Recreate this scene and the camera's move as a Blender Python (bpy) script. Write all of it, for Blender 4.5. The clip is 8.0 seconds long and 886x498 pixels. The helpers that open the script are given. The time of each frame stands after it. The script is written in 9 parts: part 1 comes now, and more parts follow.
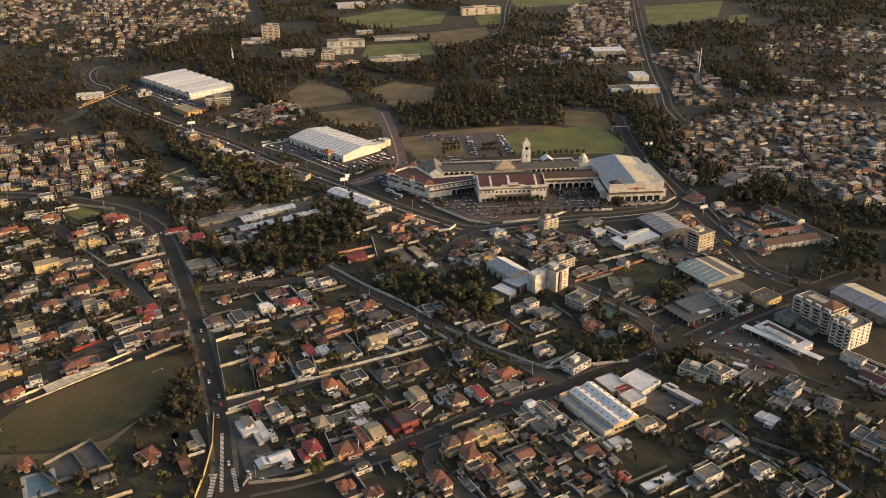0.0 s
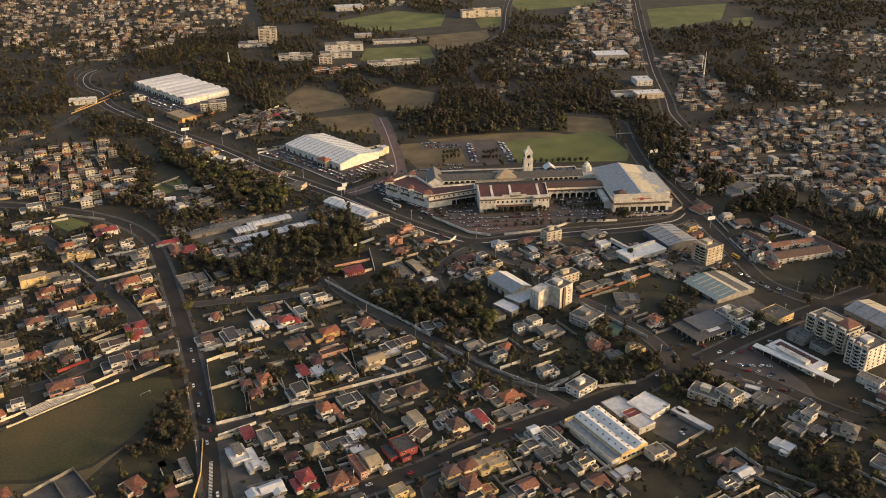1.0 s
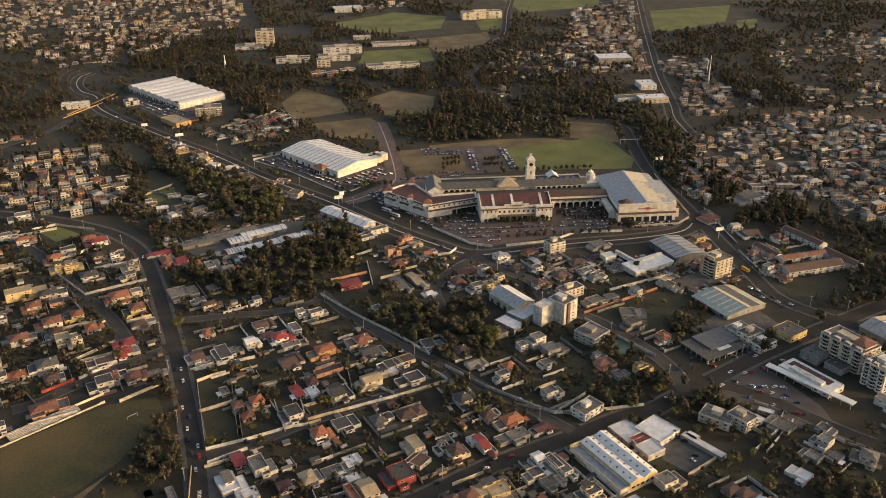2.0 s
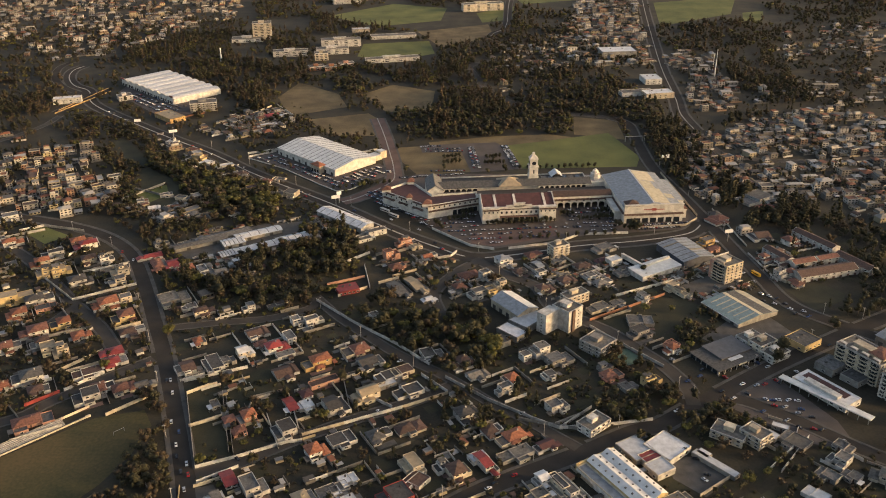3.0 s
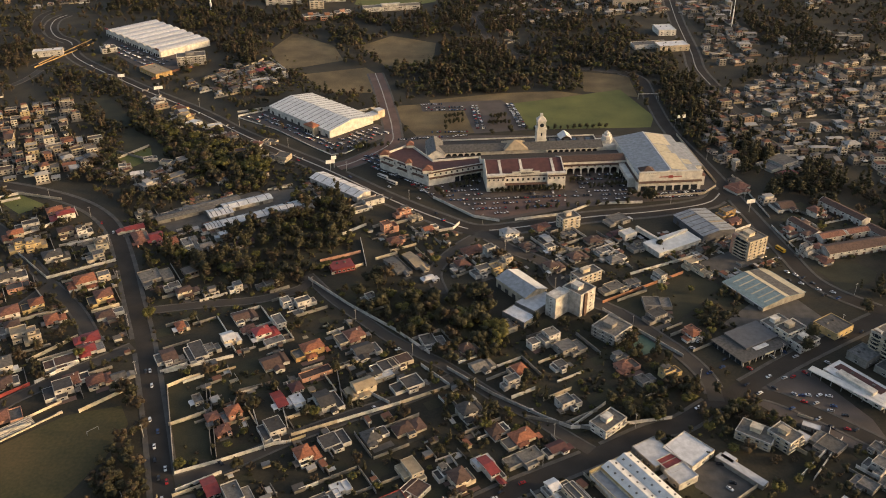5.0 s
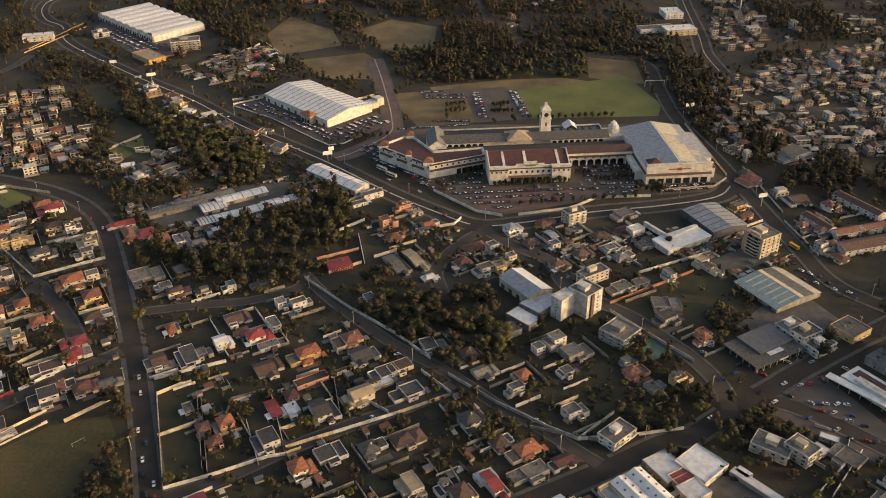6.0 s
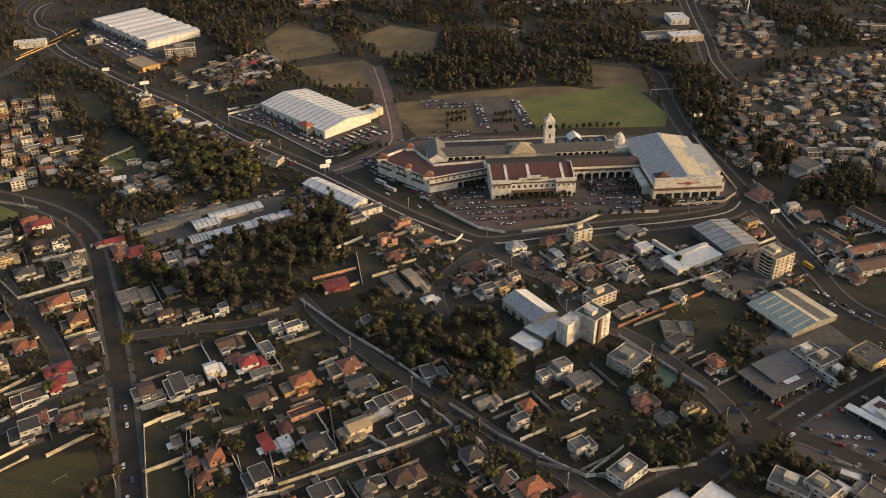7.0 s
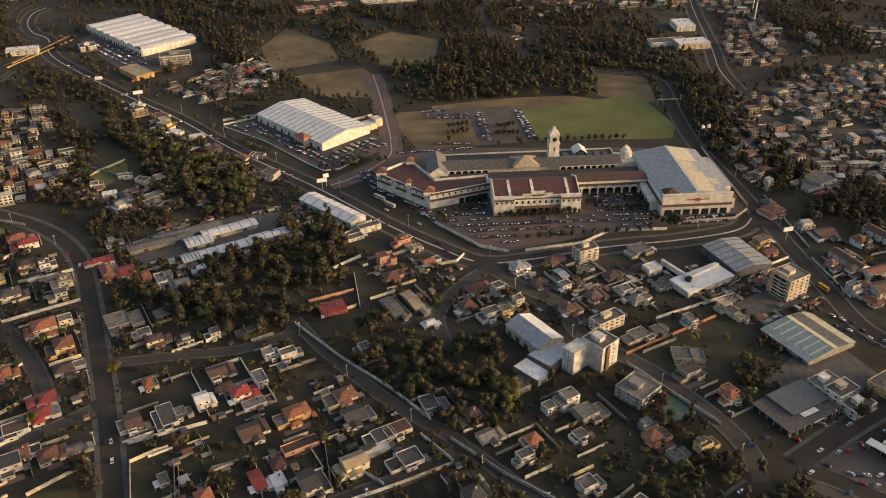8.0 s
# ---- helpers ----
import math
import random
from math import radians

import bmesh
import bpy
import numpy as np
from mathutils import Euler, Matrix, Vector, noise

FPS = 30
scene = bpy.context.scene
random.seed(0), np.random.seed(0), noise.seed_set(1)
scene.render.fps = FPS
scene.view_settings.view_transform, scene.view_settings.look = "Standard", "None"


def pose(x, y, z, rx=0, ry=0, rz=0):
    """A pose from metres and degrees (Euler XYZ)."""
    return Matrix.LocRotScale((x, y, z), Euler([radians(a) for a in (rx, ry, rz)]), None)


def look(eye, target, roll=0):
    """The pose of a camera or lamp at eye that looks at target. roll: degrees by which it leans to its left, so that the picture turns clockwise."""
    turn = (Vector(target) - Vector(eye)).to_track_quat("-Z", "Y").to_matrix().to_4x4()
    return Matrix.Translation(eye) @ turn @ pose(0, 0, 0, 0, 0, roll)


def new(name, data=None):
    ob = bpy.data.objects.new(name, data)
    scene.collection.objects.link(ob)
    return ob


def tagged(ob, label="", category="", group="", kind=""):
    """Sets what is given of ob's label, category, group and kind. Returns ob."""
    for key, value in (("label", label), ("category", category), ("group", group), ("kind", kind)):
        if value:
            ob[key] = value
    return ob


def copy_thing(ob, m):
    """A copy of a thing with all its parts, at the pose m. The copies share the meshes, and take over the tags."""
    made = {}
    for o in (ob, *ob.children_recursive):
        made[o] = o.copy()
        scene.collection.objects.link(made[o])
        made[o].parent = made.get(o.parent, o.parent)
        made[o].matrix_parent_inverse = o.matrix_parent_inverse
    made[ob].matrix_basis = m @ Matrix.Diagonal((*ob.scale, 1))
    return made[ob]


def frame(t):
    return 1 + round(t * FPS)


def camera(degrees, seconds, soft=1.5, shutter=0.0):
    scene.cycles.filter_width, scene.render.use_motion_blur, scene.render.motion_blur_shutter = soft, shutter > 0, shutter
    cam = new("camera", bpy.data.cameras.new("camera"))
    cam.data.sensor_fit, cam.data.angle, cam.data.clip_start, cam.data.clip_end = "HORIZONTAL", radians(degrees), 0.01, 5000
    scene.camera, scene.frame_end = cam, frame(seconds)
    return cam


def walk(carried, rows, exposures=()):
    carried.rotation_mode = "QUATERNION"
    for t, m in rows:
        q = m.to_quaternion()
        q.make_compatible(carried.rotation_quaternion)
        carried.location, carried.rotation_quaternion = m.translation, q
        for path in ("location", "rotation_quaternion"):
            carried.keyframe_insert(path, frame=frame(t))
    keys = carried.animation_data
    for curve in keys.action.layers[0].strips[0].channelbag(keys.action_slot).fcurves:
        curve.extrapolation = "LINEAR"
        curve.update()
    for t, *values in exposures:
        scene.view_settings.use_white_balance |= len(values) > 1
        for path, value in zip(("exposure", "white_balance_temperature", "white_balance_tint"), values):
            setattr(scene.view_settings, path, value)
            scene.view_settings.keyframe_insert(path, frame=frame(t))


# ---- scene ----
cam = camera(54.0, 8.0, soft=1.0)
METRES, EYE, TILT, LEAN, TURN = 229.0, 354.2, 0.0, 0.0, 0.0
ROWS = [
    (0.0, 0.0, 0.0, 0.0, -0.25, -25.32, 0.52),
    (0.5, 0.0004, 0.0617, -0.0007, -0.25, -25.31, 0.51),
    (1.0, 0.0005, 0.1252, -0.0013, -0.26, -25.3, 0.5),
    (1.5, 0.0004, 0.1871, -0.0023, -0.26, -25.3, 0.48),
    (3.0, 0.0012, 0.3721, -0.0081, -0.21, -25.95, 0.41),
    (3.5, 0.0012, 0.4356, -0.0104, -0.19, -26.8, 0.41),
    (4.0, 0.0017, 0.4975, -0.012, -0.16, -27.65, 0.43),
    (4.5, 0.0023, 0.5611, -0.0138, -0.13, -28.57, 0.42),
    (6.0, 0.0019, 0.7483, -0.0184, -0.05, -30.98, 0.47),
    (6.5, 0.0013, 0.8122, -0.0181, -0.04, -31.0, 0.48),
    (7.0, 0.0015, 0.8742, -0.0172, -0.02, -31.02, 0.5),
    (7.5, 0.0017, 0.9379, -0.016, 0.01, -31.03, 0.5),
    (8.0, 0.0018, 0.9997, -0.0158, 0.05, -31.02, 0.51),
]
walk(cam, [(t, pose(0, 0, EYE, TILT, LEAN, TURN) @ pose(METRES * x, METRES * y, METRES * z, 90 + pitch, roll, yaw)) for t, x, y, z, yaw, pitch, roll in ROWS], ((0.0, 1.20, 7200, 13), (4.0, 1.14, 7200, 13), (8.0, 1.09, 7200, 13)))

# ---- sky and sun ----
SUN_AZ, SUN_EL = 100.0, 10.0
world = bpy.data.worlds.new("sky")
scene.world = world
world.use_nodes = True
wn = world.node_tree
wn.nodes.clear()
sky = wn.nodes.new("ShaderNodeTexSky")
sky.sky_type = "NISHITA"
sky.sun_disc = False
sky.sun_elevation, sky.sun_rotation = radians(SUN_EL), radians(SUN_AZ)
sky.dust_density, sky.air_density, sky.ozone_density = 4.0, 0.8, 0.6
back = wn.nodes.new("ShaderNodeBackground")
back.inputs["Strength"].default_value = 0.15
wout = wn.nodes.new("ShaderNodeOutputWorld")
wn.links.new(sky.outputs["Color"], back.inputs["Color"])
wn.links.new(back.outputs["Background"], wout.inputs["Surface"])
sun = new("sun", bpy.data.lights.new("sun", "SUN"))
sun.data.energy, sun.data.angle, sun.data.color = 1.46, radians(0.6), (1.0, 0.66, 0.34)
sa, se = radians(SUN_AZ), radians(SUN_EL)
sun.matrix_world = look((0, 0, 300), (-math.sin(sa) * math.cos(se), -math.cos(sa) * math.cos(se), 300 - math.sin(se)))

# ---- materials ----
def paint(name, colour, rough=0.85, vary=0.25, grain=6.0, patch=0.25, spread=0.12, metal=0.0, bump=0.15, island=False, second=None):
    """A weathered surface: fine grain, larger patches of wear, and a tone of its own for each piece."""
    m = bpy.data.materials.new(name)
    m.use_nodes = True
    nt = m.node_tree
    bsdf = nt.nodes["Principled BSDF"]
    geo = nt.nodes.new("ShaderNodeNewGeometry")
    info = nt.nodes.new("ShaderNodeObjectInfo")
    fine, large = nt.nodes.new("ShaderNodeTexNoise"), nt.nodes.new("ShaderNodeTexNoise")
    fine.inputs["Scale"].default_value, fine.inputs["Detail"].default_value = grain, 3.0
    large.inputs["Scale"].default_value, large.inputs["Detail"].default_value = patch, 4.0
    for n in (fine, large):
        nt.links.new(geo.outputs["Position"], n.inputs["Vector"])
    total = nt.nodes.new("ShaderNodeMath")
    total.operation = "MULTIPLY_ADD"
    nt.links.new(large.outputs["Fac"], total.inputs[0])
    total.inputs[1].default_value = 1.3
    scaled = nt.nodes.new("ShaderNodeMath")
    scaled.operation = "MULTIPLY_ADD"
    nt.links.new(fine.outputs["Fac"], scaled.inputs[0])
    scaled.inputs[1].default_value, scaled.inputs[2].default_value = 0.7, -0.5
    nt.links.new(scaled.outputs[0], total.inputs[2])
    ramp = nt.nodes.new("ShaderNodeValToRGB")
    dark = [c * (1 - vary) for c in colour]
    light = list(second) if second else [min(1, c * (1 + vary * 0.6)) for c in colour]
    ramp.color_ramp.elements[0].position, ramp.color_ramp.elements[0].color = 0.2, (*dark, 1)
    ramp.color_ramp.elements[1].position, ramp.color_ramp.elements[1].color = 0.8, (*light, 1)
    nt.links.new(total.outputs[0], ramp.inputs["Fac"])
    tone = nt.nodes.new("ShaderNodeHueSaturation")
    span = nt.nodes.new("ShaderNodeMapRange")
    nt.links.new(geo.outputs["Random Per Island"] if island else info.outputs["Random"], span.inputs["Value"])
    span.inputs["To Min"].default_value, span.inputs["To Max"].default_value = 1 - spread, 1 + spread
    nt.links.new(span.outputs[0], tone.inputs["Value"])
    nt.links.new(ramp.outputs["Color"], tone.inputs["Color"])
    nt.links.new(tone.outputs["Color"], bsdf.inputs["Base Color"])
    bsdf.inputs["Roughness"].default_value, bsdf.inputs["Metallic"].default_value = rough, metal
    if bump:
        b = nt.nodes.new("ShaderNodeBump")
        b.inputs["Strength"].default_value, b.inputs["Distance"].default_value = bump, 0.05
        nt.links.new(fine.outputs["Fac"], b.inputs["Height"])
        nt.links.new(b.outputs["Normal"], bsdf.inputs["Normal"])
    return m


def palette(name, colours, rough=0.85):
    """Many pieces in one mesh: each takes one colour of a list, with stains."""
    m = paint(name, (0.5, 0.5, 0.5), rough, 0.0, island=True)
    nt = m.node_tree
    bsdf = nt.nodes["Principled BSDF"]
    geo = [n for n in nt.nodes if n.bl_idname == "ShaderNodeNewGeometry"][0]
    ramp = nt.nodes.new("ShaderNodeValToRGB")
    ramp.color_ramp.interpolation = "CONSTANT"
    for i, c in enumerate(colours):
        e = ramp.color_ramp.elements[i] if i < 2 else ramp.color_ramp.elements.new(i / len(colours))
        e.position, e.color = i / len(colours), (*c, 1)
    nt.links.new(geo.outputs["Random Per Island"], ramp.inputs["Fac"])
    stain = nt.nodes.new("ShaderNodeTexNoise")
    stain.inputs["Scale"].default_value, stain.inputs["Detail"].default_value = 0.5, 5.0
    nt.links.new(geo.outputs["Position"], stain.inputs["Vector"])
    span = nt.nodes.new("ShaderNodeMapRange")
    nt.links.new(stain.outputs["Fac"], span.inputs["Value"])
    span.inputs["To Min"].default_value, span.inputs["To Max"].default_value = 0.55, 1.2
    tone = nt.nodes.new("ShaderNodeHueSaturation")
    nt.links.new(ramp.outputs["Color"], tone.inputs["Color"])
    nt.links.new(span.outputs[0], tone.inputs["Value"])
    nt.links.new(tone.outputs["Color"], bsdf.inputs["Base Color"])
    return m


def glass_dark(name):
    m = bpy.data.materials.new(name)
    m.use_nodes = True
    b = m.node_tree.nodes["Principled BSDF"]
    b.inputs["Base Color"].default_value = (0.02, 0.024, 0.028, 1)
    b.inputs["Roughness"].default_value = 0.12
    return m


WALLS = {
    "white": paint("white_render", (0.47, 0.45, 0.41), vary=0.5, spread=0.25),
    "cream": paint("cream_render", (0.46, 0.395, 0.295), vary=0.45, spread=0.2),
    "yellow": paint("yellow_render", (0.44, 0.335, 0.165), vary=0.35, spread=0.15),
    "ochre": paint("ochre_render", (0.40, 0.26, 0.11), vary=0.35),
    "grey": paint("grey_render", (0.21, 0.20, 0.18), vary=0.45, spread=0.25),
    "pink": paint("pink_render", (0.40, 0.22, 0.155), vary=0.35),
    "brick": paint("brick_wall", (0.30, 0.14, 0.08), vary=0.35, grain=9),
    "red": paint("red_paint", (0.24, 0.04, 0.035), vary=0.25),
    "block": paint("bare_block_wall", (0.20, 0.185, 0.165), vary=0.4, grain=4, spread=0.2),
    "slate_wall": paint("slate_blue_cladding", (0.07, 0.075, 0.09), vary=0.3),
    "bright": paint("fresh_white_render", (0.56, 0.53, 0.47), vary=0.35, spread=0.05),
}
ROOFS = {
    "terracotta": paint("terracotta_tiles", (0.155, 0.068, 0.046), 0.85, 0.45, grain=5, patch=0.6, bump=0.5, spread=0.25),
    "orange": paint("orange_tiles", (0.25, 0.092, 0.048), 0.85, 0.45, grain=5, patch=0.6, bump=0.5, spread=0.2),
    "red": paint("red_roof_sheet", (0.25, 0.04, 0.034), 0.55, 0.3, patch=0.5, spread=0.2),
    "brown": paint("brown_tiles", (0.085, 0.05, 0.038), 0.85, 0.4, grain=5, patch=0.6, bump=0.5, spread=0.25),
    "maroon": paint("maroon_roofing", (0.075, 0.028, 0.026), 0.75, 0.35),
    "grey": paint("fibre_cement_sheet", (0.112, 0.108, 0.102), 0.85, 0.5, patch=0.5, spread=0.4),
    "slate": paint("slate_grey_sheet", (0.085, 0.085, 0.09), 0.6, 0.25, patch=0.3),
    "dark": paint("dark_felt_roof", (0.05, 0.047, 0.045), 0.85, 0.4, patch=0.5, spread=0.3),
    "white": paint("white_metal_sheet", (0.52, 0.52, 0.52), 0.5, 0.25, patch=0.3, spread=0.15),
    "blue": paint("pale_blue_metal_sheet", (0.25, 0.265, 0.28), 0.55, 0.35, patch=0.3),
    "teal": paint("weathered_teal_sheet", (0.165, 0.225, 0.225), 0.5, 0.3, patch=0.4),
    "tan": paint("tan_sheet", (0.30, 0.235, 0.15), 0.7, 0.3),
    # plain cream sheet, and the sunlit bands of right-hand roof slopes
    "cream": paint("cream_sheet_and_sunlight", (0.48, 0.42, 0.29), 0.6, 0.25, patch=0.3),
    "concrete": paint("concrete_slab", (0.125, 0.115, 0.10), 0.9, 0.45, patch=0.5, spread=0.35),
    "bright": paint("bright_white_metal_sheet", (0.60, 0.595, 0.57), 0.5, 0.22, patch=0.2, spread=0.05),
}
GLASS = glass_dark("window_glass")
FRAME = paint("window_frame_paint", (0.6, 0.58, 0.54))
ASPHALT = paint("asphalt", (0.043, 0.038, 0.033), 0.9, 0.3, grain=8, patch=0.06, spread=0.0)
ASPHALT.node_tree.nodes["Principled BSDF"].inputs["Specular IOR Level"].default_value = 0.15
STREET = paint("dusty_street_asphalt", (0.047, 0.040, 0.033), 0.92, 0.35, grain=5, patch=0.07, spread=0.0)
LOT = paint("parking_asphalt", (0.076, 0.062, 0.055), 0.9, 0.35, grain=5, patch=0.05, spread=0.0)
PAVE = paint("pavement_concrete", (0.080, 0.074, 0.066), 0.9, 0.4, patch=0.15, spread=0.0)
BRICKPAVE = paint("reddish_paving", (0.12, 0.075, 0.062), 0.9, 0.35, patch=0.06, spread=0.0)
KERB = paint("light_kerb", (0.36, 0.34, 0.31), 0.85, 0.3)
MARK = paint("road_marking", (0.55, 0.53, 0.46), 0.8, 0.3)
# base colour lowered to carry the shade of houses and trees
SOIL = paint("shade_toned_scrub_ground", (0.018, 0.017, 0.009), 0.95, 0.5, grain=0.55, patch=0.035, spread=0.0, second=(0.038, 0.032, 0.018), bump=0.6)
GRASS = paint("mown_grass", (0.070, 0.098, 0.022), 0.95, 0.35, grain=0.7, patch=0.022, spread=0.05, second=(0.135, 0.138, 0.036), bump=0.5)
DRYGRASS = paint("dry_grass", (0.10, 0.075, 0.035), 0.95, 0.45, grain=1.0, patch=0.03, spread=0.05, second=(0.17, 0.125, 0.06), bump=0.5)
FIELD = paint("worn_field_grass", (0.036, 0.044, 0.011), 0.95, 0.3, grain=0.5, patch=0.016, spread=0.0, second=(0.088, 0.062, 0.022), bump=0.5)
# lawn and yard tones darkened too, with shade put into the colour
LAWN = paint("shade_toned_lawn", (0.018, 0.021, 0.008), 0.95, 0.35, grain=0.9, patch=0.06, spread=0.3, island=True, second=(0.036, 0.033, 0.015), bump=0.6)
YARD = paint("yard_earth", (0.036, 0.032, 0.022), 0.95, 0.45, grain=1.5, patch=0.09, spread=0.2, second=(0.066, 0.056, 0.038))
BARK = paint("bark", (0.09, 0.065, 0.045), 0.9, 0.4)
LEAF = paint("dark_foliage", (0.036, 0.037, 0.018), 0.9, 0.3, grain=1.1, patch=0.02, spread=0.12, island=True, second=(0.058, 0.054, 0.026), bump=0)
# lighter olive foliage; sunlit groves carry their light in it
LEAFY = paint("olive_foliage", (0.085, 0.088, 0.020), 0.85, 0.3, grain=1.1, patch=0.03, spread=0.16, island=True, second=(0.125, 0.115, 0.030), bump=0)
# brown of dry trees; in far woods it also replaces haze
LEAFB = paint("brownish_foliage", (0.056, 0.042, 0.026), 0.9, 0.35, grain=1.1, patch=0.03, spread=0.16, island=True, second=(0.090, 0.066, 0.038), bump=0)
for leaf in (LEAF, LEAFY, LEAFB):
    # thin leaves let part of the light through
    tree_nt = leaf.node_tree
    base = tree_nt.nodes["Principled BSDF"]
    clump = tree_nt.nodes.new("ShaderNodeTexNoise")
    clump.inputs["Scale"].default_value, clump.inputs["Detail"].default_value = 0.9, 5.0
    where = tree_nt.nodes.new("ShaderNodeNewGeometry")
    tree_nt.links.new(where.outputs["Position"], clump.inputs["Vector"])
    relief = tree_nt.nodes.new("ShaderNodeBump")
    relief.inputs["Strength"].default_value, relief.inputs["Distance"].default_value = 1.0, 0.9
    tree_nt.links.new(clump.outputs["Fac"], relief.inputs["Height"])
    tree_nt.links.new(relief.outputs["Normal"], base.inputs["Normal"])
    thin = tree_nt.nodes.new("ShaderNodeBsdfTranslucent")
    tree_nt.links.new(base.inputs["Base Color"].links[0].from_socket, thin.inputs["Color"])
    mixed = tree_nt.nodes.new("ShaderNodeMixShader")
    mixed.inputs["Fac"].default_value = 0.3
    tree_nt.links.new(base.outputs["BSDF"], mixed.inputs[1])
    tree_nt.links.new(thin.outputs["BSDF"], mixed.inputs[2])
    tree_nt.links.new(mixed.outputs[0], tree_nt.nodes["Material Output"].inputs["Surface"])
STEEL = paint("galvanised_steel", (0.35, 0.35, 0.35), 0.45, 0.15, metal=0.6)
TYRE = paint("tyre_rubber", (0.02, 0.02, 0.02), 0.9, 0.1)
WATER = paint("pool_water", (0.10, 0.16, 0.18), 0.08, 0.2, bump=0)
SIGN = paint("sign_board", (0.75, 0.74, 0.70), 0.5, 0.1)
COURT = paint("green_court", (0.06, 0.11, 0.085), 0.85, 0.25, patch=0.2)
CARS = [paint("car_paint_" + n, c, 0.25, 0.05, metal=0.2, bump=0) for n, c in (("white", (0.7, 0.7, 0.7)), ("silver", (0.42, 0.43, 0.44)), ("black", (0.03, 0.03, 0.035)), ("red", (0.35, 0.03, 0.03)), ("blue", (0.04, 0.07, 0.16)))]
FARWALL = palette("far_house_walls", [(0.44, 0.41, 0.37), (0.18, 0.165, 0.145), (0.34, 0.28, 0.18), (0.14, 0.13, 0.115), (0.29, 0.27, 0.245), (0.20, 0.135, 0.095), (0.50, 0.47, 0.42), (0.23, 0.21, 0.18)])
SUNWALL = palette("quarter_walls", [(0.48, 0.44, 0.36), (0.42, 0.34, 0.19), (0.26, 0.24, 0.21), (0.46, 0.42, 0.34), (0.27, 0.155, 0.10), (0.52, 0.49, 0.43), (0.16, 0.15, 0.135), (0.34, 0.29, 0.21), (0.22, 0.20, 0.18)])
FARROOF = palette("far_house_roofs", [(0.10, 0.095, 0.09), (0.19, 0.18, 0.165), (0.16, 0.07, 0.042), (0.08, 0.052, 0.042), (0.34, 0.33, 0.31), (0.12, 0.105, 0.09), (0.22, 0.085, 0.045), (0.07, 0.065, 0.06)])


# ---- builders ----
class Solid:
    """Collects boxes, prisms and roofs into one mesh."""
    def __init__(self):
        self.v, self.f, self.m = [], [], []

    def add(self, verts, faces, mat=0):
        n = len(self.v)
        self.v.extend(verts)
        self.f.extend([tuple(i + n for i in f) for f in faces])
        self.m.extend([mat] * len(faces))
        return self

    def box(self, x0, y0, z0, x1, y1, z1, mat=0):
        return self.prism([(x0, y0), (x1, y0), (x1, y1), (x0, y1)], z0, z1, mat)

    def prism(self, pts, z0, z1, mat=0):
        k = len(pts)
        verts = [(x, y, z0) for x, y in pts] + [(x, y, z1) for x, y in pts]
        faces = [tuple(range(k))[::-1], tuple(range(k, 2 * k))]
        faces += [(i, (i + 1) % k, k + (i + 1) % k, k + i) for i in range(k)]
        return self.add(verts, faces, mat)

    def hip(self, w, d, z0, rise, over=0.6, thick=0.18, mat=0, cx=0, cy=0):
        a, b = w / 2 + over, d / 2 + over
        r = abs(a - b)
        base = [(-a, -b), (a, -b), (a, b), (-a, b)]
        top = [(-r, 0), (r, 0)] if a >= b else [(0, -r), (0, r)]
        v = [(cx + x, cy + y, z0) for x, y in base] + [(cx + x, cy + y, z0 + thick) for x, y in base] + [(cx + x, cy + y, z0 + thick + rise) for x, y in top]
        f = [(3, 2, 1, 0), (0, 1, 5, 4), (1, 2, 6, 5), (2, 3, 7, 6), (3, 0, 4, 7)]
        f += [(4, 5, 9, 8), (5, 6, 9), (6, 7, 8, 9), (7, 4, 8)] if a >= b else [(4, 5, 8), (5, 6, 9, 8), (6, 7, 9), (7, 4, 8, 9)]
        return self.add(v, f, mat)

    def gable(self, w, d, z0, rise, over=0.5, thick=0.18, mat=0, cx=0, cy=0):
        """Ridge along x; two slabs."""
        a, b = w / 2 + over, d / 2 + over
        for s in (-1, 1):
            drop = rise * over / (d / 2)
            lo, hi = (s * b, z0 - drop), (0, z0 + rise)
            q = [(-a, lo[0], lo[1]), (a, lo[0], lo[1]), (a, hi[0], hi[1]), (-a, hi[0], hi[1])]
            v = [(cx + x, cy + y, z) for x, y, z in q] + [(cx + x, cy + y, z + thick) for x, y, z in q]
            self.add(v, [(0, 1, 2, 3), (7, 6, 5, 4), (0, 4, 5, 1), (1, 5, 6, 2), (2, 6, 7, 3), (3, 7, 4, 0)], mat)
        return self

    def gable_walls(self, w, d, h, rise, mat=0):
        a, b = w / 2, d / 2
        v = []
        for x in (-a, a):
            v += [(x, -b, 0), (x, b, 0), (x, b, h), (x, 0, h + rise), (x, -b, h)]
        f = [(4, 3, 2, 1, 0), (5, 6, 7, 8, 9), (0, 5, 9, 4), (1, 2, 7, 6), (0, 1, 6, 5), (4, 9, 8, 3), (3, 8, 7, 2)]
        return self.add(v, f, mat)

    def mesh(self, name, mats):
        me = bpy.data.meshes.new(name)
        me.from_pydata(self.v, [], self.f)
        for m in mats if isinstance(mats, (list, tuple)) else [mats]:
            me.materials.append(m)
        if max(self.m, default=0):
            me.polygons.foreach_set("material_index", self.m)
        me.update()
        return me


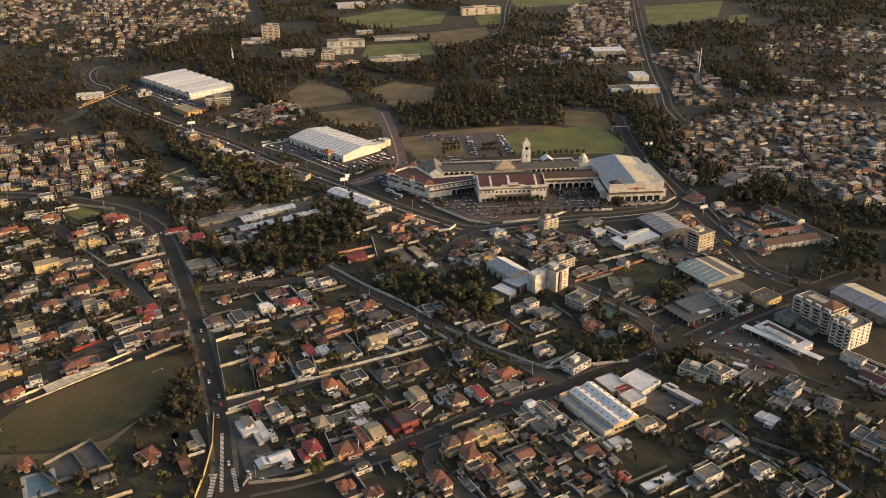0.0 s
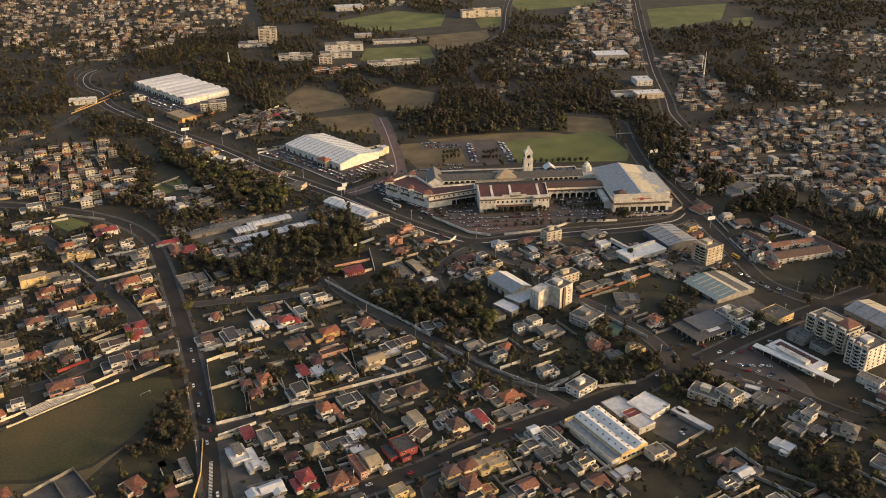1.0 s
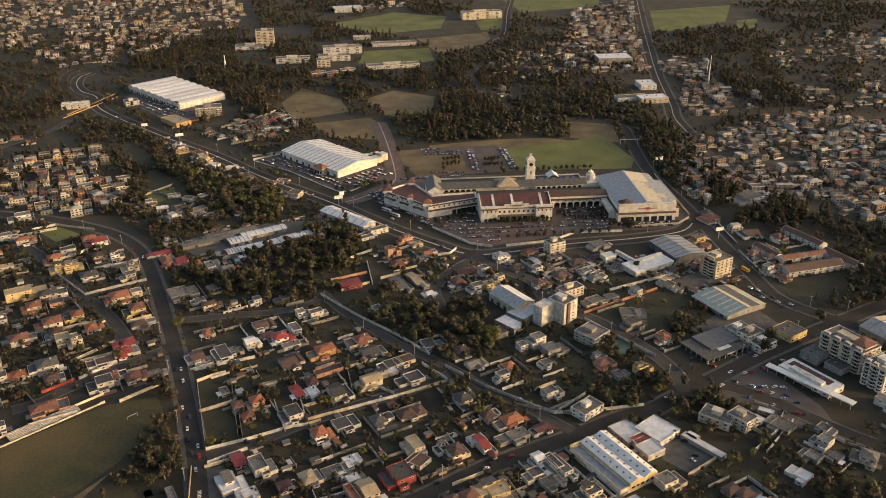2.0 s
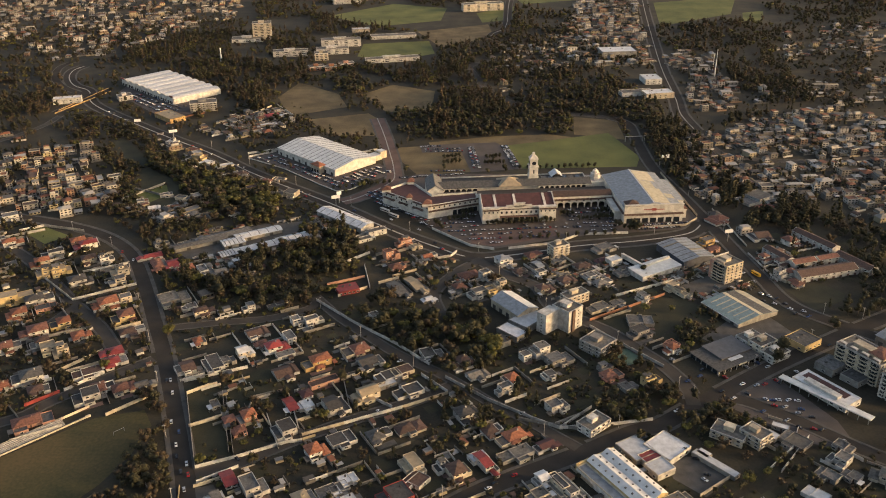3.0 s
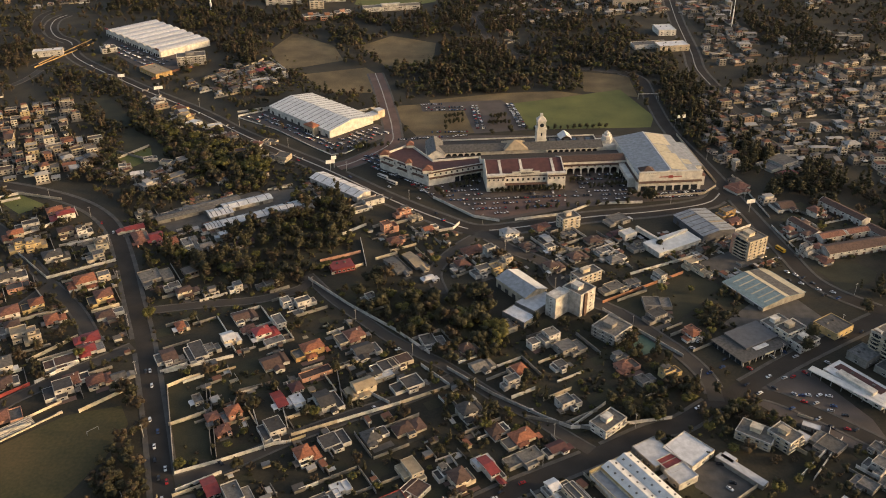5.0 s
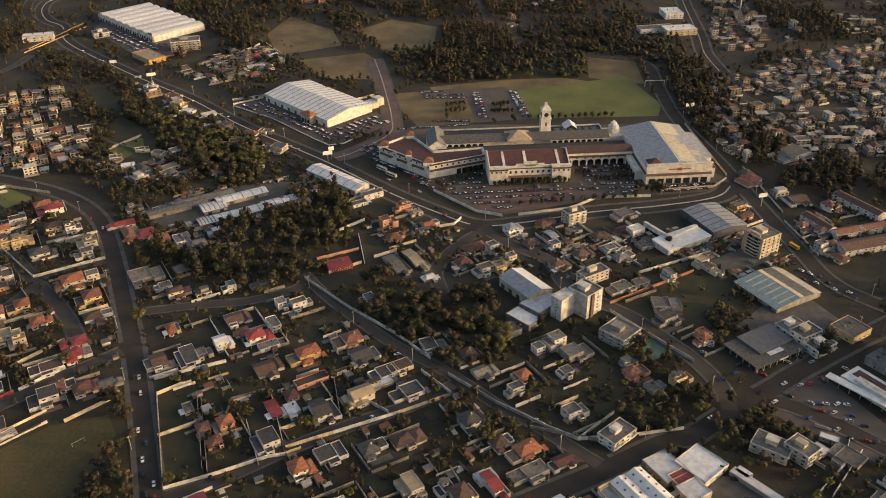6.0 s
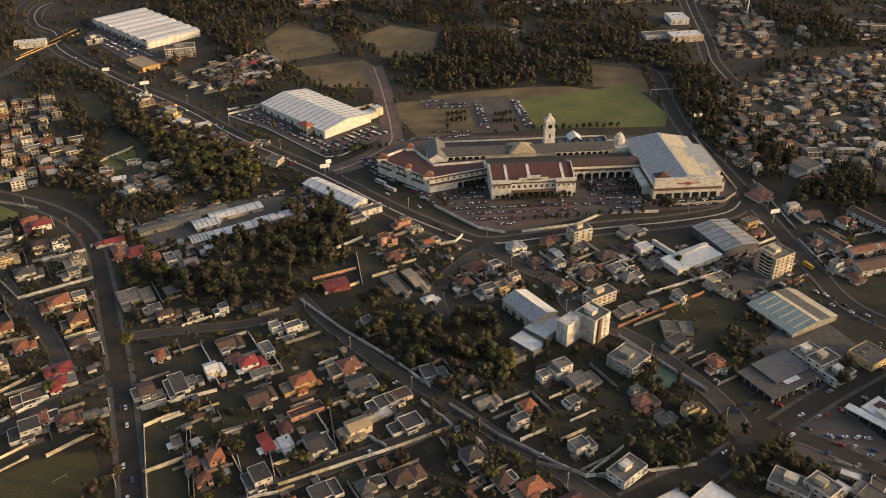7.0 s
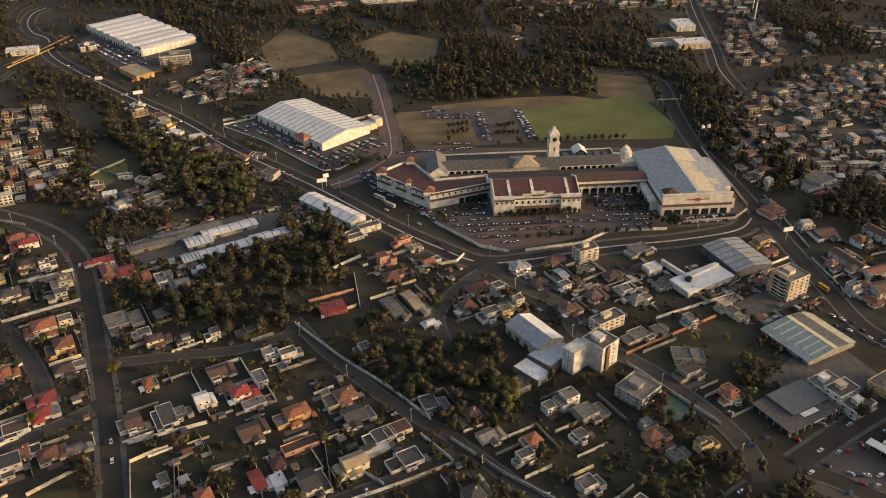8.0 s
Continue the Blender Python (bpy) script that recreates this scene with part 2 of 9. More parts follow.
def part(name, solid, material, parent=None, label="", at=None, turn=0.0):
    """Links a Solid, or a mesh that is shared, as one object under a thing."""
    me = solid.mesh(name, material) if isinstance(solid, Solid) else solid
    ob = new(name, me)
    if parent is not None:
        ob.parent = parent
    if at is not None:
        ob.location, ob.rotation_euler = at, (0, 0, radians(turn))
    if label:
        ob["label"] = label
    return ob


def thing(name, x, y, rot, label, category, group="", kind="", z=0.0):
    e = new(name)
    e.empty_display_size = 1.0
    e.matrix_world = pose(x, y, z, 0, 0, rot)
    return tagged(e, label, category, group, kind)


WINDOWS = {}


def window_mesh(w, h):
    key = (round(w, 1), round(h, 1))
    if key not in WINDOWS:
        s = Solid()
        s.box(-w / 2, -0.10, 0, w / 2, 0.02, 0.12, 0)
        s.box(-w / 2, -0.10, h - 0.1, w / 2, 0.02, h, 0)
        for x in (-w / 2, w / 2 - 0.1):
            s.box(x, -0.10, 0.12, x + 0.1, 0.02, h - 0.1, 0)
        s.box(-w / 2 + 0.1, -0.04, 0.12, w / 2 - 0.1, 0.0, h - 0.1, 1)
        WINDOWS[key] = s.mesh("window", [FRAME, GLASS])
    return WINDOWS[key]


def windows(parent, w, d, z, ww, wh, front, side, back=0, name="window", x0=0.0, y0=0.0):
    """Windows on the four faces of a w by d body, at sill height z."""
    me = window_mesh(ww, wh)
    for count, turn, reach, span in ((front, 0, d / 2, w), (side, 90, w / 2, d), (back, 180, d / 2, w), (side, 270, w / 2, d)):
        a = radians(turn)
        for i in range(count):
            u = (i + 0.5) / count * span - span / 2
            x, y = u, -reach
            part(name, me, None, parent, "", (x0 + x * math.cos(a) - y * math.sin(a), y0 + x * math.sin(a) + y * math.cos(a), z), turn)


GRAIN, LEFT, NEAR = 2.0, -1450.0, 200.0
OCCUPIED = np.zeros((1500, 1500), bool)


def cells(x, y, r):
    a, b = (x - LEFT) / GRAIN, (y - NEAR) / GRAIN
    k = r / GRAIN
    i0, i1, j0, j1 = max(0, int(a - k)), int(a + k) + 1, max(0, int(b - k)), int(b + k) + 1
    part_ = OCCUPIED[i0:i1, j0:j1]
    u, v = np.ogrid[i0:i0 + part_.shape[0], j0:j0 + part_.shape[1]]
    return part_, (u + 0.5 - a) ** 2 + (v + 0.5 - b) ** 2 <= max(k, 0.6) ** 2


def take(x, y, r):
    """Marks a disc of the plan as built upon."""
    area, disc = cells(x, y, r)
    area |= disc


def take_poly(poly):
    xs, ys = [q[0] for q in poly], [q[1] for q in poly]
    for x in np.arange(min(xs), max(xs), GRAIN):
        for y in np.arange(min(ys), max(ys), GRAIN):
            if inside(x, y, poly):
                take(x, y, 1.1)


def free(x, y, r):
    area, disc = cells(x, y, r)
    return not (area & disc).any()


def inside(x, y, poly):
    odd = False
    for (ax, ay), (bx, by) in zip(poly, poly[1:] + poly[:1]):
        if (ay > y) != (by > y) and x < (bx - ax) * (y - ay) / (by - ay) + ax:
            odd = not odd
    return odd


def smooth(pts, step=6.0):
    """A Catmull-Rom line through the points."""
    p = [Vector(q) for q in pts]
    p = [p[0] * 2 - p[1]] + p + [p[-1] * 2 - p[-2]]
    out = []
    for i in range(1, len(p) - 2):
        n = max(2, int((p[i + 1] - p[i]).length / step))
        for k in range(n):
            t = k / n
            out.append(0.5 * (2 * p[i] + (p[i + 1] - p[i - 1]) * t + (2 * p[i - 1] - 5 * p[i] + 4 * p[i + 1] - p[i + 2]) * t * t + (3 * p[i] - p[i - 1] - 3 * p[i + 1] + p[i + 2]) * t ** 3))
    return out + [p[-2]]


def sides(line, off):
    out = []
    for i, q in enumerate(line):
        t = (line[min(i + 1, len(line) - 1)] - line[max(i - 1, 0)]).normalized()
        out.append(q + Vector((-t.y, t.x)) * off)
    return out


def strip(s, line, a, b, z0, z1, mat=0):
    """A raised band between the offsets a and b of a line."""
    la, lb = sides(line, a), sides(line, b)
    v = []
    for p, q in zip(la, lb):
        v += [(p.x, p.y, z0), (p.x, p.y, z1), (q.x, q.y, z1), (q.x, q.y, z0)]
    f = []
    for i in range(len(la) - 1):
        k = 4 * i
        f += [(k, k + 1, k + 5, k + 4), (k + 1, k + 2, k + 6, k + 5), (k + 2, k + 3, k + 7, k + 6)]
    n = 4 * (len(la) - 1)
    f += [(0, 3, 2, 1), (n, n + 1, n + 2, n + 3)]
    return s.add(v, f, mat)


LAID = []


def road(pts, width, pave=1.6, median=0.0, mark=True, surface=None, label="dark asphalt street with concrete pavements"):
    """Notes a road; lay_roads() builds them all, so that pavements and lines stop at the junctions."""
    line = smooth([(pts[i], pts[i + 1]) for i in range(0, len(pts), 2)])
    LAID.append((line, width, pave, median, mark, surface, label))
    for q, n in zip(line, line[1:] + line[-1:]):
        for k in (0, 0.5):
            take(q.x + (n.x - q.x) * k, q.y + (n.y - q.y) * k, width / 2 + pave * 0.6)
    return line


def runs(line, off, own):
    """The stretches of a line, at an offset, that lie on no other road."""
    edge = sides(line, off)
    out, cur = [], []
    for k, q in enumerate(edge):
        clash = any(i != own and (q - r).length < w / 2 + 0.6 for i, (other, w, *_) in enumerate(LAID) for r in other)
        if clash:
            if len(cur) > 1:
                out.append(cur)
            cur = []
        else:
            cur.append(line[k])
    return out + ([cur] if len(cur) > 1 else [])


def lay_roads():
    for n, (line, width, pave, median, mark, surface, label) in enumerate(LAID):
        z = 0.07 + 0.004 * n
        tagged(part("road_%d" % (n + 1), strip(Solid(), line, width / 2, -width / 2, -0.2, z), surface or ASPHALT), label, "road", kind="structure")
        s = Solid()
        for sg in (-1, 1):
            for piece in runs(line, sg * (width + pave) / 2, n):
                a, b = sorted((sg * width / 2, sg * (width / 2 + pave)), reverse=True)
                strip(s, piece, a, b, -0.2, z + 0.13)
        tagged(part("pavement_%d" % (n + 1), s, PAVE), "grey concrete pavement with a kerb along the street", "pavement", kind="structure")
        s = Solid()
        middle = runs(line, 0, n)
        if median:
            for piece in middle:
                strip(s, piece, median / 2, -median / 2, -0.1, z + 0.15)
            tagged(part("median_%d" % (n + 1), s, KERB), "narrow raised concrete median between the lanes", "median", kind="structure")
        elif mark:
            for piece in middle:
                for i in range(0, len(piece) - 1, 2):
                    strip(s, piece[i:i + 2], 0.1, -0.1, z - 0.02, z + 0.012)
            tagged(part("lane_marking_%d" % (n + 1), s, MARK), "worn dashed centre line on the asphalt", "road marking", kind="stuff")


def patch(name, pts, material, label, category, z=0.04, kind="structure", hold=True):
    poly = [(pts[i], pts[i + 1]) for i in range(0, len(pts), 2)]
    area = sum(a[0] * b[1] - b[0] * a[1] for a, b in zip(poly, poly[1:] + poly[:1]))
    if area < 0:
        poly = poly[::-1]
    tagged(part(name, Solid().prism(poly, -0.3, z), material), label, category, kind=kind)
    if hold:
        take_poly(poly)
    return poly


def wall_run(pts, height=2.3, material="white", label="", thick=0.28, gate=True):
    """A garden wall with piers and a coping along a line of corners."""
    line = [Vector((pts[i], pts[i + 1])) for i in range(0, len(pts), 2)]
    label = label or "%s rendered garden wall with coping around a plot" % material
    e = thing("garden_wall", line[0].x, line[0].y, 0, label, "wall", "garden walls")
    s = c = Solid()
    for p, q in zip(line, line[1:]):
        d = q - p
        u = d.normalized()
        o = Vector((-u.y, u.x))
        a, b = p - line[0], q - line[0] - u * 0.02

        def bar(sol, a, b, half, z0, z1):
            sol.prism([tuple(a - o * half), tuple(b - o * half), tuple(b + o * half), tuple(a + o * half)], z0, z1)
        n = max(1, round(d.length / 5))
        bar(s, a, b, thick / 2, -0.2, height)
        bar(c, a, b, thick / 2 + 0.06, height, height + 0.1)
        for i in range(n):
            m = a + (b - a) * (i / n)
            bar(s, m, m + u * 0.4, thick / 2 + 0.08, -0.2, height + 0.3)
    part("wall_body", s, WALLS[material], e)
    return e


HOUSE_RNG = random.Random(4)
ROOFWORD = {"terracotta": "terracotta tile", "orange": "orange tile", "red": "red sheet", "brown": "brown tile", "maroon": "maroon", "grey": "grey fibre-cement", "dark": "dark felt", "white": "white metal", "blue": "pale blue metal", "teal": "weathered teal", "tan": "tan sheet", "concrete": "bare concrete"}


STOREY = 2.55


def block(e, x, y, w, d, h, roof, wm, rm, rng, name, turned=False):
    """One volume of a house with its roof, at a place on the plot."""
    rise = min(w, d) * rng.uniform(0.15, 0.21)
    a, b, c, g = x - w / 2, y - d / 2, x + w / 2, y + d / 2
    if roof == "gable":
        u, v, t = (d, w, 90) if turned else (w, d, 0)
        part(name, Solid().gable_walls(u, v, h, rise - 0.05), wm, e, "", (x, y, 0), t)
        part(name + "_roof", Solid().gable(u, v, h, rise), rm, e, "", (x, y, 0), t)
    elif roof == "hip":
        s = Solid().box(a, b, -0.3, c, g, h)
        # pale eaves board under the tiles
        s.box(a - 0.45, b - 0.45, h - 0.16, c + 0.45, g + 0.45, h - 0.01)
        part(name, s, wm, e)
        part(name + "_roof", Solid().hip(w, d, h, rise, 0.6, 0.15, 0, x, y), rm, e)
    else:
        s = Solid().box(a, b, -0.3, c, g, h)
        t = rng.choice((0.35, 0.5, 0.8))
        s.box(a - 0.04, b - 0.04, h - 0.1, c + 0.04, b + 0.22, h + t).box(a - 0.04, g - 0.22, h - 0.1, c + 0.04, g + 0.04, h + t)
        s.box(a - 0.04, b + 0.22, h - 0.1, a + 0.22, g - 0.22, h + t).box(c - 0.22, b + 0.22, h - 0.1, c + 0.04, g - 0.22, h + t)
        part(name, s, wm, e)
        part(name + "_roof", Solid().box(a + 0.24, b + 0.24, h, c - 0.24, g - 0.24, h + 0.1), rm, e)
    return rise


def house(x, y, w, d, floors, rot, roof="hip", tiles="terracotta", wall="white"):
    """A house of stepped volumes, with windows, door, porch, forecourt and what stands on the roof."""
    rng = HOUSE_RNG
    h = STOREY * floors
    e = thing("house", x, y, rot, "%s-walled %s house with a %s %s roof" % (wall, {1: "one-storey", 2: "two-storey", 3: "three-storey"}[floors], ROOFWORD[tiles], {"hip": "hipped", "gable": "pitched", "flat": "flat"}[roof]), "house", "houses of the town", z=round(rng.uniform(0, 0.16), 3))
    co, si = math.cos(radians(rot)), math.sin(radians(rot))
    for u in ((-0.28, 0.28) if w > d else (0,)):
        for v in ((-0.28, 0.28) if d > w else (0,)):
            take(x + u * w * co - v * d * si, y + u * w * si + v * d * co, min(w, d) * 0.56)
    wm, rm = WALLS[wall], ROOFS[tiles]
    low = ROOFS[rng.choice(("concrete", "dark", "grey", "dark"))]
    side = rng.choice((-1, 1))
    mw, md = w * rng.uniform(0.6, 0.74), d * rng.uniform(0.72, 0.86)
    mx, my = side * (w - mw) / 2, (d - md) / 2
    if min(w, d) < 7.5:
        mw, md, mx, my = w, d, 0.0, 0.0
    front = my - md / 2
    rise = block(e, mx, my, mw, md, h, roof, wm, rm, rng, "main_block")
    if mw < w:
        # a side wing, and a bay or front room that steps towards the street
        ww, wd = w - mw, d * rng.uniform(0.62, 0.95)
        wh = h - 0.25 if floors == 1 else STOREY * (floors - 1) + rng.choice((0, 0, 0.5))
        wr = roof if rng.random() < 0.6 else "flat"
        block(e, -side * (w - ww) / 2, rng.uniform(-0.5, 0.5) * (d - wd), ww - 0.02, wd, wh - 0.12, wr, wm, rm if wr == roof else low, rng, "wing", True)
        bw, bd = mw * rng.uniform(0.38, 0.6), d - md + rng.uniform(0.2, 1.6)
        bx = mx + rng.choice((-1, 1)) * (mw - bw) / 2 * 0.96
        bh = (STOREY if floors > 1 else h) - rng.choice((0.1, 0.25, 0.4))
        style = roof if roof != "flat" and rng.random() < 0.75 else "flat"
        block(e, bx, front - bd / 2 - 0.01, bw, bd, bh, style, wm, rm if style == roof else low, rng, "front_room", True)
        part("window", window_mesh(min(2.2, bw * 0.6), 1.3), None, e, "", (bx, front - bd - 0.01, 0.85), 0)
    for k in range(floors):
        z = STOREY * k + 0.85
        ww = rng.choice((1.4, 1.8, 2.4))
        windows(e, mw, md, z, ww, 1.3, 2 if k or mw == w else 0, 1 if k == floors - 1 else 0, 0, x0=mx, y0=my)
    part("door", Solid().box(-0.55, -0.08, 0, 0.55, 0.04, 2.1), ROOFS["brown"], e, "", (mx + 0.1 * mw, front, 0))
    if roof == "flat" and floors < 3 and rng.random() < 0.2:
        # an upper room set back on the roof terrace
        a, b = mw * rng.uniform(0.4, 0.62), md * rng.uniform(0.45, 0.7)
        u, v = mx + rng.uniform(-0.16, 0.16) * mw, my + (md - b) / 2 - 0.3
        part("upper_room", Solid().box(u - a / 2, v - b / 2, h + 0.1, u + a / 2, v + b / 2, h + 2.5), wm, e)
        part("upper_roof", Solid().box(u - a / 2 - 0.35, v - b / 2 - 0.5, h + 2.5, u + a / 2 + 0.35, v + b / 2 + 0.25, h + 2.68), low, e)
        part("window", window_mesh(a * 0.5, 1.3), None, e, "", (u, v - b / 2, h + 0.85), 0)
    elif roof == "flat" and rng.random() < 0.6:
        s = Solid().prism([(0.55 * math.cos(k * math.pi / 4), 0.55 * math.sin(k * math.pi / 4)) for k in range(8)], 0, 1.2)
        part("water_tank", s, ROOFS["dark"], e, "", (mx + mw * 0.2, my + md * 0.22, h + 0.1))
    elif roof == "hip" and rng.random() < 0.35:
        part("chimney", Solid().box(-0.3, -0.3, 0, 0.3, 0.3, rise + 0.7).box(-0.4, -0.4, rise + 0.7, 0.4, 0.4, rise + 0.82), wm, e, "", (mx + mw * 0.2, my + 0.5, h))
    if rng.random() < 0.4:
        # a carport on slim posts beside the house
        a, b = rng.uniform(2.8, 3.6), rng.uniform(4.2, 5.6)
        u = side * (w / 2 + a / 2 + 0.05)
        s = Solid().box(u - a / 2, -d / 2 - 0.4, 2.3, u + a / 2, -d / 2 + b, 2.42)
        for p in (u - a / 2 + 0.1, u + a / 2 - 0.22):
            for q in (-d / 2 - 0.3, -d / 2 + b - 0.25):
                s.box(p, q, -0.2, p + 0.12, q + 0.12, 2.3)
        part("carport", s, ROOFS[rng.choice(("grey", "concrete", tiles, "white"))], e)
    if rng.random() < 0.55:
        a, b = w * rng.uniform(0.5, 1.0), rng.uniform(2.5, 5.0)
        part("forecourt", Solid().box(-a / 2, -d / 2 - b, -0.2, a / 2, -d / 2 - 0.05, 0.09), rng.choice((PAVE, YARD, BRICKPAVE)), e)
    return e


def flats(name, x, y, rot, w, d, floors, label, wall="cream", bays=5, side=3, storey=2.9, trim="white", balcony=True, roofmat="concrete", ribbon=False, loggias=0):
    h = storey * floors
    e = thing(name, x, y, rot, label, "apartment building")
    take(x, y, max(w, d) * 0.55)
    part("body", Solid().box(-w / 2, -d / 2, -0.3, w / 2, d / 2, h), WALLS[wall], e)
    part("roof", Solid().box(-w / 2 + 0.3, -d / 2 + 0.3, h, w / 2 - 0.3, d / 2 - 0.3, h + 0.2), ROOFS[roofmat], e)
    s = Solid()
    for x0, y0, x1, y1 in ((-w / 2 - 0.1, -d / 2 - 0.1, w / 2 + 0.1, -d / 2 + 0.3), (-w / 2 - 0.1, d / 2 - 0.3, w / 2 + 0.1, d / 2 + 0.1), (-w / 2 - 0.1, -d / 2 + 0.3, -w / 2 + 0.3, d / 2 - 0.3), (w / 2 - 0.3, -d / 2 + 0.3, w / 2 + 0.1, d / 2 - 0.3)):
        s.box(x0, y0, h - 0.3, x1, y1, h + 0.9)
    part("parapet", s, WALLS[trim], e)
    part("stair_head", Solid().box(-w * 0.18, -d * 0.12, h + 0.2, w * 0.12, d * 0.25, h + 3.2).box(-w * 0.2, -d * 0.14, h + 3.2, w * 0.14, d * 0.27, h + 3.4), WALLS[wall], e)
    for i in range(loggias):
        # stacked balconies that stand out of the long side, with dark glazing behind
        v = (i + 0.5) / loggias * d - d / 2
        half = d / loggias * 0.31
        part("balcony_shaft", Solid().box(-w / 2 - 0.08, v - half + 0.2, 0.3, -w / 2 - 0.01, v + half - 0.2, h - 0.4), GLASS, e, "dark glazing behind the balconies")
        for k in range(floors):
            z = storey * k + (0.25 if k == 0 else 0)
            slab = part("balcony", Solid().box(-w / 2 - 1.7, v - half, z, -w / 2 - 0.13, v + half, z + 0.16), WALLS[trim], e)
            part("balcony_rail", Solid().box(-w / 2 - 1.7, v - half, z + 0.16, -w / 2 - 1.56, v + half, z + 1.05).box(-w / 2 - 1.56, v - half, z + 0.16, -w / 2 - 0.13, v - half + 0.14, z + 1.05).box(-w / 2 - 1.56, v + half - 0.14, z + 0.16, -w / 2 - 0.13, v + half, z + 1.05), WALLS[wall], slab)
        part("rooftop_wall", Solid().box(-w / 2 - 0.1, v - half, h + 0.9, -w / 2 + 0.9, v - half + 0.5, h + 2.6).box(-w / 2 - 0.1, v - half, h + 2.6, -w / 2 + 2.4, v + half, h + 2.8), WALLS[trim], e)
        part("water_tank", Solid().prism([(0.8 * math.cos(k * math.pi / 4), 0.8 * math.sin(k * math.pi / 4)) for k in range(8)], 0, 1.5), ROOFS["dark"], e, "", (w * 0.3, v, h + 0.2))
    for k in range(floors):
        z = storey * k
        windows(e, w, d, z + 0.9, min(6.0 if ribbon else 2.2, w / bays * 0.62), 1.5, bays, side)
        if k:
            part("storey_band", Solid().box(-w / 2 - 0.12, -d / 2 - 0.12, z - 0.12, w / 2 + 0.12, d / 2 + 0.12, z + 0.12), WALLS[trim], e)
        if balcony and k:
            for sgn in (-1, 1):
                u = sgn * w * 0.36
                slab = part("balcony", Solid().box(u - 1.7, -d / 2 - 1.4, z, u + 1.7, -d / 2 - 0.13, z + 0.15), WALLS[trim], e)
                b = Solid().box(u - 1.7, -d / 2 - 1.4, z + 0.15, u + 1.7, -d / 2 - 1.28, z + 1.05).box(u - 1.7, -d / 2 - 1.28, z + 0.15, u - 1.58, -d / 2 - 0.13, z + 1.05).box(u + 1.58, -d / 2 - 1.28, z + 0.15, u + 1.7, -d / 2 - 0.13, z + 1.05)
                part("balcony_rail", b, WALLS[trim], slab)
    return e


def hall(name, x, y, rot, length, width, eave, rise, label, roof="white", wall="white", ribs=0, strips=(), strip_mat="tan", category="warehouse", doors=3, rib_mat="grey"):
    """A long shed with its ridge along local x."""
    e = thing(name, x, y, rot, label, category)
    n = max(1, int(length / width))
    for i in range(n):
        u = (i + 0.5) / n * length - length / 2
        a = radians(rot)
        take(x + u * math.cos(a), y + u * math.sin(a), width * 0.55)
    part("body", Solid().gable_walls(length, width, eave, rise - 0.06), WALLS[wall], e)
    part("roof", Solid().gable(length, width, eave, rise, 0.6, 0.15), ROOFS[roof], e)

    def on_slope(nm, u, half, sgn, mat, t0=0.0, t1=1.0, up=0.06):
        b = Solid()
        y0, y1 = sgn * width / 2 * (1 - t0), sgn * width / 2 * (1 - t1)
        z0, z1 = eave + rise * t0 + 0.15, eave + rise * t1 + 0.15
        v = [(u - half, y0, z0), (u + half, y0, z0), (u + half, y1, z1), (u - half, y1, z1)]
        v += [(p[0], p[1], p[2] + up) for p in v]
        b.add(v, [(3, 2, 1, 0), (4, 5, 6, 7), (0, 1, 5, 4), (1, 2, 6, 5), (2, 3, 7, 6), (3, 0, 4, 7)])
        part(nm, b, mat, e)
    for i in range(ribs):
        u = (i + 0.5) / ribs * length - length / 2
        for sgn in (-1, 1):
            on_slope("roof_rib", u, 0.3, sgn, ROOFS[rib_mat], up=0.14)
    for u0, u1, sgn in strips:
        on_slope("roof_strip", (u0 + u1) / 2 * length, (u1 - u0) / 2 * length, sgn, ROOFS[strip_mat], 0.03, 0.97, 0.07)
    for i in range(doors):
        u = (i + 0.5) / doors * length - length / 2
        part("door", Solid().box(-1.8, -0.12, 0, 1.8, 0.05, min(3.6, eave * 0.7)), ROOFS["dark"], e, "dark roller door", (u, -width / 2, 0))
    part("ridge_cap", Solid().box(-length / 2 - 0.6, -0.3, eave + rise + 0.08, length / 2 + 0.6, 0.3, eave + rise + 0.24), ROOFS[roof], e)
    return e


def flat_shed(name, x, y, rot, w, d, h, label, roof="grey", wall="grey", category="shop building", wins=4, parapet=0.6, units=2):
    e = thing(name, x, y, rot, label, category)
    take(x, y, max(w, d) * 0.5)
    part("body", Solid().box(-w / 2, -d / 2, -0.3, w / 2, d / 2, h), WALLS[wall], e)
    part("roof", Solid().box(-w / 2 + 0.3, -d / 2 + 0.3, h, w / 2 - 0.3, d / 2 - 0.3, h + 0.12), ROOFS[roof], e)
    s = Solid()
    for x0, y0, x1, y1 in ((-w / 2 - 0.05, -d / 2 - 0.05, w / 2 + 0.05, -d / 2 + 0.3), (-w / 2 - 0.05, d / 2 - 0.3, w / 2 + 0.05, d / 2 + 0.05), (-w / 2 - 0.05, -d / 2 + 0.3, -w / 2 + 0.3, d / 2 - 0.3), (w / 2 - 0.3, -d / 2 + 0.3, w / 2 + 0.05, d / 2 - 0.3)):
        s.box(x0, y0, h - 0.2, x1, y1, h + parapet)
    part("parapet", s, WALLS[wall], e)
    for k in range(max(1, int(h / 3.2))):
        windows(e, w, d, 1.0 + 3.0 * k, min(2.4, w / max(wins, 1) * 0.6), 1.4, wins, max(1, wins // 2), 0)
    for i in range(units):
        u = (i + 0.5) / units * w * 0.7 - w * 0.35
        part("roof_unit", Solid().box(-0.9, -0.7, 0, 0.9, 0.7, 1.0), ROOFS["grey"], e, "", (u, d * 0.15, h + 0.12))
    return e


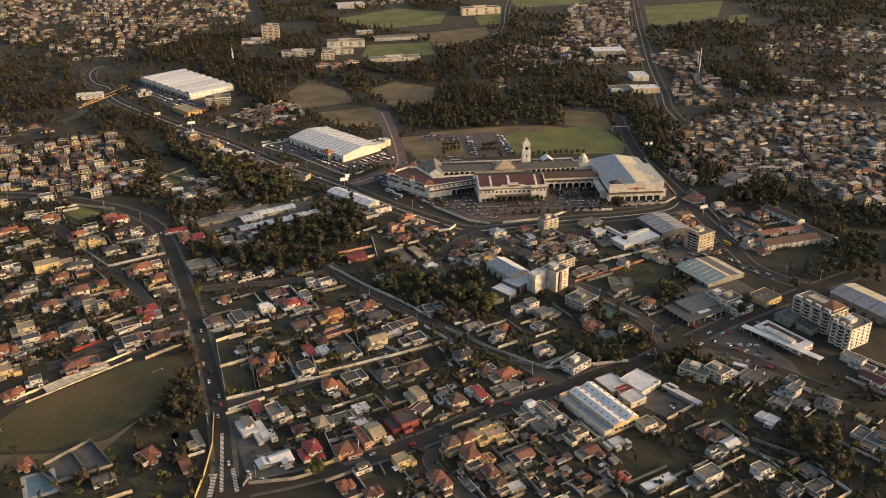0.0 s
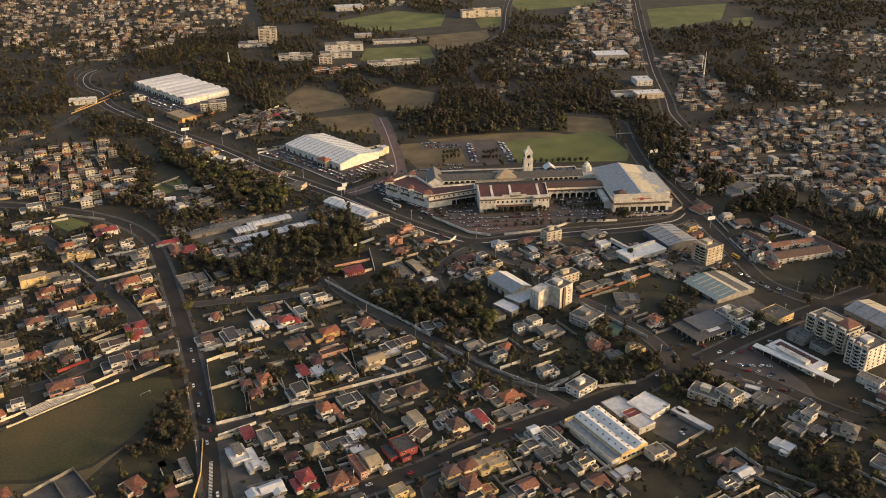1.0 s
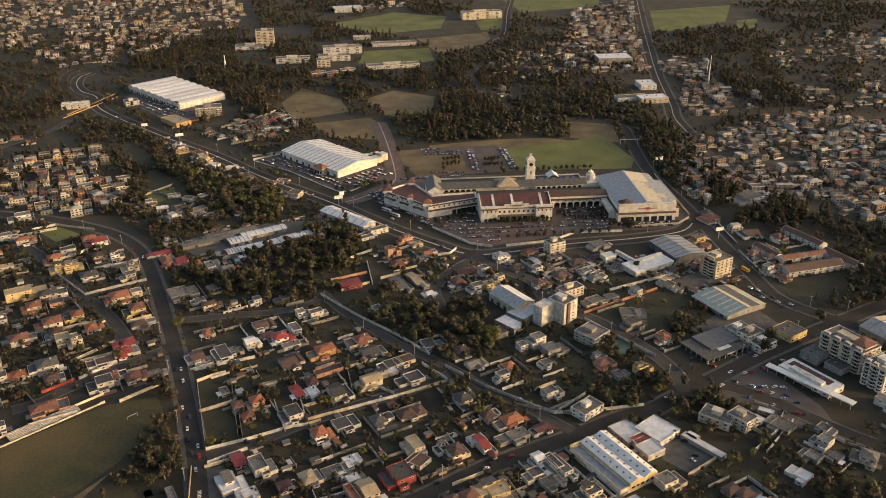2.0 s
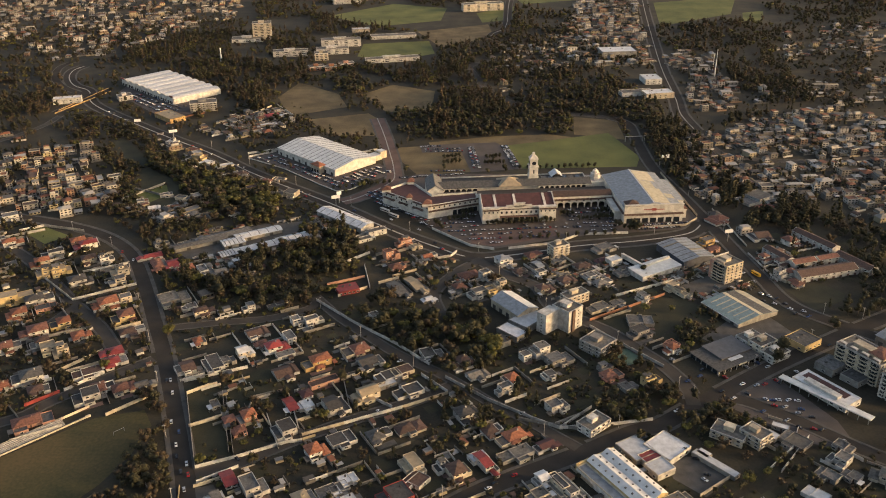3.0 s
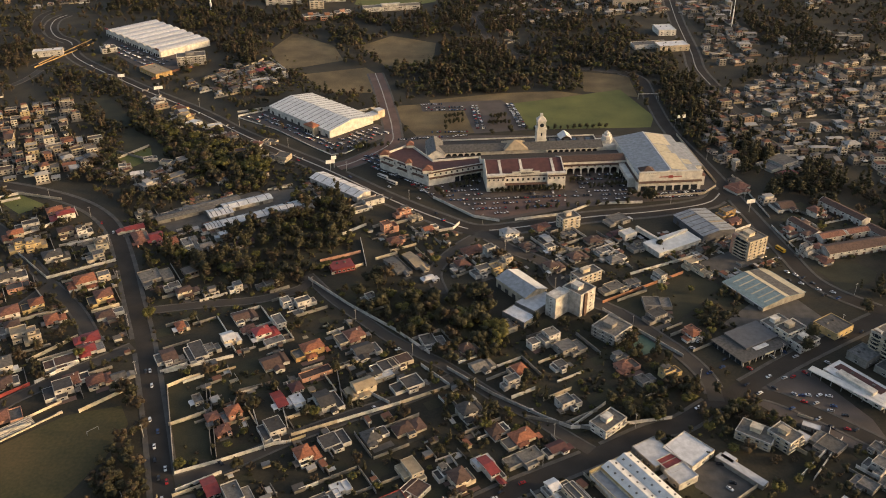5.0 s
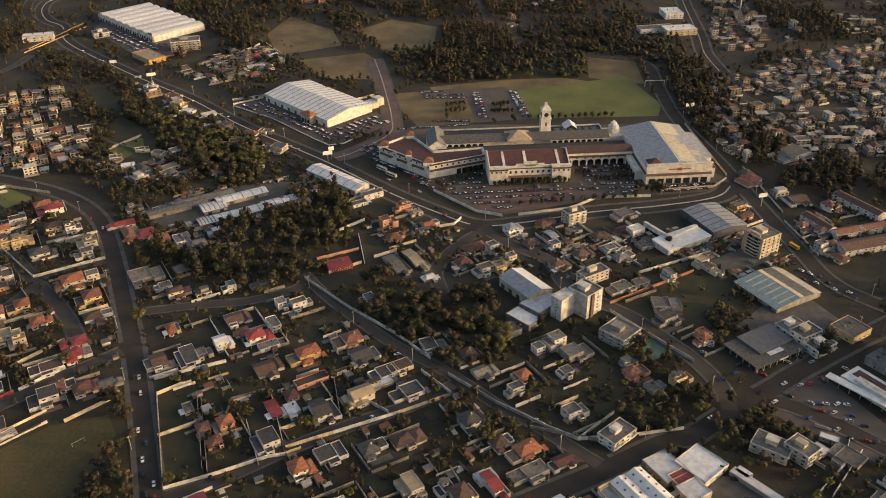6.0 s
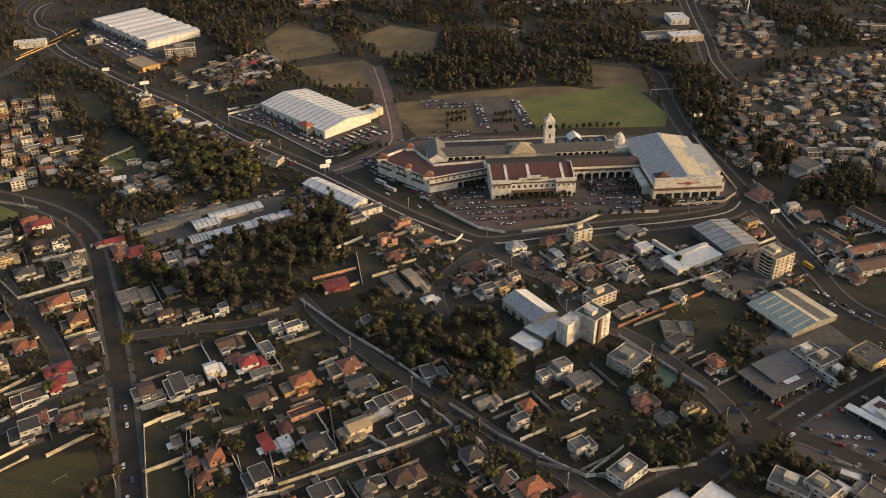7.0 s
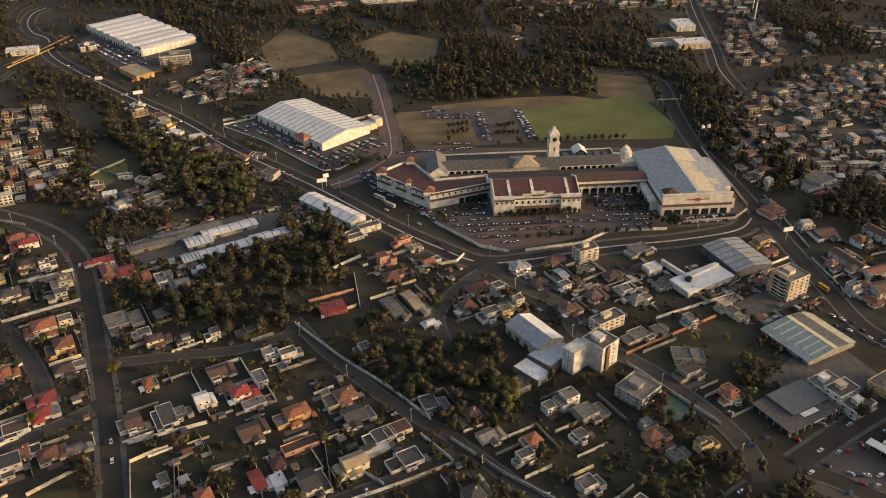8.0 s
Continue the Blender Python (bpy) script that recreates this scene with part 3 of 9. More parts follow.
# ---- ground, fields, roads ----
tagged(part("ground", Solid().add([(-6000, -2500, 0), (6000, -2500, 0), (6000, 9000, 0), (-6000, 9000, 0)], [(0, 1, 2, 3)]), SOIL), "scrubby earth and rough grass between the plots, darkened for shade", "ground", kind="structure")
patch("sports_field", [-301.1, 483.8, -293.1, 502.5, -232.1, 556.3, -201.4, 565.2, -191.6, 547.8, -196.1, 518.6, -206.0, 491.8, -222.2, 465.9, -253.8, 451.8, -286.0, 450.6], FIELD, "worn grass football field with bare brownish patches", "field")
patch("field_verge", [-284.4, 447.1, -252.4, 448.3, -221.0, 462.3, -205.9, 485.3, -220.2, 449.5, -257.0, 433.5, -277.1, 431.1], DRYGRASS, "dry rough grass beside the football field", "field", 0.03)
patch("lawn", [69.7, 1094.7, 128.1, 1112.8, 211.7, 1142.8, 233.2, 1053.3, 223.1, 1020.9, 90.0, 1016.7], GRASS, "mown green lawn behind the shopping centre", "lawn")
patch("lawn_edge", [-53.7, 1092.6, 30.5, 1106.7, 69.1, 1094.7, 88.9, 1016.7, -27.4, 998.9, -51.9, 1054.7], DRYGRASS, "brownish grass beside the rear car park", "lawn", 0.03)
patch("lot_field", [110.8, 676.1, 187.8, 724.7, 209.4, 699.5, 155.2, 642.1], LAWN, "empty rough grass plot behind a brick wall", "field", 0.05)
patch("lot_field", [288.8, 724.1, 320.8, 738.2, 334.9, 717.7, 327.6, 705.8, 299.0, 691.1], LAWN, "green grass plot beside the terraced houses", "field", 0.05)
patch("meadow", [-236.5, 1317.2, -216.7, 1396.1, -150.6, 1330.5, -131.6, 1265.7, -182.7, 1237.5, -203.4, 1209.3], DRYGRASS, "dry brown meadow among the woods", "meadow")
patch("meadow", [-115.2, 1329.2, -73.5, 1379.5, -9.8, 1342.0, -13.6, 1246.2, -75.5, 1239.5], DRYGRASS, "dry brown meadow among the woods", "meadow")
patch("meadow", [-179.0, 1208.5, -100.0, 1234.5, -73.0, 1190.8, -85.7, 1138.2, -139.6, 1140.0], DRYGRASS, "dry brown meadow among the woods", "meadow")
patch("meadow", [-16.4, 1110.9, 67.4, 1133.0, 136.8, 1138.4, 222.6, 1103.0, 209.0, 1068.0, 86.8, 1083.5, -8.7, 1074.9], DRYGRASS, "dry grass strip behind the lawn", "meadow", 0.03)
patch("meadow", [176.9, 1210.1, 230.8, 1194.1, 228.5, 1115.1, 167.3, 1137.3], DRYGRASS, "dry brown clearing by the road", "meadow", 0.035)
patch("pasture", [-232.4, 1916.6, -103.6, 2047.4, 13.1, 1990.7, 0.1, 1860.2, -127.6, 1806.8], GRASS, "green pasture between far woods", "pasture")
patch("pasture", [-139.6, 1656.7, -21.9, 1676.3, -10.7, 1579.2, -80.1, 1524.7, -142.8, 1562.5], GRASS, "green pasture between far buildings", "pasture")
patch("pasture", [-45.3, 1757.2, 93.4, 1819.1, 98.4, 1696.4, -0.3, 1625.7], DRYGRASS, "dry pasture beside the far road", "pasture")
patch("pasture", [74.3, 1932.9, 160.4, 2010.8, 143.4, 1865.1, 82.6, 1837.6], GRASS, "green pasture beside the far school", "pasture")
patch("pasture", [466.8, 2036.9, 667.1, 2101.4, 596.8, 1904.7, 425.6, 1790.4], GRASS, "yellow-green pasture beside the far avenue", "pasture")
patch("pasture", [624.7, 1916.4, 673.1, 1933.7, 642.6, 1838.9, 598.3, 1829.0], GRASS, "small yellow-green pasture", "pasture")
patch("pasture", [141.9, 2232.2, 407.8, 2305.0, 359.7, 2096.1, 181.3, 2031.2], GRASS, "green pasture at the edge of the town", "pasture")
patch("lawn_plot", [-407.5, 855.2, -390.4, 865.8, -358.7, 844.7, -376.0, 827.2], GRASS, "walled lawn beside a curved road", "lawn", 0.05)

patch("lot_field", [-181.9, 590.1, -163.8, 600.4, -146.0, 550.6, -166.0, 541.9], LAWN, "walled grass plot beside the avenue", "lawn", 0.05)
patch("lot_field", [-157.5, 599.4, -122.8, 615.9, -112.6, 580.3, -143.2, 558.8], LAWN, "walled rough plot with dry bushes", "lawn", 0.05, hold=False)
patch("car_park_1", [-72.0, 937.1, -44.8, 904.5, -9.8, 852.6, 26.1, 815.9, 50.1, 809.5, 121.9, 833.1, 245.1, 851.7, 255.9, 871.9, 246.8, 916.0, 239.6, 997.8, 169.1, 999.1, -27.5, 1002.8, -53.7, 980.1], LOT, "asphalt car park around the shopping centre", "car park", 0.06)
patch("forecourt", [27.1, 843.6, 111.3, 854.6, 108.7, 836.0, 50.4, 813.8, 27.2, 821.1], BRICKPAVE, "reddish paved forecourt before the shopping centre", "paving", 0.10)
patch("car_park_2", [-227.8, 1060.0, -200.1, 1079.5, -119.5, 996.6, -73.1, 1037.6, -49.9, 1010.2, -81.0, 978.8, -99.5, 957.7, -113.5, 954.2, -129.8, 969.5, -181.4, 1024.0], LOT, "asphalt car park before the white store", "car park", 0.06)
patch("car_park_3", [-27.0, 1100.0, 67.0, 1109.2, 83.0, 1082.0, 91.7, 1016.6, 33.0, 1007.0, 23.6, 1075.5, -23.4, 1073.5], LOT, "rear car park with rows of cars", "car park", 0.07)
patch("car_park_4", [-479.6, 1342.0, -478.4, 1381.0, -359.2, 1295.4, -316.0, 1251.6, -363.3, 1203.2], LOT, "car park before the far white store", "car park", 0.06)
patch("car_park_5", [191.0, 589.3, 235.7, 597.1, 257.9, 547.2, 260.4, 510.6, 222.6, 529.1, 191.0, 564.2], LOT, "dark car park with scattered cars", "car park", 0.06)
patch("yard", [199.5, 733.0, 235.6, 755.8, 255.2, 736.7, 210.5, 715.1], PAVE, "bare concrete yard before the apartment block", "yard", 0.06)
patch("yard", [-147.0, 487.5, -138.0, 490.6, -92.6, 420.5, -119.8, 418.3], PAVE, "bare concrete yard beside the avenue", "yard", 0.05)
patch("yard", [137.3, 512.7, 157.2, 512.4, 174.5, 495.1, 152.4, 476.2, 137.0, 492.5], PAVE, "concrete yard with parked vans behind the warehouse", "yard", 0.05)
patch("yard", [251.1, 700.6, 272.8, 648.3, 244.9, 617.7, 195.9, 649.4], PAVE, "concrete yard around the grey showroom", "yard", 0.05)
patch("grass_plot", [-344.8, 941.3, -345.0, 971.0, -319.8, 956.2, -302.8, 976.6, -292.3, 947.9, -313.1, 915.5], GRASS, "walled grass plots beside a crowded quarter", "lawn", 0.05, hold=False)
patch("yard", [-264.2, 824.4, -224.8, 830.8, -178.3, 868.1, -136.6, 875.1, -142.4, 828.7, -196.9, 808.3, -226.6, 788.2], PAVE, "bare yard between long sheds", "yard", 0.05)

# open ground in the dark lawn colour, which stands in for its shade
patch("rough_meadow", [-346.0, 1021.2, -338.4, 1029.8, -290.4, 978.6, -272.2, 930.3, -285.7, 909.4, -312.5, 925.0], LAWN, "rough grass with shade in its colour between the tree belt and the crowded quarter", "meadow", 0.034)
patch("rough_meadow", [-415.2, 1117.3, -402.2, 1138.0, -348.7, 1061.7, -344.2, 1031.4, -370.5, 1046.8], LAWN, "open slope below tall trees with shade in its colour", "meadow", 0.038)
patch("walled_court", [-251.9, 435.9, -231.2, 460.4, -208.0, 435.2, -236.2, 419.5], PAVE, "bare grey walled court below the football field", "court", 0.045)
patch("empty_plot", [-182.7, 585.6, -160.3, 596.8, -147.9, 558.2, -168.1, 549.3], LAWN, "rough lawn of a walled empty plot with shade in its colour", "lawn", 0.044, hold=False)
patch("empty_plot", [-166.2, 544.8, -146.3, 554.5, -134.0, 519.2, -155.3, 513.1], LAWN, "rough lawn of a walled empty plot with shade in its colour", "lawn", 0.045, hold=False)
AVENUE = road([-131.5, 396.3, -133.9, 416.0, -142.0, 448.3, -154.8, 490.9, -169.4, 532.5, -190.2, 588.1, -209.9, 638.5, -232.8, 690.5, -255.8, 743.4, -280.4, 793.6, -304.1, 825.4, -333.8, 850.2, -374.3, 871.7, -417.1, 887.5, -465.4, 898.8, -517.8, 903.6], 11.0, 3.2, mark=False, label="broad dark avenue curving between the houses")
BOULEVARD = road([-588.7, 1509.2, -596.1, 1481.8, -585.9, 1436.1, -559.5, 1388.9, -526.0, 1357.2, -491.7, 1285.1, -378.1, 1168.8, -279.7, 1078.9, -207.9, 1002.8, -116.8, 920.3, -49.8, 852.1, -7.7, 815.0, 26.2, 791.5, 65.9, 796.1, 124.8, 813.1, 184.3, 823.3, 234.5, 838.5, 255.5, 863.0], 17.2, 2.9, 1.4, label="broad dark boulevard with a raised median")
S1 = road([-135.1, 409.9, -118.9, 413.7, -79.5, 426.5, -17.4, 456.7, 24.2, 484.7, 85.9, 517.1, 121.8, 537.5, 141.2, 544.3, 164.8, 561.4, 191.7, 579.4, 235.4, 609.8, 303.1, 651.7, 365.6, 687.8], 12.5, 2.4, mark=False)
S2 = road([-106.1, 719.7, -83.9, 687.6, -55.7, 655.0, -34.2, 631.9, -3.3, 606.3, 13.9, 589.3, 34.9, 567.4, 52.0, 553.8, 67.8, 537.8, 84.2, 521.6], 7.6, 1.2, mark=False, surface=STREET)
road([-219.4, 670.7, -176.2, 679.4, -137.8, 685.2, -107.6, 701.0, -104.0, 717.1], 7.9, 1.2, mark=False, surface=STREET)
road([-150.8, 499.6, -126.8, 510.4, -97.3, 530.4, -82.9, 539.4, -52.3, 556.6, -20.3, 572.6, 5.0, 590.0], 8.6, 1.4, mark=False, surface=STREET)
road([-296.6, 550.2, -280.1, 560.3, -272.3, 571.4, -257.2, 586.5, -239.7, 604.1, -213.7, 627.4], 8.6, 1.4, mark=False, surface=STREET)
road([-414.9, 828.7, -372.8, 790.2, -336.1, 748.4, -302.5, 709.7, -269.2, 672.9, -243.9, 636.0], 9.2, 1.7, mark=False, surface=STREET)
road([-331.9, 640.6, -317.8, 663.6, -307.9, 685.1, -301.5, 707.1], 9.2, 1.7, mark=False, surface=STREET)
road([-301.3, 718.2, -284.2, 733.0, -260.9, 738.1], 6.6, 1.4, mark=False, surface=STREET)
R1 = road([168.7, 565.3, 169.5, 585.6, 160.8, 610.8, 145.1, 636.6, 129.4, 659.9, 115.2, 673.8, 88.9, 699.9, 79.4, 734.8, 53.8, 758.6, 29.1, 789.0], 9.9, 1.8, mark=False, surface=STREET)
road([473.3, 2211.7, 423.4, 1914.1, 382.5, 1657.2, 352.4, 1456.6, 334.3, 1295.6, 323.1, 1219.3, 323.9, 1150.2], 18.5, 3, 1.0, label="straight far avenue lined with houses")
R2B = road([224.7, 1205.6, 243.7, 1177.0, 241.1, 1102.4, 241.0, 1012.0, 254.0, 920.6, 263.9, 837.8, 273.9, 753.6, 283.3, 700.3, 318.8, 660.4, 373.4, 612.4], 11.9, 2.4, mark=False)
road([181.7, 576.6, 203.4, 570.5, 228.5, 550.8, 259.3, 519.7, 276.1, 505.3], 10.6, 1.9, mark=False)
road([-2.2, 690.9, -7.4, 719.6, 0.6, 743.7, 17.2, 768.9, 34.4, 785.9], 8.6, 1.7, mark=False, surface=STREET)
road([0.9, 448.9, -9.9, 439.5, 0.7, 419.1, 20.3, 394.1], 7.9, 1.4, mark=False, surface=STREET)
road([-86.2, 1210.9, -73.8, 1145.4, -62.8, 1076.6, -55.3, 1021.0, -55.6, 980.2, -86.1, 937.4, -104.3, 923.5], 17.2, 2.4, 1.2, surface=BRICKPAVE, label="reddish two-lane approach road from the woods")
road([224.7, 1205.6, 186.5, 1221.3, 146.5, 1228.6, 104.5, 1269.3, 70.4, 1349.2, 51.2, 1437.8, 48.1, 1489.8, 89.2, 1530.3], 10.6, 1.2, mark=False, surface=STREET)
road([180.3, 2273.9, 149.2, 2033.0, 127.5, 1805.5, 100.7, 1739.0, 87.4, 1696.9], 15.8, 1.2, 1.0, mark=False)
road([-513.2, 1330.7, -553.9, 1361.5, -588.0, 1400.4, -612.8, 1448.3, -625.9, 1502.7, -619.0, 1539.0], 10.6, 1.4, mark=False)
road([-534.1, 1250.1, -520.1, 1305.2, -496.5, 1360.9], 9.2, 1.8, mark=False, label="ochre-lit bridge road over the boulevard")
road([-581.3, 1097.9, -552.7, 1136.0, -526.6, 1187.3, -520.2, 1234.9], 7.9, 1.2, mark=False, surface=STREET)
road([323.9, 1150.2, 331.4, 1064.0, 367.5, 1040.4, 436.1, 1033.9, 565.3, 1056.6], 9.2, 1.4, mark=False, surface=STREET)
lay_roads()
hatch = Solid()
for a, b, n, half in ((Vector((-147.0, 467.1)), Vector((-134.4, 409.9)), 44, 1.1), (Vector((-142.3, 426.4)), Vector((-140.7, 405.1)), 16, 1.6), (Vector((-132.3, 431.6)), Vector((-124.9, 409.8)), 16, 1.3)):
    d = (b - a) / n
    u = d.normalized()
    o = Vector((-u.y, u.x)) * half
    for i in range(n):
        q = a + d * i
        hatch.prism([tuple(q - o), tuple(q + u * 0.55 - o), tuple(q + u * 0.55 + o), tuple(q + o)][::-1], 0.1, 0.22)
tagged(part("hatch_marking", hatch, MARK), "pale hatched marking where the avenue widens", "road marking", kind="stuff")


# ---- the shopping centre ----
def arcade(parent, x0, x1, y, h, n, depth=3.0, wall="bright", rot=0.0):
    """A row of round-headed openings before a dark recess, facing local -y: piers, arch heads and the recess."""
    w = (x1 - x0) / n
    pier = Solid().box(-0.45, -0.3, -0.2, 0.45, 0.3, h).mesh("arcade_pier", WALLS[wall])
    for i in range(n + 1):
        part("arcade_pier", pier, None, parent, "", (x0 + i * w, y, 0))
    r, k, s = (w - 0.9) / 2, 8, Solid()
    curve = [(-r, h - r * 0.8)] + [(-r * math.cos(math.pi * j / k), h - r * 0.8 + r * 0.7 * math.sin(math.pi * j / k)) for j in range(1, k)] + [(r, h - r * 0.8)]
    for yy, order in ((-0.3, 1), (0.3, -1)):
        for p, q in zip(curve, curve[1:]):
            s.add([(p[0], yy, p[1]), (q[0], yy, q[1]), (q[0], yy, h), (p[0], yy, h)], [(0, 1, 2, 3)[::order]])
    for p, q in zip(curve, curve[1:]):
        s.add([(p[0], -0.3, p[1]), (q[0], -0.3, q[1]), (q[0], 0.3, q[1]), (p[0], 0.3, p[1])], [(0, 3, 2, 1)])
    arch = s.mesh("arch_head", WALLS[wall])
    for i in range(n):
        part("arch_head", arch, None, parent, "", (x0 + (i + 0.5) * w, y, 0))
    part("arcade_recess", Solid().box(x0, y + depth, 0, x1, y + depth + 0.2, h), GLASS, parent)


def pyramid(parent, x, y, z, size, rise, tiles, base=3.0, wall="bright"):
    t = part("turret", Solid().box(x - size / 2, y - size / 2, z, x + size / 2, y + size / 2, z + base), WALLS[wall], parent)
    part("turret_roof", Solid().hip(size, size, z + base, rise, 0.5, 0.2, 0, x, y), ROOFS[tiles], t, "%s tiled turret roof" % tiles)


def parapet_ring(parent, pts, z0, z1, thick, mat, name="parapet"):
    """A wall standing along the rim of a polygon (counter-clockwise)."""
    s = Solid()
    for p, q in zip(pts, pts[1:] + pts[:1]):
        d = (Vector(q) - Vector(p)).normalized()
        n = Vector((-d.y, d.x)) * thick
        e = d * 0.003
        s.prism([(p[0] + e.x, p[1] + e.y), (q[0] - e.x, q[1] - e.y), (q[0] + n.x - e.x, q[1] + n.y - e.y), (p[0] + n.x + e.x, p[1] + n.y + e.y)], z0, z1)
    part(name, s, mat, parent)


mall = thing("shopping_centre", 39.2, 868, 4.5, "white colonial-style shopping centre with maroon and grey roofs", "shopping centre")
mall.scale = (1.4, 1.4, 1.4)
for u in range(-60, 150, 12):
    for v in (0, 15, 30, 45):
        take(39.2 + 1.4 * (u * 0.997 - v * 0.078), 868 + 1.4 * (u * 0.078 + v * 0.997), 13)
MW = WALLS["bright"]
# front block
part("front_block", Solid().box(0, 0, -0.3, 52, 26, 10.5), MW, mall)
def skirt(parent, p, q, z, out, rise, mat, label="brown tiled skirt roof along the wall"):
    """A short tiled roof leaning on a wall that runs from p to q, with the open air on its right."""
    d = (Vector(q) - Vector(p)).normalized()
    n = Vector((d.y, -d.x)) * out
    v = [(p[0], p[1], z), (q[0], q[1], z), (q[0], q[1], z + rise), (p[0], p[1], z + rise), (p[0] + n.x, p[1] + n.y, z), (q[0] + n.x, q[1] + n.y, z), (p[0] + n.x, p[1] + n.y, z + 0.18), (q[0] + n.x, q[1] + n.y, z + 0.18)]
    part("skirt_roof", Solid().add(v, [(0, 4, 5, 1), (4, 6, 7, 5), (6, 3, 2, 7), (0, 3, 6, 4), (1, 5, 7, 2)]), mat, parent, label)


def front_slope(y):
    return 10.6 + (y - 1.2) * 0.33


part("front_roof", Solid().add([(0.6, 1.2, 10.6), (51.4, 1.2, 10.6), (51.4, 15, front_slope(15)), (0.6, 15, front_slope(15)), (51.4, 26.2, 10.6), (0.6, 26.2, 10.6)], [(0, 1, 2, 3), (3, 2, 4, 5), (0, 5, 4, 1), (0, 3, 5), (1, 4, 2)]), ROOFS["maroon"], mall, "maroon pitched roof")
for u in (0.0, 51.4):
    v = [(x, y, z) for x in (u, u + 0.6) for y, z in ((0.8, 10.5), (26.3, 10.5), (26.3, 11.2), (15, front_slope(15) + 0.8), (0.8, 11.3))]
    part("gable_parapet", Solid().add(v, [(0, 1, 2, 3, 4), (9, 8, 7, 6, 5), (0, 4, 9, 5), (4, 3, 8, 9), (3, 2, 7, 8), (2, 1, 6, 7)]), MW, mall, "white sloping gable parapet")
for u in (9, 23, 44):
    part("roof_strip", Solid().add([(u + a, y, front_slope(y) + z) for z in (0.02, 0.3) for a, y in ((0, 1.6), (1.7, 1.6), (1.7, 14.2), (0, 14.2))], [(4, 5, 6, 7), (0, 4, 7, 3), (1, 2, 6, 5), (0, 1, 5, 4), (2, 3, 7, 6)]), MW, mall, "white raised roof strip")
skirt(mall, (12.2, -0.5), (39.8, -0.5), 3.9, 1.7, 1.0, ROOFS["brown"])
skirt(mall, (0.1, -2.2), (11.9, -2.2), 9.6, 0.9, 0.7, ROOFS["brown"])
skirt(mall, (40.1, -2.2), (51.9, -2.2), 9.6, 0.9, 0.7, ROOFS["brown"])
for u, du in ((0, 12), (40, 12)):
    part("end_pavilion", Solid().box(u, -2.2, -0.3, u + du, -0.01, 11.2).box(u - 0.3, -2.5, 11.2, u + du + 0.3, 0.6, 11.6), MW, mall)
    windows(mall, du, 4.4, 7.4, 1.2, 1.6, 4, 0, 0, x0=u + du / 2, y0=-0.05)
parapet = Solid().box(12, -0.6, 10.5, 40, 0.2, 11.6).box(17, -0.7, 11.6, 35, 0.15, 12.8).box(22, -0.8, 12.8, 30, 0.1, 14.0).box(21.5, -0.9, 14.0, 30.5, 0.2, 14.3)
part("stepped_gable", parapet, MW, mall)
part("eave_band", Solid().box(12, -0.45, 9.2, 40, -0.01, 9.7), ROOFS["brown"], mall, "brown cornice band")
windows(mall, 28, 0.9, 6.0, 1.6, 2.0, 8, 0, 0, x0=26, y0=0.4)
part("lettering_bar", Solid().box(21, -1.1, 12.1, 31, -0.92, 12.4).box(22.5, -1.1, 11.5, 29.5, -0.92, 11.9), ROOFS["dark"], mall, "dark lettering bars on the gable")
for i in range(6):
    part("entrance", Solid().box(14 + i * 4.2, -0.25, 0, 17.4 + i * 4.2, 0.02, 3.4), GLASS, mall, "dark glazed entrance")
# left wing, bent round the corner
LW = [(-69, 42.5), (-37.3, 10), (-0.1, 21.5), (-0.1, 33), (-33, 30), (-47, 60)]
part("left_wing", Solid().prism(LW, -0.3, 9.0), MW, mall)
part("left_roof", Solid().prism([(-66.8, 42.5), (-37.3, 12.4), (-1.5, 23), (-1.5, 32), (-33.6, 28.8), (-47.6, 58)], 9.0, 9.25), ROOFS["maroon"], mall, "dark maroon flat roof")
parapet_ring(mall, LW, 9.0, 10.4, 0.5, MW)
for z, out, rise in ((5.3, 1.3, 0.9), (9.2, 0.9, 0.8)):
    skirt(mall, (-37.1, 9.95), (-0.2, 21.4), z, out, rise, ROOFS["brown"])
    skirt(mall, (-68.0, 41.4), (-60.0, 33.2), z, out, rise, ROOFS["brown"])
    skirt(mall, (-57.0, 30.1), (-51.0, 24.0), z, out, rise, ROOFS["brown"])
    skirt(mall, (-47.5, 20.4), (-40.5, 13.2), z, out, rise, ROOFS["brown"])
for u, v, sz in ((-66, 42.5, 6.5), (-38, 13.5, 6.5), (-50, 25.5, 4), (-47.5, 56.5, 5)):
    pyramid(mall, u, v, 9.0, sz, 2.4, "terracotta", 2.4)
for i in range(9):
    u = -66 + i * 3.5
    part("window", window_mesh(1.4, 1.6), None, mall, "", (u, 42.5 - (u + 69) * 1.025 - 0.1, 7.0), -45.7)
for i in range(9):
    u = -33 + i * 3.8
    part("window", window_mesh(1.4, 1.6), None, mall, "", (u, 10 + (u + 37.3) * 0.309 - 0.1, 7.0), 17.2)
    if i > 3:
        part("shop_opening", Solid().box(-1.5, -0.14, 0, 1.5, 0.04, 3.6), GLASS, mall, "dark shaded shop opening", (u, 10 + (u + 37.3) * 0.309, 0), 17.2)
for i in range(5):
    u = -62 + i * 5
    part("lettering_bar", Solid().box(-1.4, -0.15, 0, 1.4, 0.0, 0.5), ROOFS["dark"], mall, "dark lettering bar", (u, 42.5 - (u + 69) * 1.025, 4.2), -45.7)
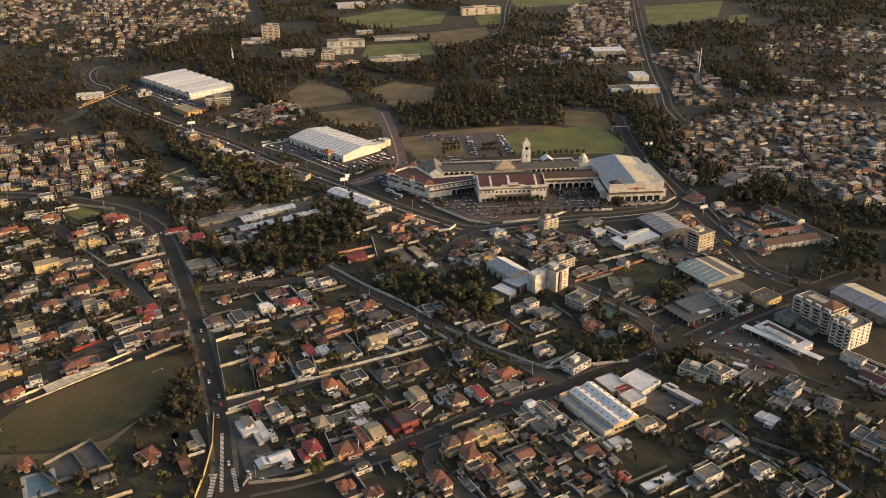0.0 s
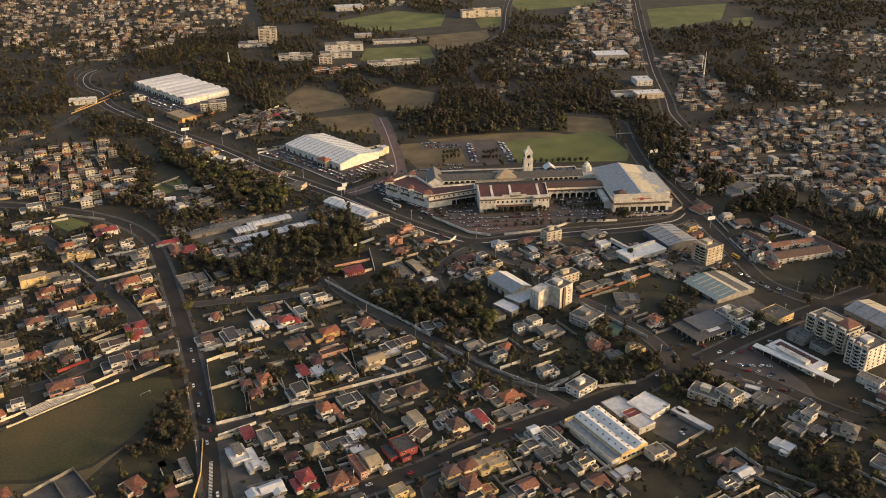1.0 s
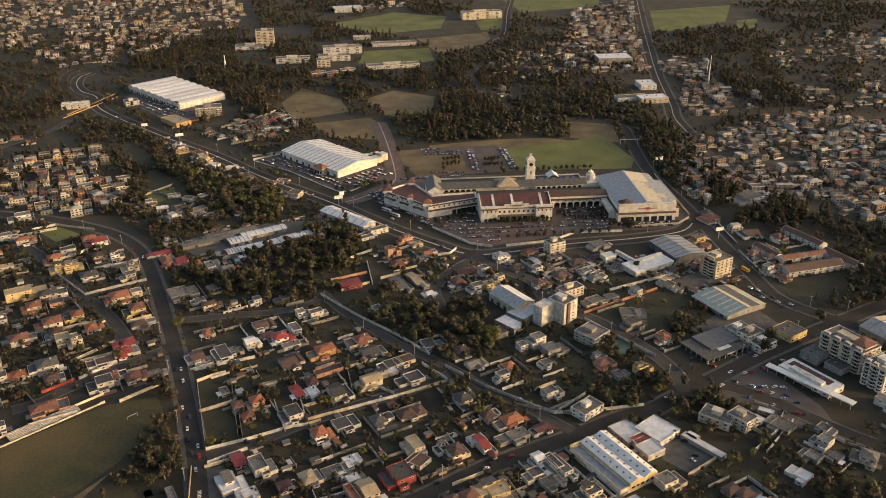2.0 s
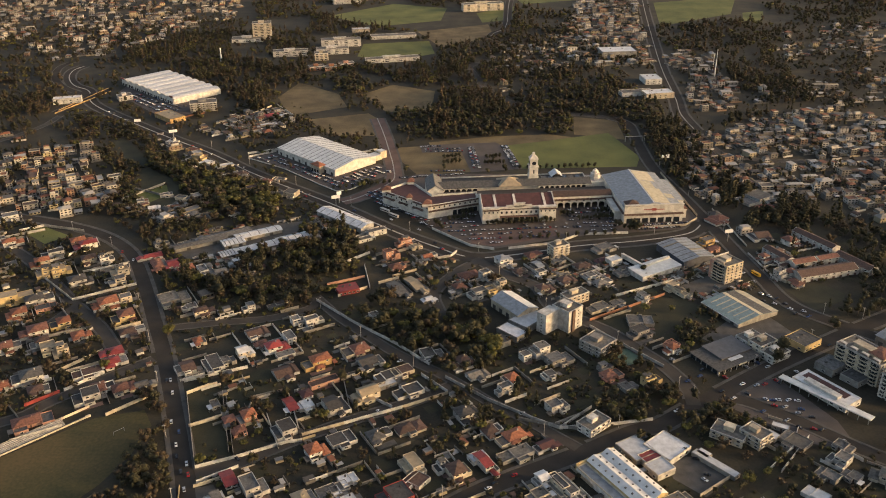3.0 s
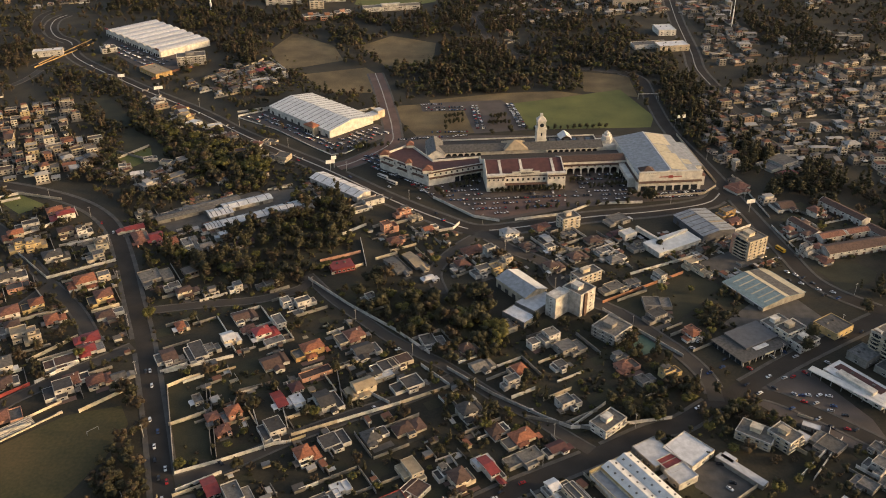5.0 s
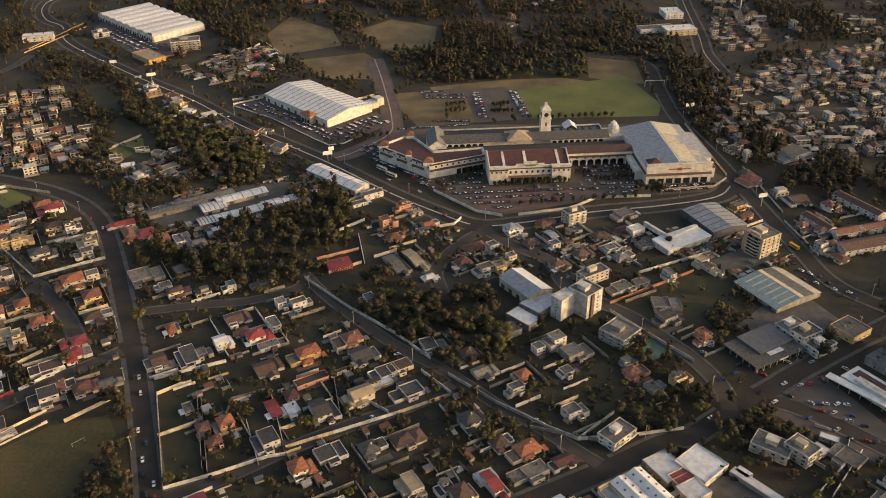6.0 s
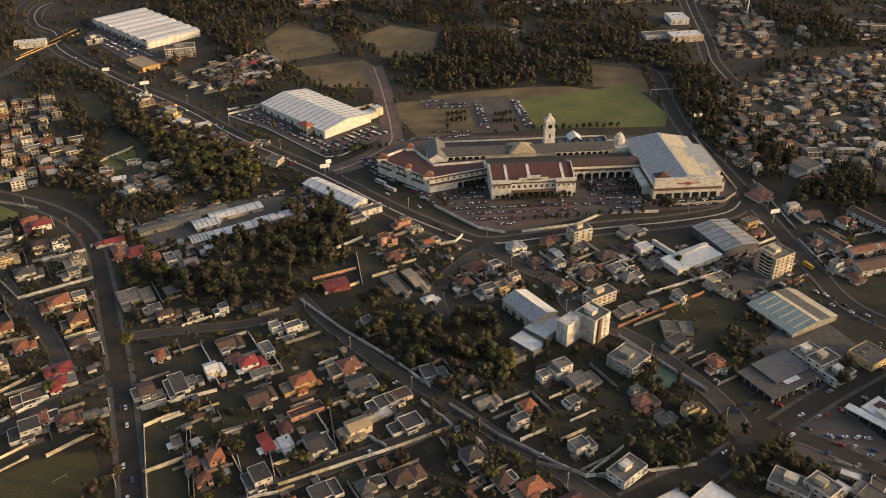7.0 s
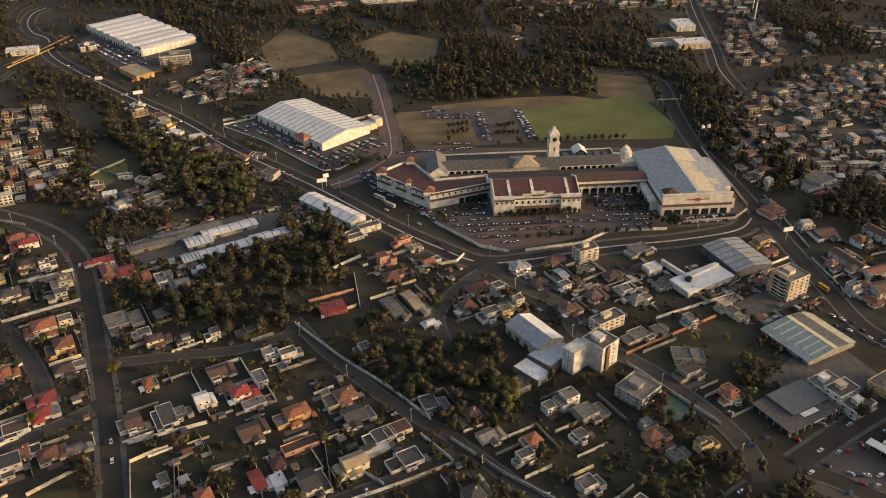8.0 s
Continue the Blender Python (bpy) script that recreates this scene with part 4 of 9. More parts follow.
# right gallery with a shaded arcade below
part("right_wing", Solid().box(52.02, 20, 4.5, 98, 32, 9.0), MW, mall)
arcade(mall, 52.5, 98, 20.2, 4.5, 9, 6)
part("right_roof", Solid().add([(52, 19.5, 9.0), (98, 19.5, 9.0), (98, 26, 11.0), (52, 26, 11.0), (52, 32.4, 9.0), (98, 32.4, 9.0)], [(0, 1, 2, 3), (3, 2, 5, 4), (0, 3, 4), (1, 5, 2)]), ROOFS["brown"], mall, "brown tiled pitched roof")
skirt(mall, (52.1, 19.98), (97.9, 19.98), 6.3, 1.3, 0.9, ROOFS["brown"])
for i in range(8):
    part("window", window_mesh(1.3, 1.4), None, mall, "", (55.5 + i * 5.4, 19.98, 4.9), 0)
# inner roofs and the long rear gallery
part("court_roof", Solid().box(-30, 32.6, -0.3, 98, 42, 7.0), WALLS["grey"], mall)
part("court_cover", Solid().box(-29.5, 33, 7.0, 97.5, 41.6, 7.3), ROOFS["dark"], mall, "dark flat inner roof")
part("rear_gallery", Solid().box(-32, 45, 5.0, 88, 56, 9.5), MW, mall)
arcade(mall, -32, 2, 42.4, 9.0, 8, 2.2)
arcade(mall, 48, 84, 42.4, 9.0, 9, 2.2)
part("gallery_roof", Solid().add([(-33, 42, 9.5), (88, 42, 9.5), (88, 50, 12.2), (-33, 50, 12.2), (-33, 57, 9.5), (88, 57, 9.5)], [(0, 1, 2, 3), (3, 2, 5, 4), (0, 3, 4), (1, 5, 2), (0, 4, 5, 1)]), ROOFS["grey"], mall, "long grey metal gallery roof")
part("cross_roof", Solid().gable(26, 12, 9.5, 4.0, 0.3, 0.2, 0, 0, 0), ROOFS["grey"], mall, "", (-30, 52, 0), 90)
part("cross_body", Solid().gable_walls(26, 12, 9.4, 4.0), MW, mall, "", (-30, 52, 0), 90)
pyramid(mall, 26, 49, 9.6, 16, 4.5, "tan", 0.6)
part("terrace", Solid().box(-30, 57.2, -0.3, 88, 72, 6.0), WALLS["cream"], mall)
part("terrace_roof", Solid().box(-29.6, 57.6, 6.0, 87.6, 71.6, 6.25), ROOFS["dark"], mall, "dark flat rear roof")
parapet_ring(mall, [(-30, 57.2), (88, 57.2), (88, 72), (-30, 72)], 6.0, 7.2, 0.4, MW)
for i in range(6):
    part("skylight", Solid().box(54 + i * 5.2, 60, 6.25, 57.6 + i * 5.2, 66, 7.6), GLASS if i % 2 else ROOFS["grey"], mall, "rooflight on the flat rear roof")
part("glass_gable", Solid().gable(10, 9, 7.3, 3.2, 0.2, 0.15, 0, 0, 0), ROOFS["white"], mall, "white glazed gable rooflight", (66, 69, 0), 90)
# domed pavilion
part("pavilion", Solid().box(86, 46, -0.3, 100, 60, 9.0), MW, mall)
for z, r in ((9.0, 4.2), (11.5, 3.6), (13.5, 2.2), (14.8, 0.8)):
    part("pavilion_tier", Solid().prism([(93 + r * math.cos(k * math.pi / 4 + 0.39), 53 + r * math.sin(k * math.pi / 4 + 0.39)) for k in range(8)], z, z + 2.4), MW, mall, "white octagonal tier")
# clock tower
tower = thing("clock_tower", 96.6, 950.6, 4.5, "slender white clock tower with an arched belfry", "tower")
tower.scale = (1.4, 1.4, 1.4)
take(96.6, 950.6, 8)
part("shaft", Solid().box(-3.3, -3.3, -0.3, 3.3, 3.3, 20).box(-3.8, -3.8, 12.0, 3.8, 3.8, 12.6).box(-3.7, -3.7, 20, 3.7, 3.7, 20.8), MW, tower)
part("belfry", Solid().box(-2.9, -2.9, 20.8, 2.9, 2.9, 26).box(-3.3, -3.3, 26, 3.3, 3.3, 26.6), MW, tower)
part("cap", Solid().hip(5.6, 5.6, 26.6, 3.6, 0.2, 0.3).box(-0.9, -0.9, 28.6, 0.9, 0.9, 31), MW, tower)
for turn in (0, 90, 180, 270):
    a = radians(turn)
    ring = Solid().add([(1.5 * math.cos(k * math.pi / 8), -0.08, 1.5 * math.sin(k * math.pi / 8)) for k in range(16)], [tuple(range(16))])
    part("clock_face", ring, GLASS, tower, "dark round clock face", (3.42 * math.sin(a) * 0.86, -3.42 * math.cos(a) * 0.86, 23.2), turn)
    part("slit_window", Solid().box(-0.5, -0.06, 0, 0.5, 0.05, 2.6), GLASS, tower, "", (3.3 * math.sin(a), -3.3 * math.cos(a), 15.2), turn)
# the big hall at the end
part("hall_body", Solid().gable_walls(66, 42, 10.5, 3.6), MW, mall, "", (119.5, 23, 0), 90)
part("hall_roof", Solid().gable(66, 41, 10.6, 3.6, 0.2, 0.2), ROOFS["blue"], mall, "grey-blue metal roof of the large hall", (119.5, 23, 0), 90)
part("hall_front", Solid().box(98.5, -11.2, -0.3, 140.5, -9.9, 13.2).box(98.2, -11.6, 13.2, 140.8, -9.7, 13.6), MW, mall)
skirt(mall, (98.4, -11.21), (140.6, -11.21), 6.2, 1.4, 1.0, ROOFS["brown"])
skirt(mall, (98.48, 20.0), (98.48, -11.2), 6.9, 1.2, 0.9, ROOFS["brown"])
part("hall_sign", Solid().box(112, -11.35, 9.6, 127, -11.21, 10.2).box(118, -11.4, 9.0, 121, -11.22, 10.9), ROOFS["red"], mall, "small red sign bar on the facade")
pyramid(mall, 105, -6.2, 10.5, 9, 3.2, "brown", 2.0)
pyramid(mall, 142.5, -3, 0, 5, 1.8, "terracotta", 7.0)
for i in range(7):
    part("bay_opening", Solid().box(-2.1, -0.14, 0, 2.1, 0.04, 3.6), GLASS, mall, "dark ground-floor opening", (102.5 + i * 5.6, -11.2, 0), 0)
part("side_gallery", Solid().box(93.5, -4, -0.3, 98.3, 19.8, 6.4).box(93.2, -4.3, 6.4, 98.3, 19.8, 6.8), MW, mall)
for i in range(4):
    part("bay_opening", Solid().box(-2, -0.14, 0, 2, 0.04, 4.0), GLASS, mall, "dark arched side opening", (93.5, -1 + i * 5.4, 0), 270)
part("side_annex", Solid().box(140.6, 10, -0.3, 148, 50, 7.0), MW, mall)
part("side_annex_roof", Solid().add([(140.6, 9.6, 8.2), (148.4, 9.6, 7.0), (148.4, 50.4, 7.0), (140.6, 50.4, 8.2)], [(0, 1, 2, 3)]), ROOFS["blue"], mall, "grey-blue lean-to roof")
part("roof_seam", Solid().box(-33, -0.35, 14.25, 33, 0.35, 14.5), ROOFS["white"], mall, "", (119.5, 23, 0), 90)
# cream patches on the right slope are sunlight, painted into the sheet colour
for u0, u1, t0, t1 in ((-8, 20, 0.05, 0.62), (20.5, 34, 0.05, 0.5), (35, 55, 0.05, 0.7), (4, 12, 0.66, 0.95)):
    x0, x1, z0, z1 = 119.5 + 20.5 * t0, 119.5 + 20.5 * t1, 14.4 - 3.6 * t0, 14.4 - 3.6 * t1
    part("roof_sheet", Solid().add([(x0, u0, z0 + 0.1), (x1, u0, z1 + 0.1), (x1, u1, z1 + 0.1), (x0, u1, z0 + 0.1), (x0, u0, z0 - 0.1), (x1, u0, z1 - 0.1), (x1, u1, z1 - 0.1), (x0, u1, z0 - 0.1)], [(0, 1, 2, 3), (0, 4, 5, 1), (1, 5, 6, 2), (2, 6, 7, 3), (3, 7, 4, 0)]), ROOFS["cream"], mall, "cream band of painted sunlight on the roof")

# ---- stores, halls and flats ----
hall("store", -136.4, 1055.9, -45, 108, 60, 8.2, 4.6, "white superstore with a ribbed white metal roof", "bright", "bright", ribs=14, category="store", doors=9)
store_extra = thing("store_entrance", -139.9, 1014.5, -45, "cream entrance porch with a terracotta roof on the superstore", "porch")
store_extra.scale = (1.3, 1.1, 1.05)
part("porch", Solid().box(-6, -5, -0.3, 6, 4, 8.0), WALLS["cream"], store_extra)
part("porch_roof", Solid().hip(12, 9, 8.0, 2.6, 0.6, 0.2, 0, 0, -0.5), ROOFS["orange"], store_extra)
for i in range(3):
    part("door", Solid().box(-1.3, -0.1, 0, 1.3, 0.04, 4), GLASS, store_extra, "", (-3.6 + 3.6 * i, -5, 0))
far_store = thing("retail_store", -405.5, 1364.8, -45, "long white retail store with a scalloped roof of vaults", "store")
far_store.scale = (1.28, 1.35, 0.92)
for i in range(8):
    s = Solid()
    w, k = 15.0, 6
    xs = [-60 + i * w + w * j / k for j in range(k + 1)]
    v = []
    for j, x in enumerate(xs):
        z = 8.5 + 2.6 * math.sin(math.pi * j / k) ** 0.7
        v += [(x, -28, z), (x, 28, z)]
    s.add(v, [(2 * j, 2 * j + 2, 2 * j + 3, 2 * j + 1) for j in range(k)])
    part("roof_vault", s, ROOFS["white"], far_store, "white vaulted roof bay")
    part("facade_bay", Solid().box(xs[0] + 0.02, -28, -0.3, xs[-1] - 0.02, 28, 8.5), WALLS["bright"], far_store)
    part("facade_gable", Solid().box(xs[0] + 1, -29, -0.3, xs[-1] - 1, -28.02, 10.5).box(xs[0] + 4, -29.2, 10.5, xs[-1] - 4, -28.02, 12), WALLS["bright"], far_store)
    for q in (3.5, 7.5, 11.5):
        part("shop_opening", Solid().box(-1.2, -0.1, 0, 1.2, 0.05, 4.2), GLASS, far_store, "", (xs[0] + q, -29, 0))
part("end_sign", Solid().box(-60, -29.6, 10.5, -53, -29.0, 13.0), ROOFS["red"], far_store, "red sign panel")
part("end_sign", Solid().box(53, -29.6, 10.5, 60, -29.0, 13.0), ROOFS["terracotta"], far_store, "reddish sign panel")
for i in range(-60, 61, 15):
    take(-405.5 + i * 0.91, 1364.8 - i * 0.91, 42)
flats("office_block", -330.1, 1258.2, 15, 36.4, 19.6, 4, "four-storey grey and white office block beside the far store", "grey", 7, 3)
flats("office_block", -457.8, 1313.5, 30, 19.6, 16.8, 2, "small white two-storey building by the car park", "white", 3, 2, balcony=False)
flat_shed("shop", -365.9, 1218.1, -45, 42, 22.4, 5.5, "low ochre shop building by the boulevard", "tan", "ochre")
flat_shed("shop", -534.3, 1298.0, 15, 38, 13, 7.7, "low white long building by the bridge", "white", "white")

# white residential block with stepped wings
blk = thing("apartment_block", 92.4, 665, 43, "plain white six-storey apartment block with stepped wings", "apartment building")
blk.scale = (1.4, 1.4, 1.05)
take(85, 665, 11), take(99, 669, 13)
BW = WALLS["white"]
part("west_wing", Solid().box(-11.4, 2.4, -0.3, -1.02, 9, 15.6).box(-11.5, 2.3, 15.6, -1.02, 9.1, 16.4), BW, blk)
part("east_wing", Solid().box(-1, -5.1, -0.3, 10.8, 7, 17.0).box(-1.1, -5.2, 17.0, 10.9, -4.8, 17.9).box(-1.1, 6.7, 17.0, 10.9, 7.1, 17.9).box(-1.1, -4.8, 17.0, -0.7, 6.7, 17.9).box(10.5, -4.8, 17.0, 10.9, 6.7, 17.9), BW, blk)
part("roof_deck", Solid().box(-0.68, -4.78, 17.0, 10.48, 6.68, 17.15), ROOFS["concrete"], blk)
part("lift_house", Solid().box(2, -1, 17.15, 6, 4, 20.2).box(1.7, -1.3, 20.2, 6.3, 4.3, 20.5), BW, blk)
part("stair_bay", Solid().box(1.4, -5.9, -0.3, 3.6, -5.12, 17.6), ROOFS["brown"], blk, "dark recessed stair window strip")
for k in range(6):
    part("window", window_mesh(1.6, 1.2), None, blk, "", (7.2, -5.1, 1.0 + 2.75 * k), 0)
    part("window", window_mesh(1.2, 1.2), None, blk, "", (10.8, 2, 1.0 + 2.75 * k), 90)
    part("window", window_mesh(1.2, 1.2), None, blk, "", (-11.4, 5.6, 0.9 + 2.5 * k), 270)
# right slope bright, left slope grey-blue: sunlight and sky shade in the roofing
hall("market_hall", 57.4, 693.7, -55, 33.6, 21, 7.6, 3.6, "hall with a pale metal roof, its sunlit slope painted brighter, and cream gable", "blue", "cream", strips=((-0.5, 0.5, 1),), strip_mat="bright", doors=4)
flat_shed("shed", 66.8, 673.8, 46, 26.6, 18.2, 5.5, "low shed with a pale grey metal roof", "white", "grey", wins=3, units=0)
flat_shed("shed", 52.9, 656.7, 44, 12.6, 21, 4.6, "low shed with a pale blue metal roof", "white", "grey", wins=2, units=0)
flat_shed("shed", 39.6, 642.0, -57, 11.2, 19.6, 3.9, "low lean-to with a pale grey roof", "grey", "grey", wins=2, units=0)
pink_flats = flats("apartment_block", 243.2, 748.3, 30, 19.9, 18.2, 6, "cream and brick-red six-storey apartment block", "cream", 4, 3, loggias=1, storey=2.75, trim="cream", balcony=False)
def terrace(x, y, rot, length, width, units, label, roof):
    """A row of two-storey houses under one pitched roof, with party walls and windows."""
    e = thing("terrace", x, y, rot, label, "terraced houses", "terraced houses")
    for i in range(units):
        u = (i + 0.5) / units * length - length / 2
        take(x + u * math.cos(radians(rot)), y + u * math.sin(radians(rot)), width * 0.6)
    eave, rise = 5.2, width * 0.2
    part("body", Solid().gable_walls(length, width, eave, rise - 0.05), WALLS["white"], e)
    part("roof", Solid().gable(length - 0.5, width, eave, rise, 0.0, 0.14), ROOFS[roof], e)
    w = length / units
    for i in range(units + 1):
        u = i * w - length / 2
        part("party_wall", Solid().gable_walls(0.3, width + 0.1, eave + 0.1, rise), WALLS["white"], e, "", (min(max(u, -length / 2 + 0.1), length / 2 - 0.1), 0, 0))
    for i in range(units):
        u = (i + 0.5) * w - length / 2
        part("window", window_mesh(2.2, 1.4), None, e, "", (u, -width / 2, 3.4), 0)
        part("door", Solid().box(-1.2, -0.1, 0, 1.2, 0.05, 2.2), ROOFS["brown"], e, "", (u, -width / 2, 0))
    for sgn in (-1, 1):
        part("window", window_mesh(1.4, 1.2), None, e, "", (sgn * length / 2, 0, 3.2), 90 * sgn)
    return e


terrace(347.0, 815.0, -62, 46, 11, 6, "terrace of white houses under a long dark-brown roof", "brown")
terrace(330.5, 752.0, 15.6, 58, 15, 8, "long white terrace under a broad dark-brown roof", "brown")
terrace(364.0, 768.0, -63, 38, 12, 5, "terrace of white houses with brown roofs beside a ravine", "brown")
terrace(302.0, 785.0, -66, 30, 10, 4, "terrace of white houses under a terracotta-brown roof", "brown")
terrace(318.0, 770.0, 18, 24, 10, 3, "short white terrace under a reddish-brown roof", "terracotta")
terrace(342.0, 777.0, 18, 22, 9, 3, "short white terrace under a terracotta roof", "terracotta")
part("end_bay", Solid().box(-10.15, 5.2, -0.3, -7.4, 9.3, 17.2), WALLS["pink"], pink_flats, "brick-pink end bay")
show = thing("showroom", 185.5, 760.7, 30, "showroom with a wide white roof behind tall angular white parapets", "showroom")
take(185.5, 760.7, 9.9)
part("body", Solid().box(-22.2, -9.5, -0.3, 22.2, 9.5, 4.6), WALLS["white"], show)
part("roof", Solid().add([(x, y, 4.62 + 0.04 * (y + 12) + z) for z in (0.0, 0.25) for x, y in ((-22.6, -9.9), (22.6, -9.9), (22.6, 9.9), (-22.6, 9.9))], [(3, 2, 1, 0), (4, 5, 6, 7), (0, 1, 5, 4), (1, 2, 6, 5), (2, 3, 7, 6), (3, 0, 4, 7)]), ROOFS["bright"], show)
for p, q in (((160.5, 783.2), (175.5, 758.6)), ((175.5, 758.6), (201.5, 776.8))):
    d = Vector(q) - Vector(p)
    wing = thing("parapet_wall", p[0], p[1], math.degrees(math.atan2(d.y, d.x)), "tall white angular parapet of the showroom", "wall")
    part("wall_body", Solid().box(0, -0.5, -0.2, d.length, 0.5, 6.8).box(-0.1, -0.7, 6.8, d.length + 0.1, 1.6, 7.1), WALLS["bright"], wing)
    part("glazing", Solid().box(1, -0.6, 0.3, d.length - 1, -0.51, 3.0), GLASS, wing)
flat_shed("showroom_wing", 152.3, 776.1, 28, 12, 9, 5.5, "low white wing of the showroom", "white", "bright", wins=2, units=0)
hall("depot", 219.1, 790.2, -68, 40.6, 32.2, 6.9, 2.3, "depot with a grey sheet roof", "blue", "slate_wall", ribs=6, strips=((0.1, 0.16, 1), (-0.3, -0.26, -1)), doors=3)
teal_depot = hall("depot", 238.2, 692.0, -62, 40.0, 42, 3.8, 2.4, "depot with a weathered teal metal roof and cream strips", "teal", "grey", doors=3)
# both cream bands hold the low sun on this slope as colour
for y0, y1, mat, lab in ((0.3, 4.2, "cream", "cream roof band of painted sunlight"), (4.3, 14.6, "grey", "grey roof sheet"), (14.7, 20.9, "cream", "cream roof edge of painted sunlight")):
    q = [(x, y, 6.2 - 2.4 * y / 21 + z) for z in (0.16, 0.24) for x, y in ((-20.2, y0), (20.2, y0), (20.2, y1), (-20.2, y1))]
    part("roof_sheet", Solid().add(q, [(4, 5, 6, 7), (0, 1, 5, 4), (1, 2, 6, 5), (2, 3, 7, 6), (3, 0, 4, 7)]), ROOFS[mat], teal_depot, lab)
for i in range(6):
    u = -15.5 + 6.2 * i
    q = [(x, y, 6.2 - 2.4 * abs(y) / 21 + z) for z in (0.16, 0.22) for x, y in ((u, -16.5), (u + 1.2, -16.5), (u + 1.2, -0.4), (u, -0.4))]
    part("rooflight", Solid().add(q, [(4, 5, 6, 7), (0, 1, 5, 4), (1, 2, 6, 5), (2, 3, 7, 6), (3, 0, 4, 7)]), ROOFS["cream"], teal_depot, "pale rooflight strip")
part("gutter", Solid().box(-20.4, -22.2, 3.2, 20.4, -21.6, 3.7), ROOFS["white"], teal_depot)
gallery = thing("showroom", 206.1, 622.3, 29, "grey showroom with stepped flat roofs and a glazed front", "showroom")
take(206.1, 622.3, 21)
part("body", Solid().box(-20.4, -13.6, -0.3, 20.8, 14.5, 3.7), WALLS["grey"], gallery)
part("low_roof", Solid().box(-21.2, -15.2, 3.7, 21.2, 14.8, 4.15), ROOFS["grey"], gallery, "grey metal eaves roof")
part("raised_roof", Solid().box(-9.0, -5.5, 4.15, 20.6, 14.4, 5.3).box(-9.5, -6.0, 5.3, 21.0, 14.8, 5.6), ROOFS["slate"], gallery, "dark slate-grey raised roof")
part("roof_light", Solid().box(-4.0, -9.5, 4.15, 8.0, -6.1, 4.6), ROOFS["white"], gallery, "pale roof panel")
part("sign_band", Solid().box(-2.0, -15.5, 3.2, 6.0, -15.21, 4.4), ROOFS["cream"], gallery, "cream sign panel without lettering")
for i in range(8):
    part("front_glazing", Solid().box(-19.6 + i * 5.05, -13.75, 0.2, -15.3 + i * 5.05, -13.61, 3.2), GLASS, gallery)
    part("column", Solid().box(-20.9 + i * 5.8, -15.0, -0.2, -20.5 + i * 5.8, -14.6, 3.7), KERB, gallery)
for i in range(5):
    part("side_glazing", Solid().box(-20.55, -12.6 + i * 5.4, 0.2, -20.41, -8.4 + i * 5.4, 3.2), GLASS, gallery)
for u, n, wall in ((-12, 2, "white"), (0, 3, "cream"), (12, 2, "white")):
    flats("shop_house", 236.6 + 0.5 * u, 633.2 - 0.866 * u, 30, 18, 11.8, n, "pale shop house with balconies and a cluttered roof terrace", wall, 5, 2, storey=2.8)
flat_shed("corner_shop", 269.9, 641.3, 33, 19.6, 18.2, 5.1, "shop with grey roof and an ochre sign band", "grey", "yellow", wins=4)
cream_flats = flats("apartment_block", 299.6, 604.7, 30, 20.3, 35.7, 6, "cream six-storey apartment block with balconies and a terracotta roof room", "cream", 4, 8, loggias=4)
flats("apartment_block", 311.5, 574.4, 30, 23.8, 17.4, 6, "white and grey six-storey apartment block with wide windows", "white", 4, 4, loggias=3, balcony=False)
part("roof_room", Solid().box(-5.0, -15.5, 17.6, 8.5, -4.0, 19.8), WALLS["cream"], cream_flats)
part("roof_cover", Solid().hip(13.5, 11.5, 19.8, 1.6, 0.7, 0.2, 0, 1.75, -9.75), ROOFS["terracotta"], cream_flats, "terracotta hipped roof room")
hall("depot", 351.4, 624.4, -60, 56, 30.8, 7.5, 3.1, "long depot with grey roof and cream strips", "blue", "grey", ribs=4, strips=((-0.5, 0.5, 1),), strip_mat="cream", doors=6)
arcade_shop = flat_shed("supermarket", 261.8, 577.5, -57, 42, 16.8, 5.1, "shopping arcade with red and white roof sheets", "white", "white", wins=6, parapet=0.3)
part("upper_block", Solid().box(-13, -7, 0, 13, -1.6, 2.0), WALLS["white"], arcade_shop, "long white roof block", (0, 0, 5.2))
part("roof_sheet", Solid().box(-18, -1.4, 0, 15, 5.6, 0.3), ROOFS["maroon"], arcade_shop, "dark red roof sheet", (0, 0, 5.25))
canopy = thing("canopy", 256.9, 567.3, -49.5, "long white street canopy on slim posts", "canopy")
canopy.scale = (1.4, 1.4, 1.1)
part("slab", Solid().box(-23.3, -2.0, 4.2, 23.3, 2.0, 4.8), ROOFS["bright"], canopy)
for i in range(10):
    part("post", Solid().box(-0.15, -0.15, -0.1, 0.15, 0.15, 4.2), STEEL, canopy, "", (-22 + i * 4.9, -1.0, 0))
flat_shed("shop", 277.1, 607.3, 33, 16.8, 14.7, 5.5, "plain grey block with a flat roof", "grey", "grey", wins=2)
flat_shed("shop", 290.6, 594.2, 33, 19.6, 14, 4.4, "plain grey low block with a flat roof", "grey", "grey", wins=2)

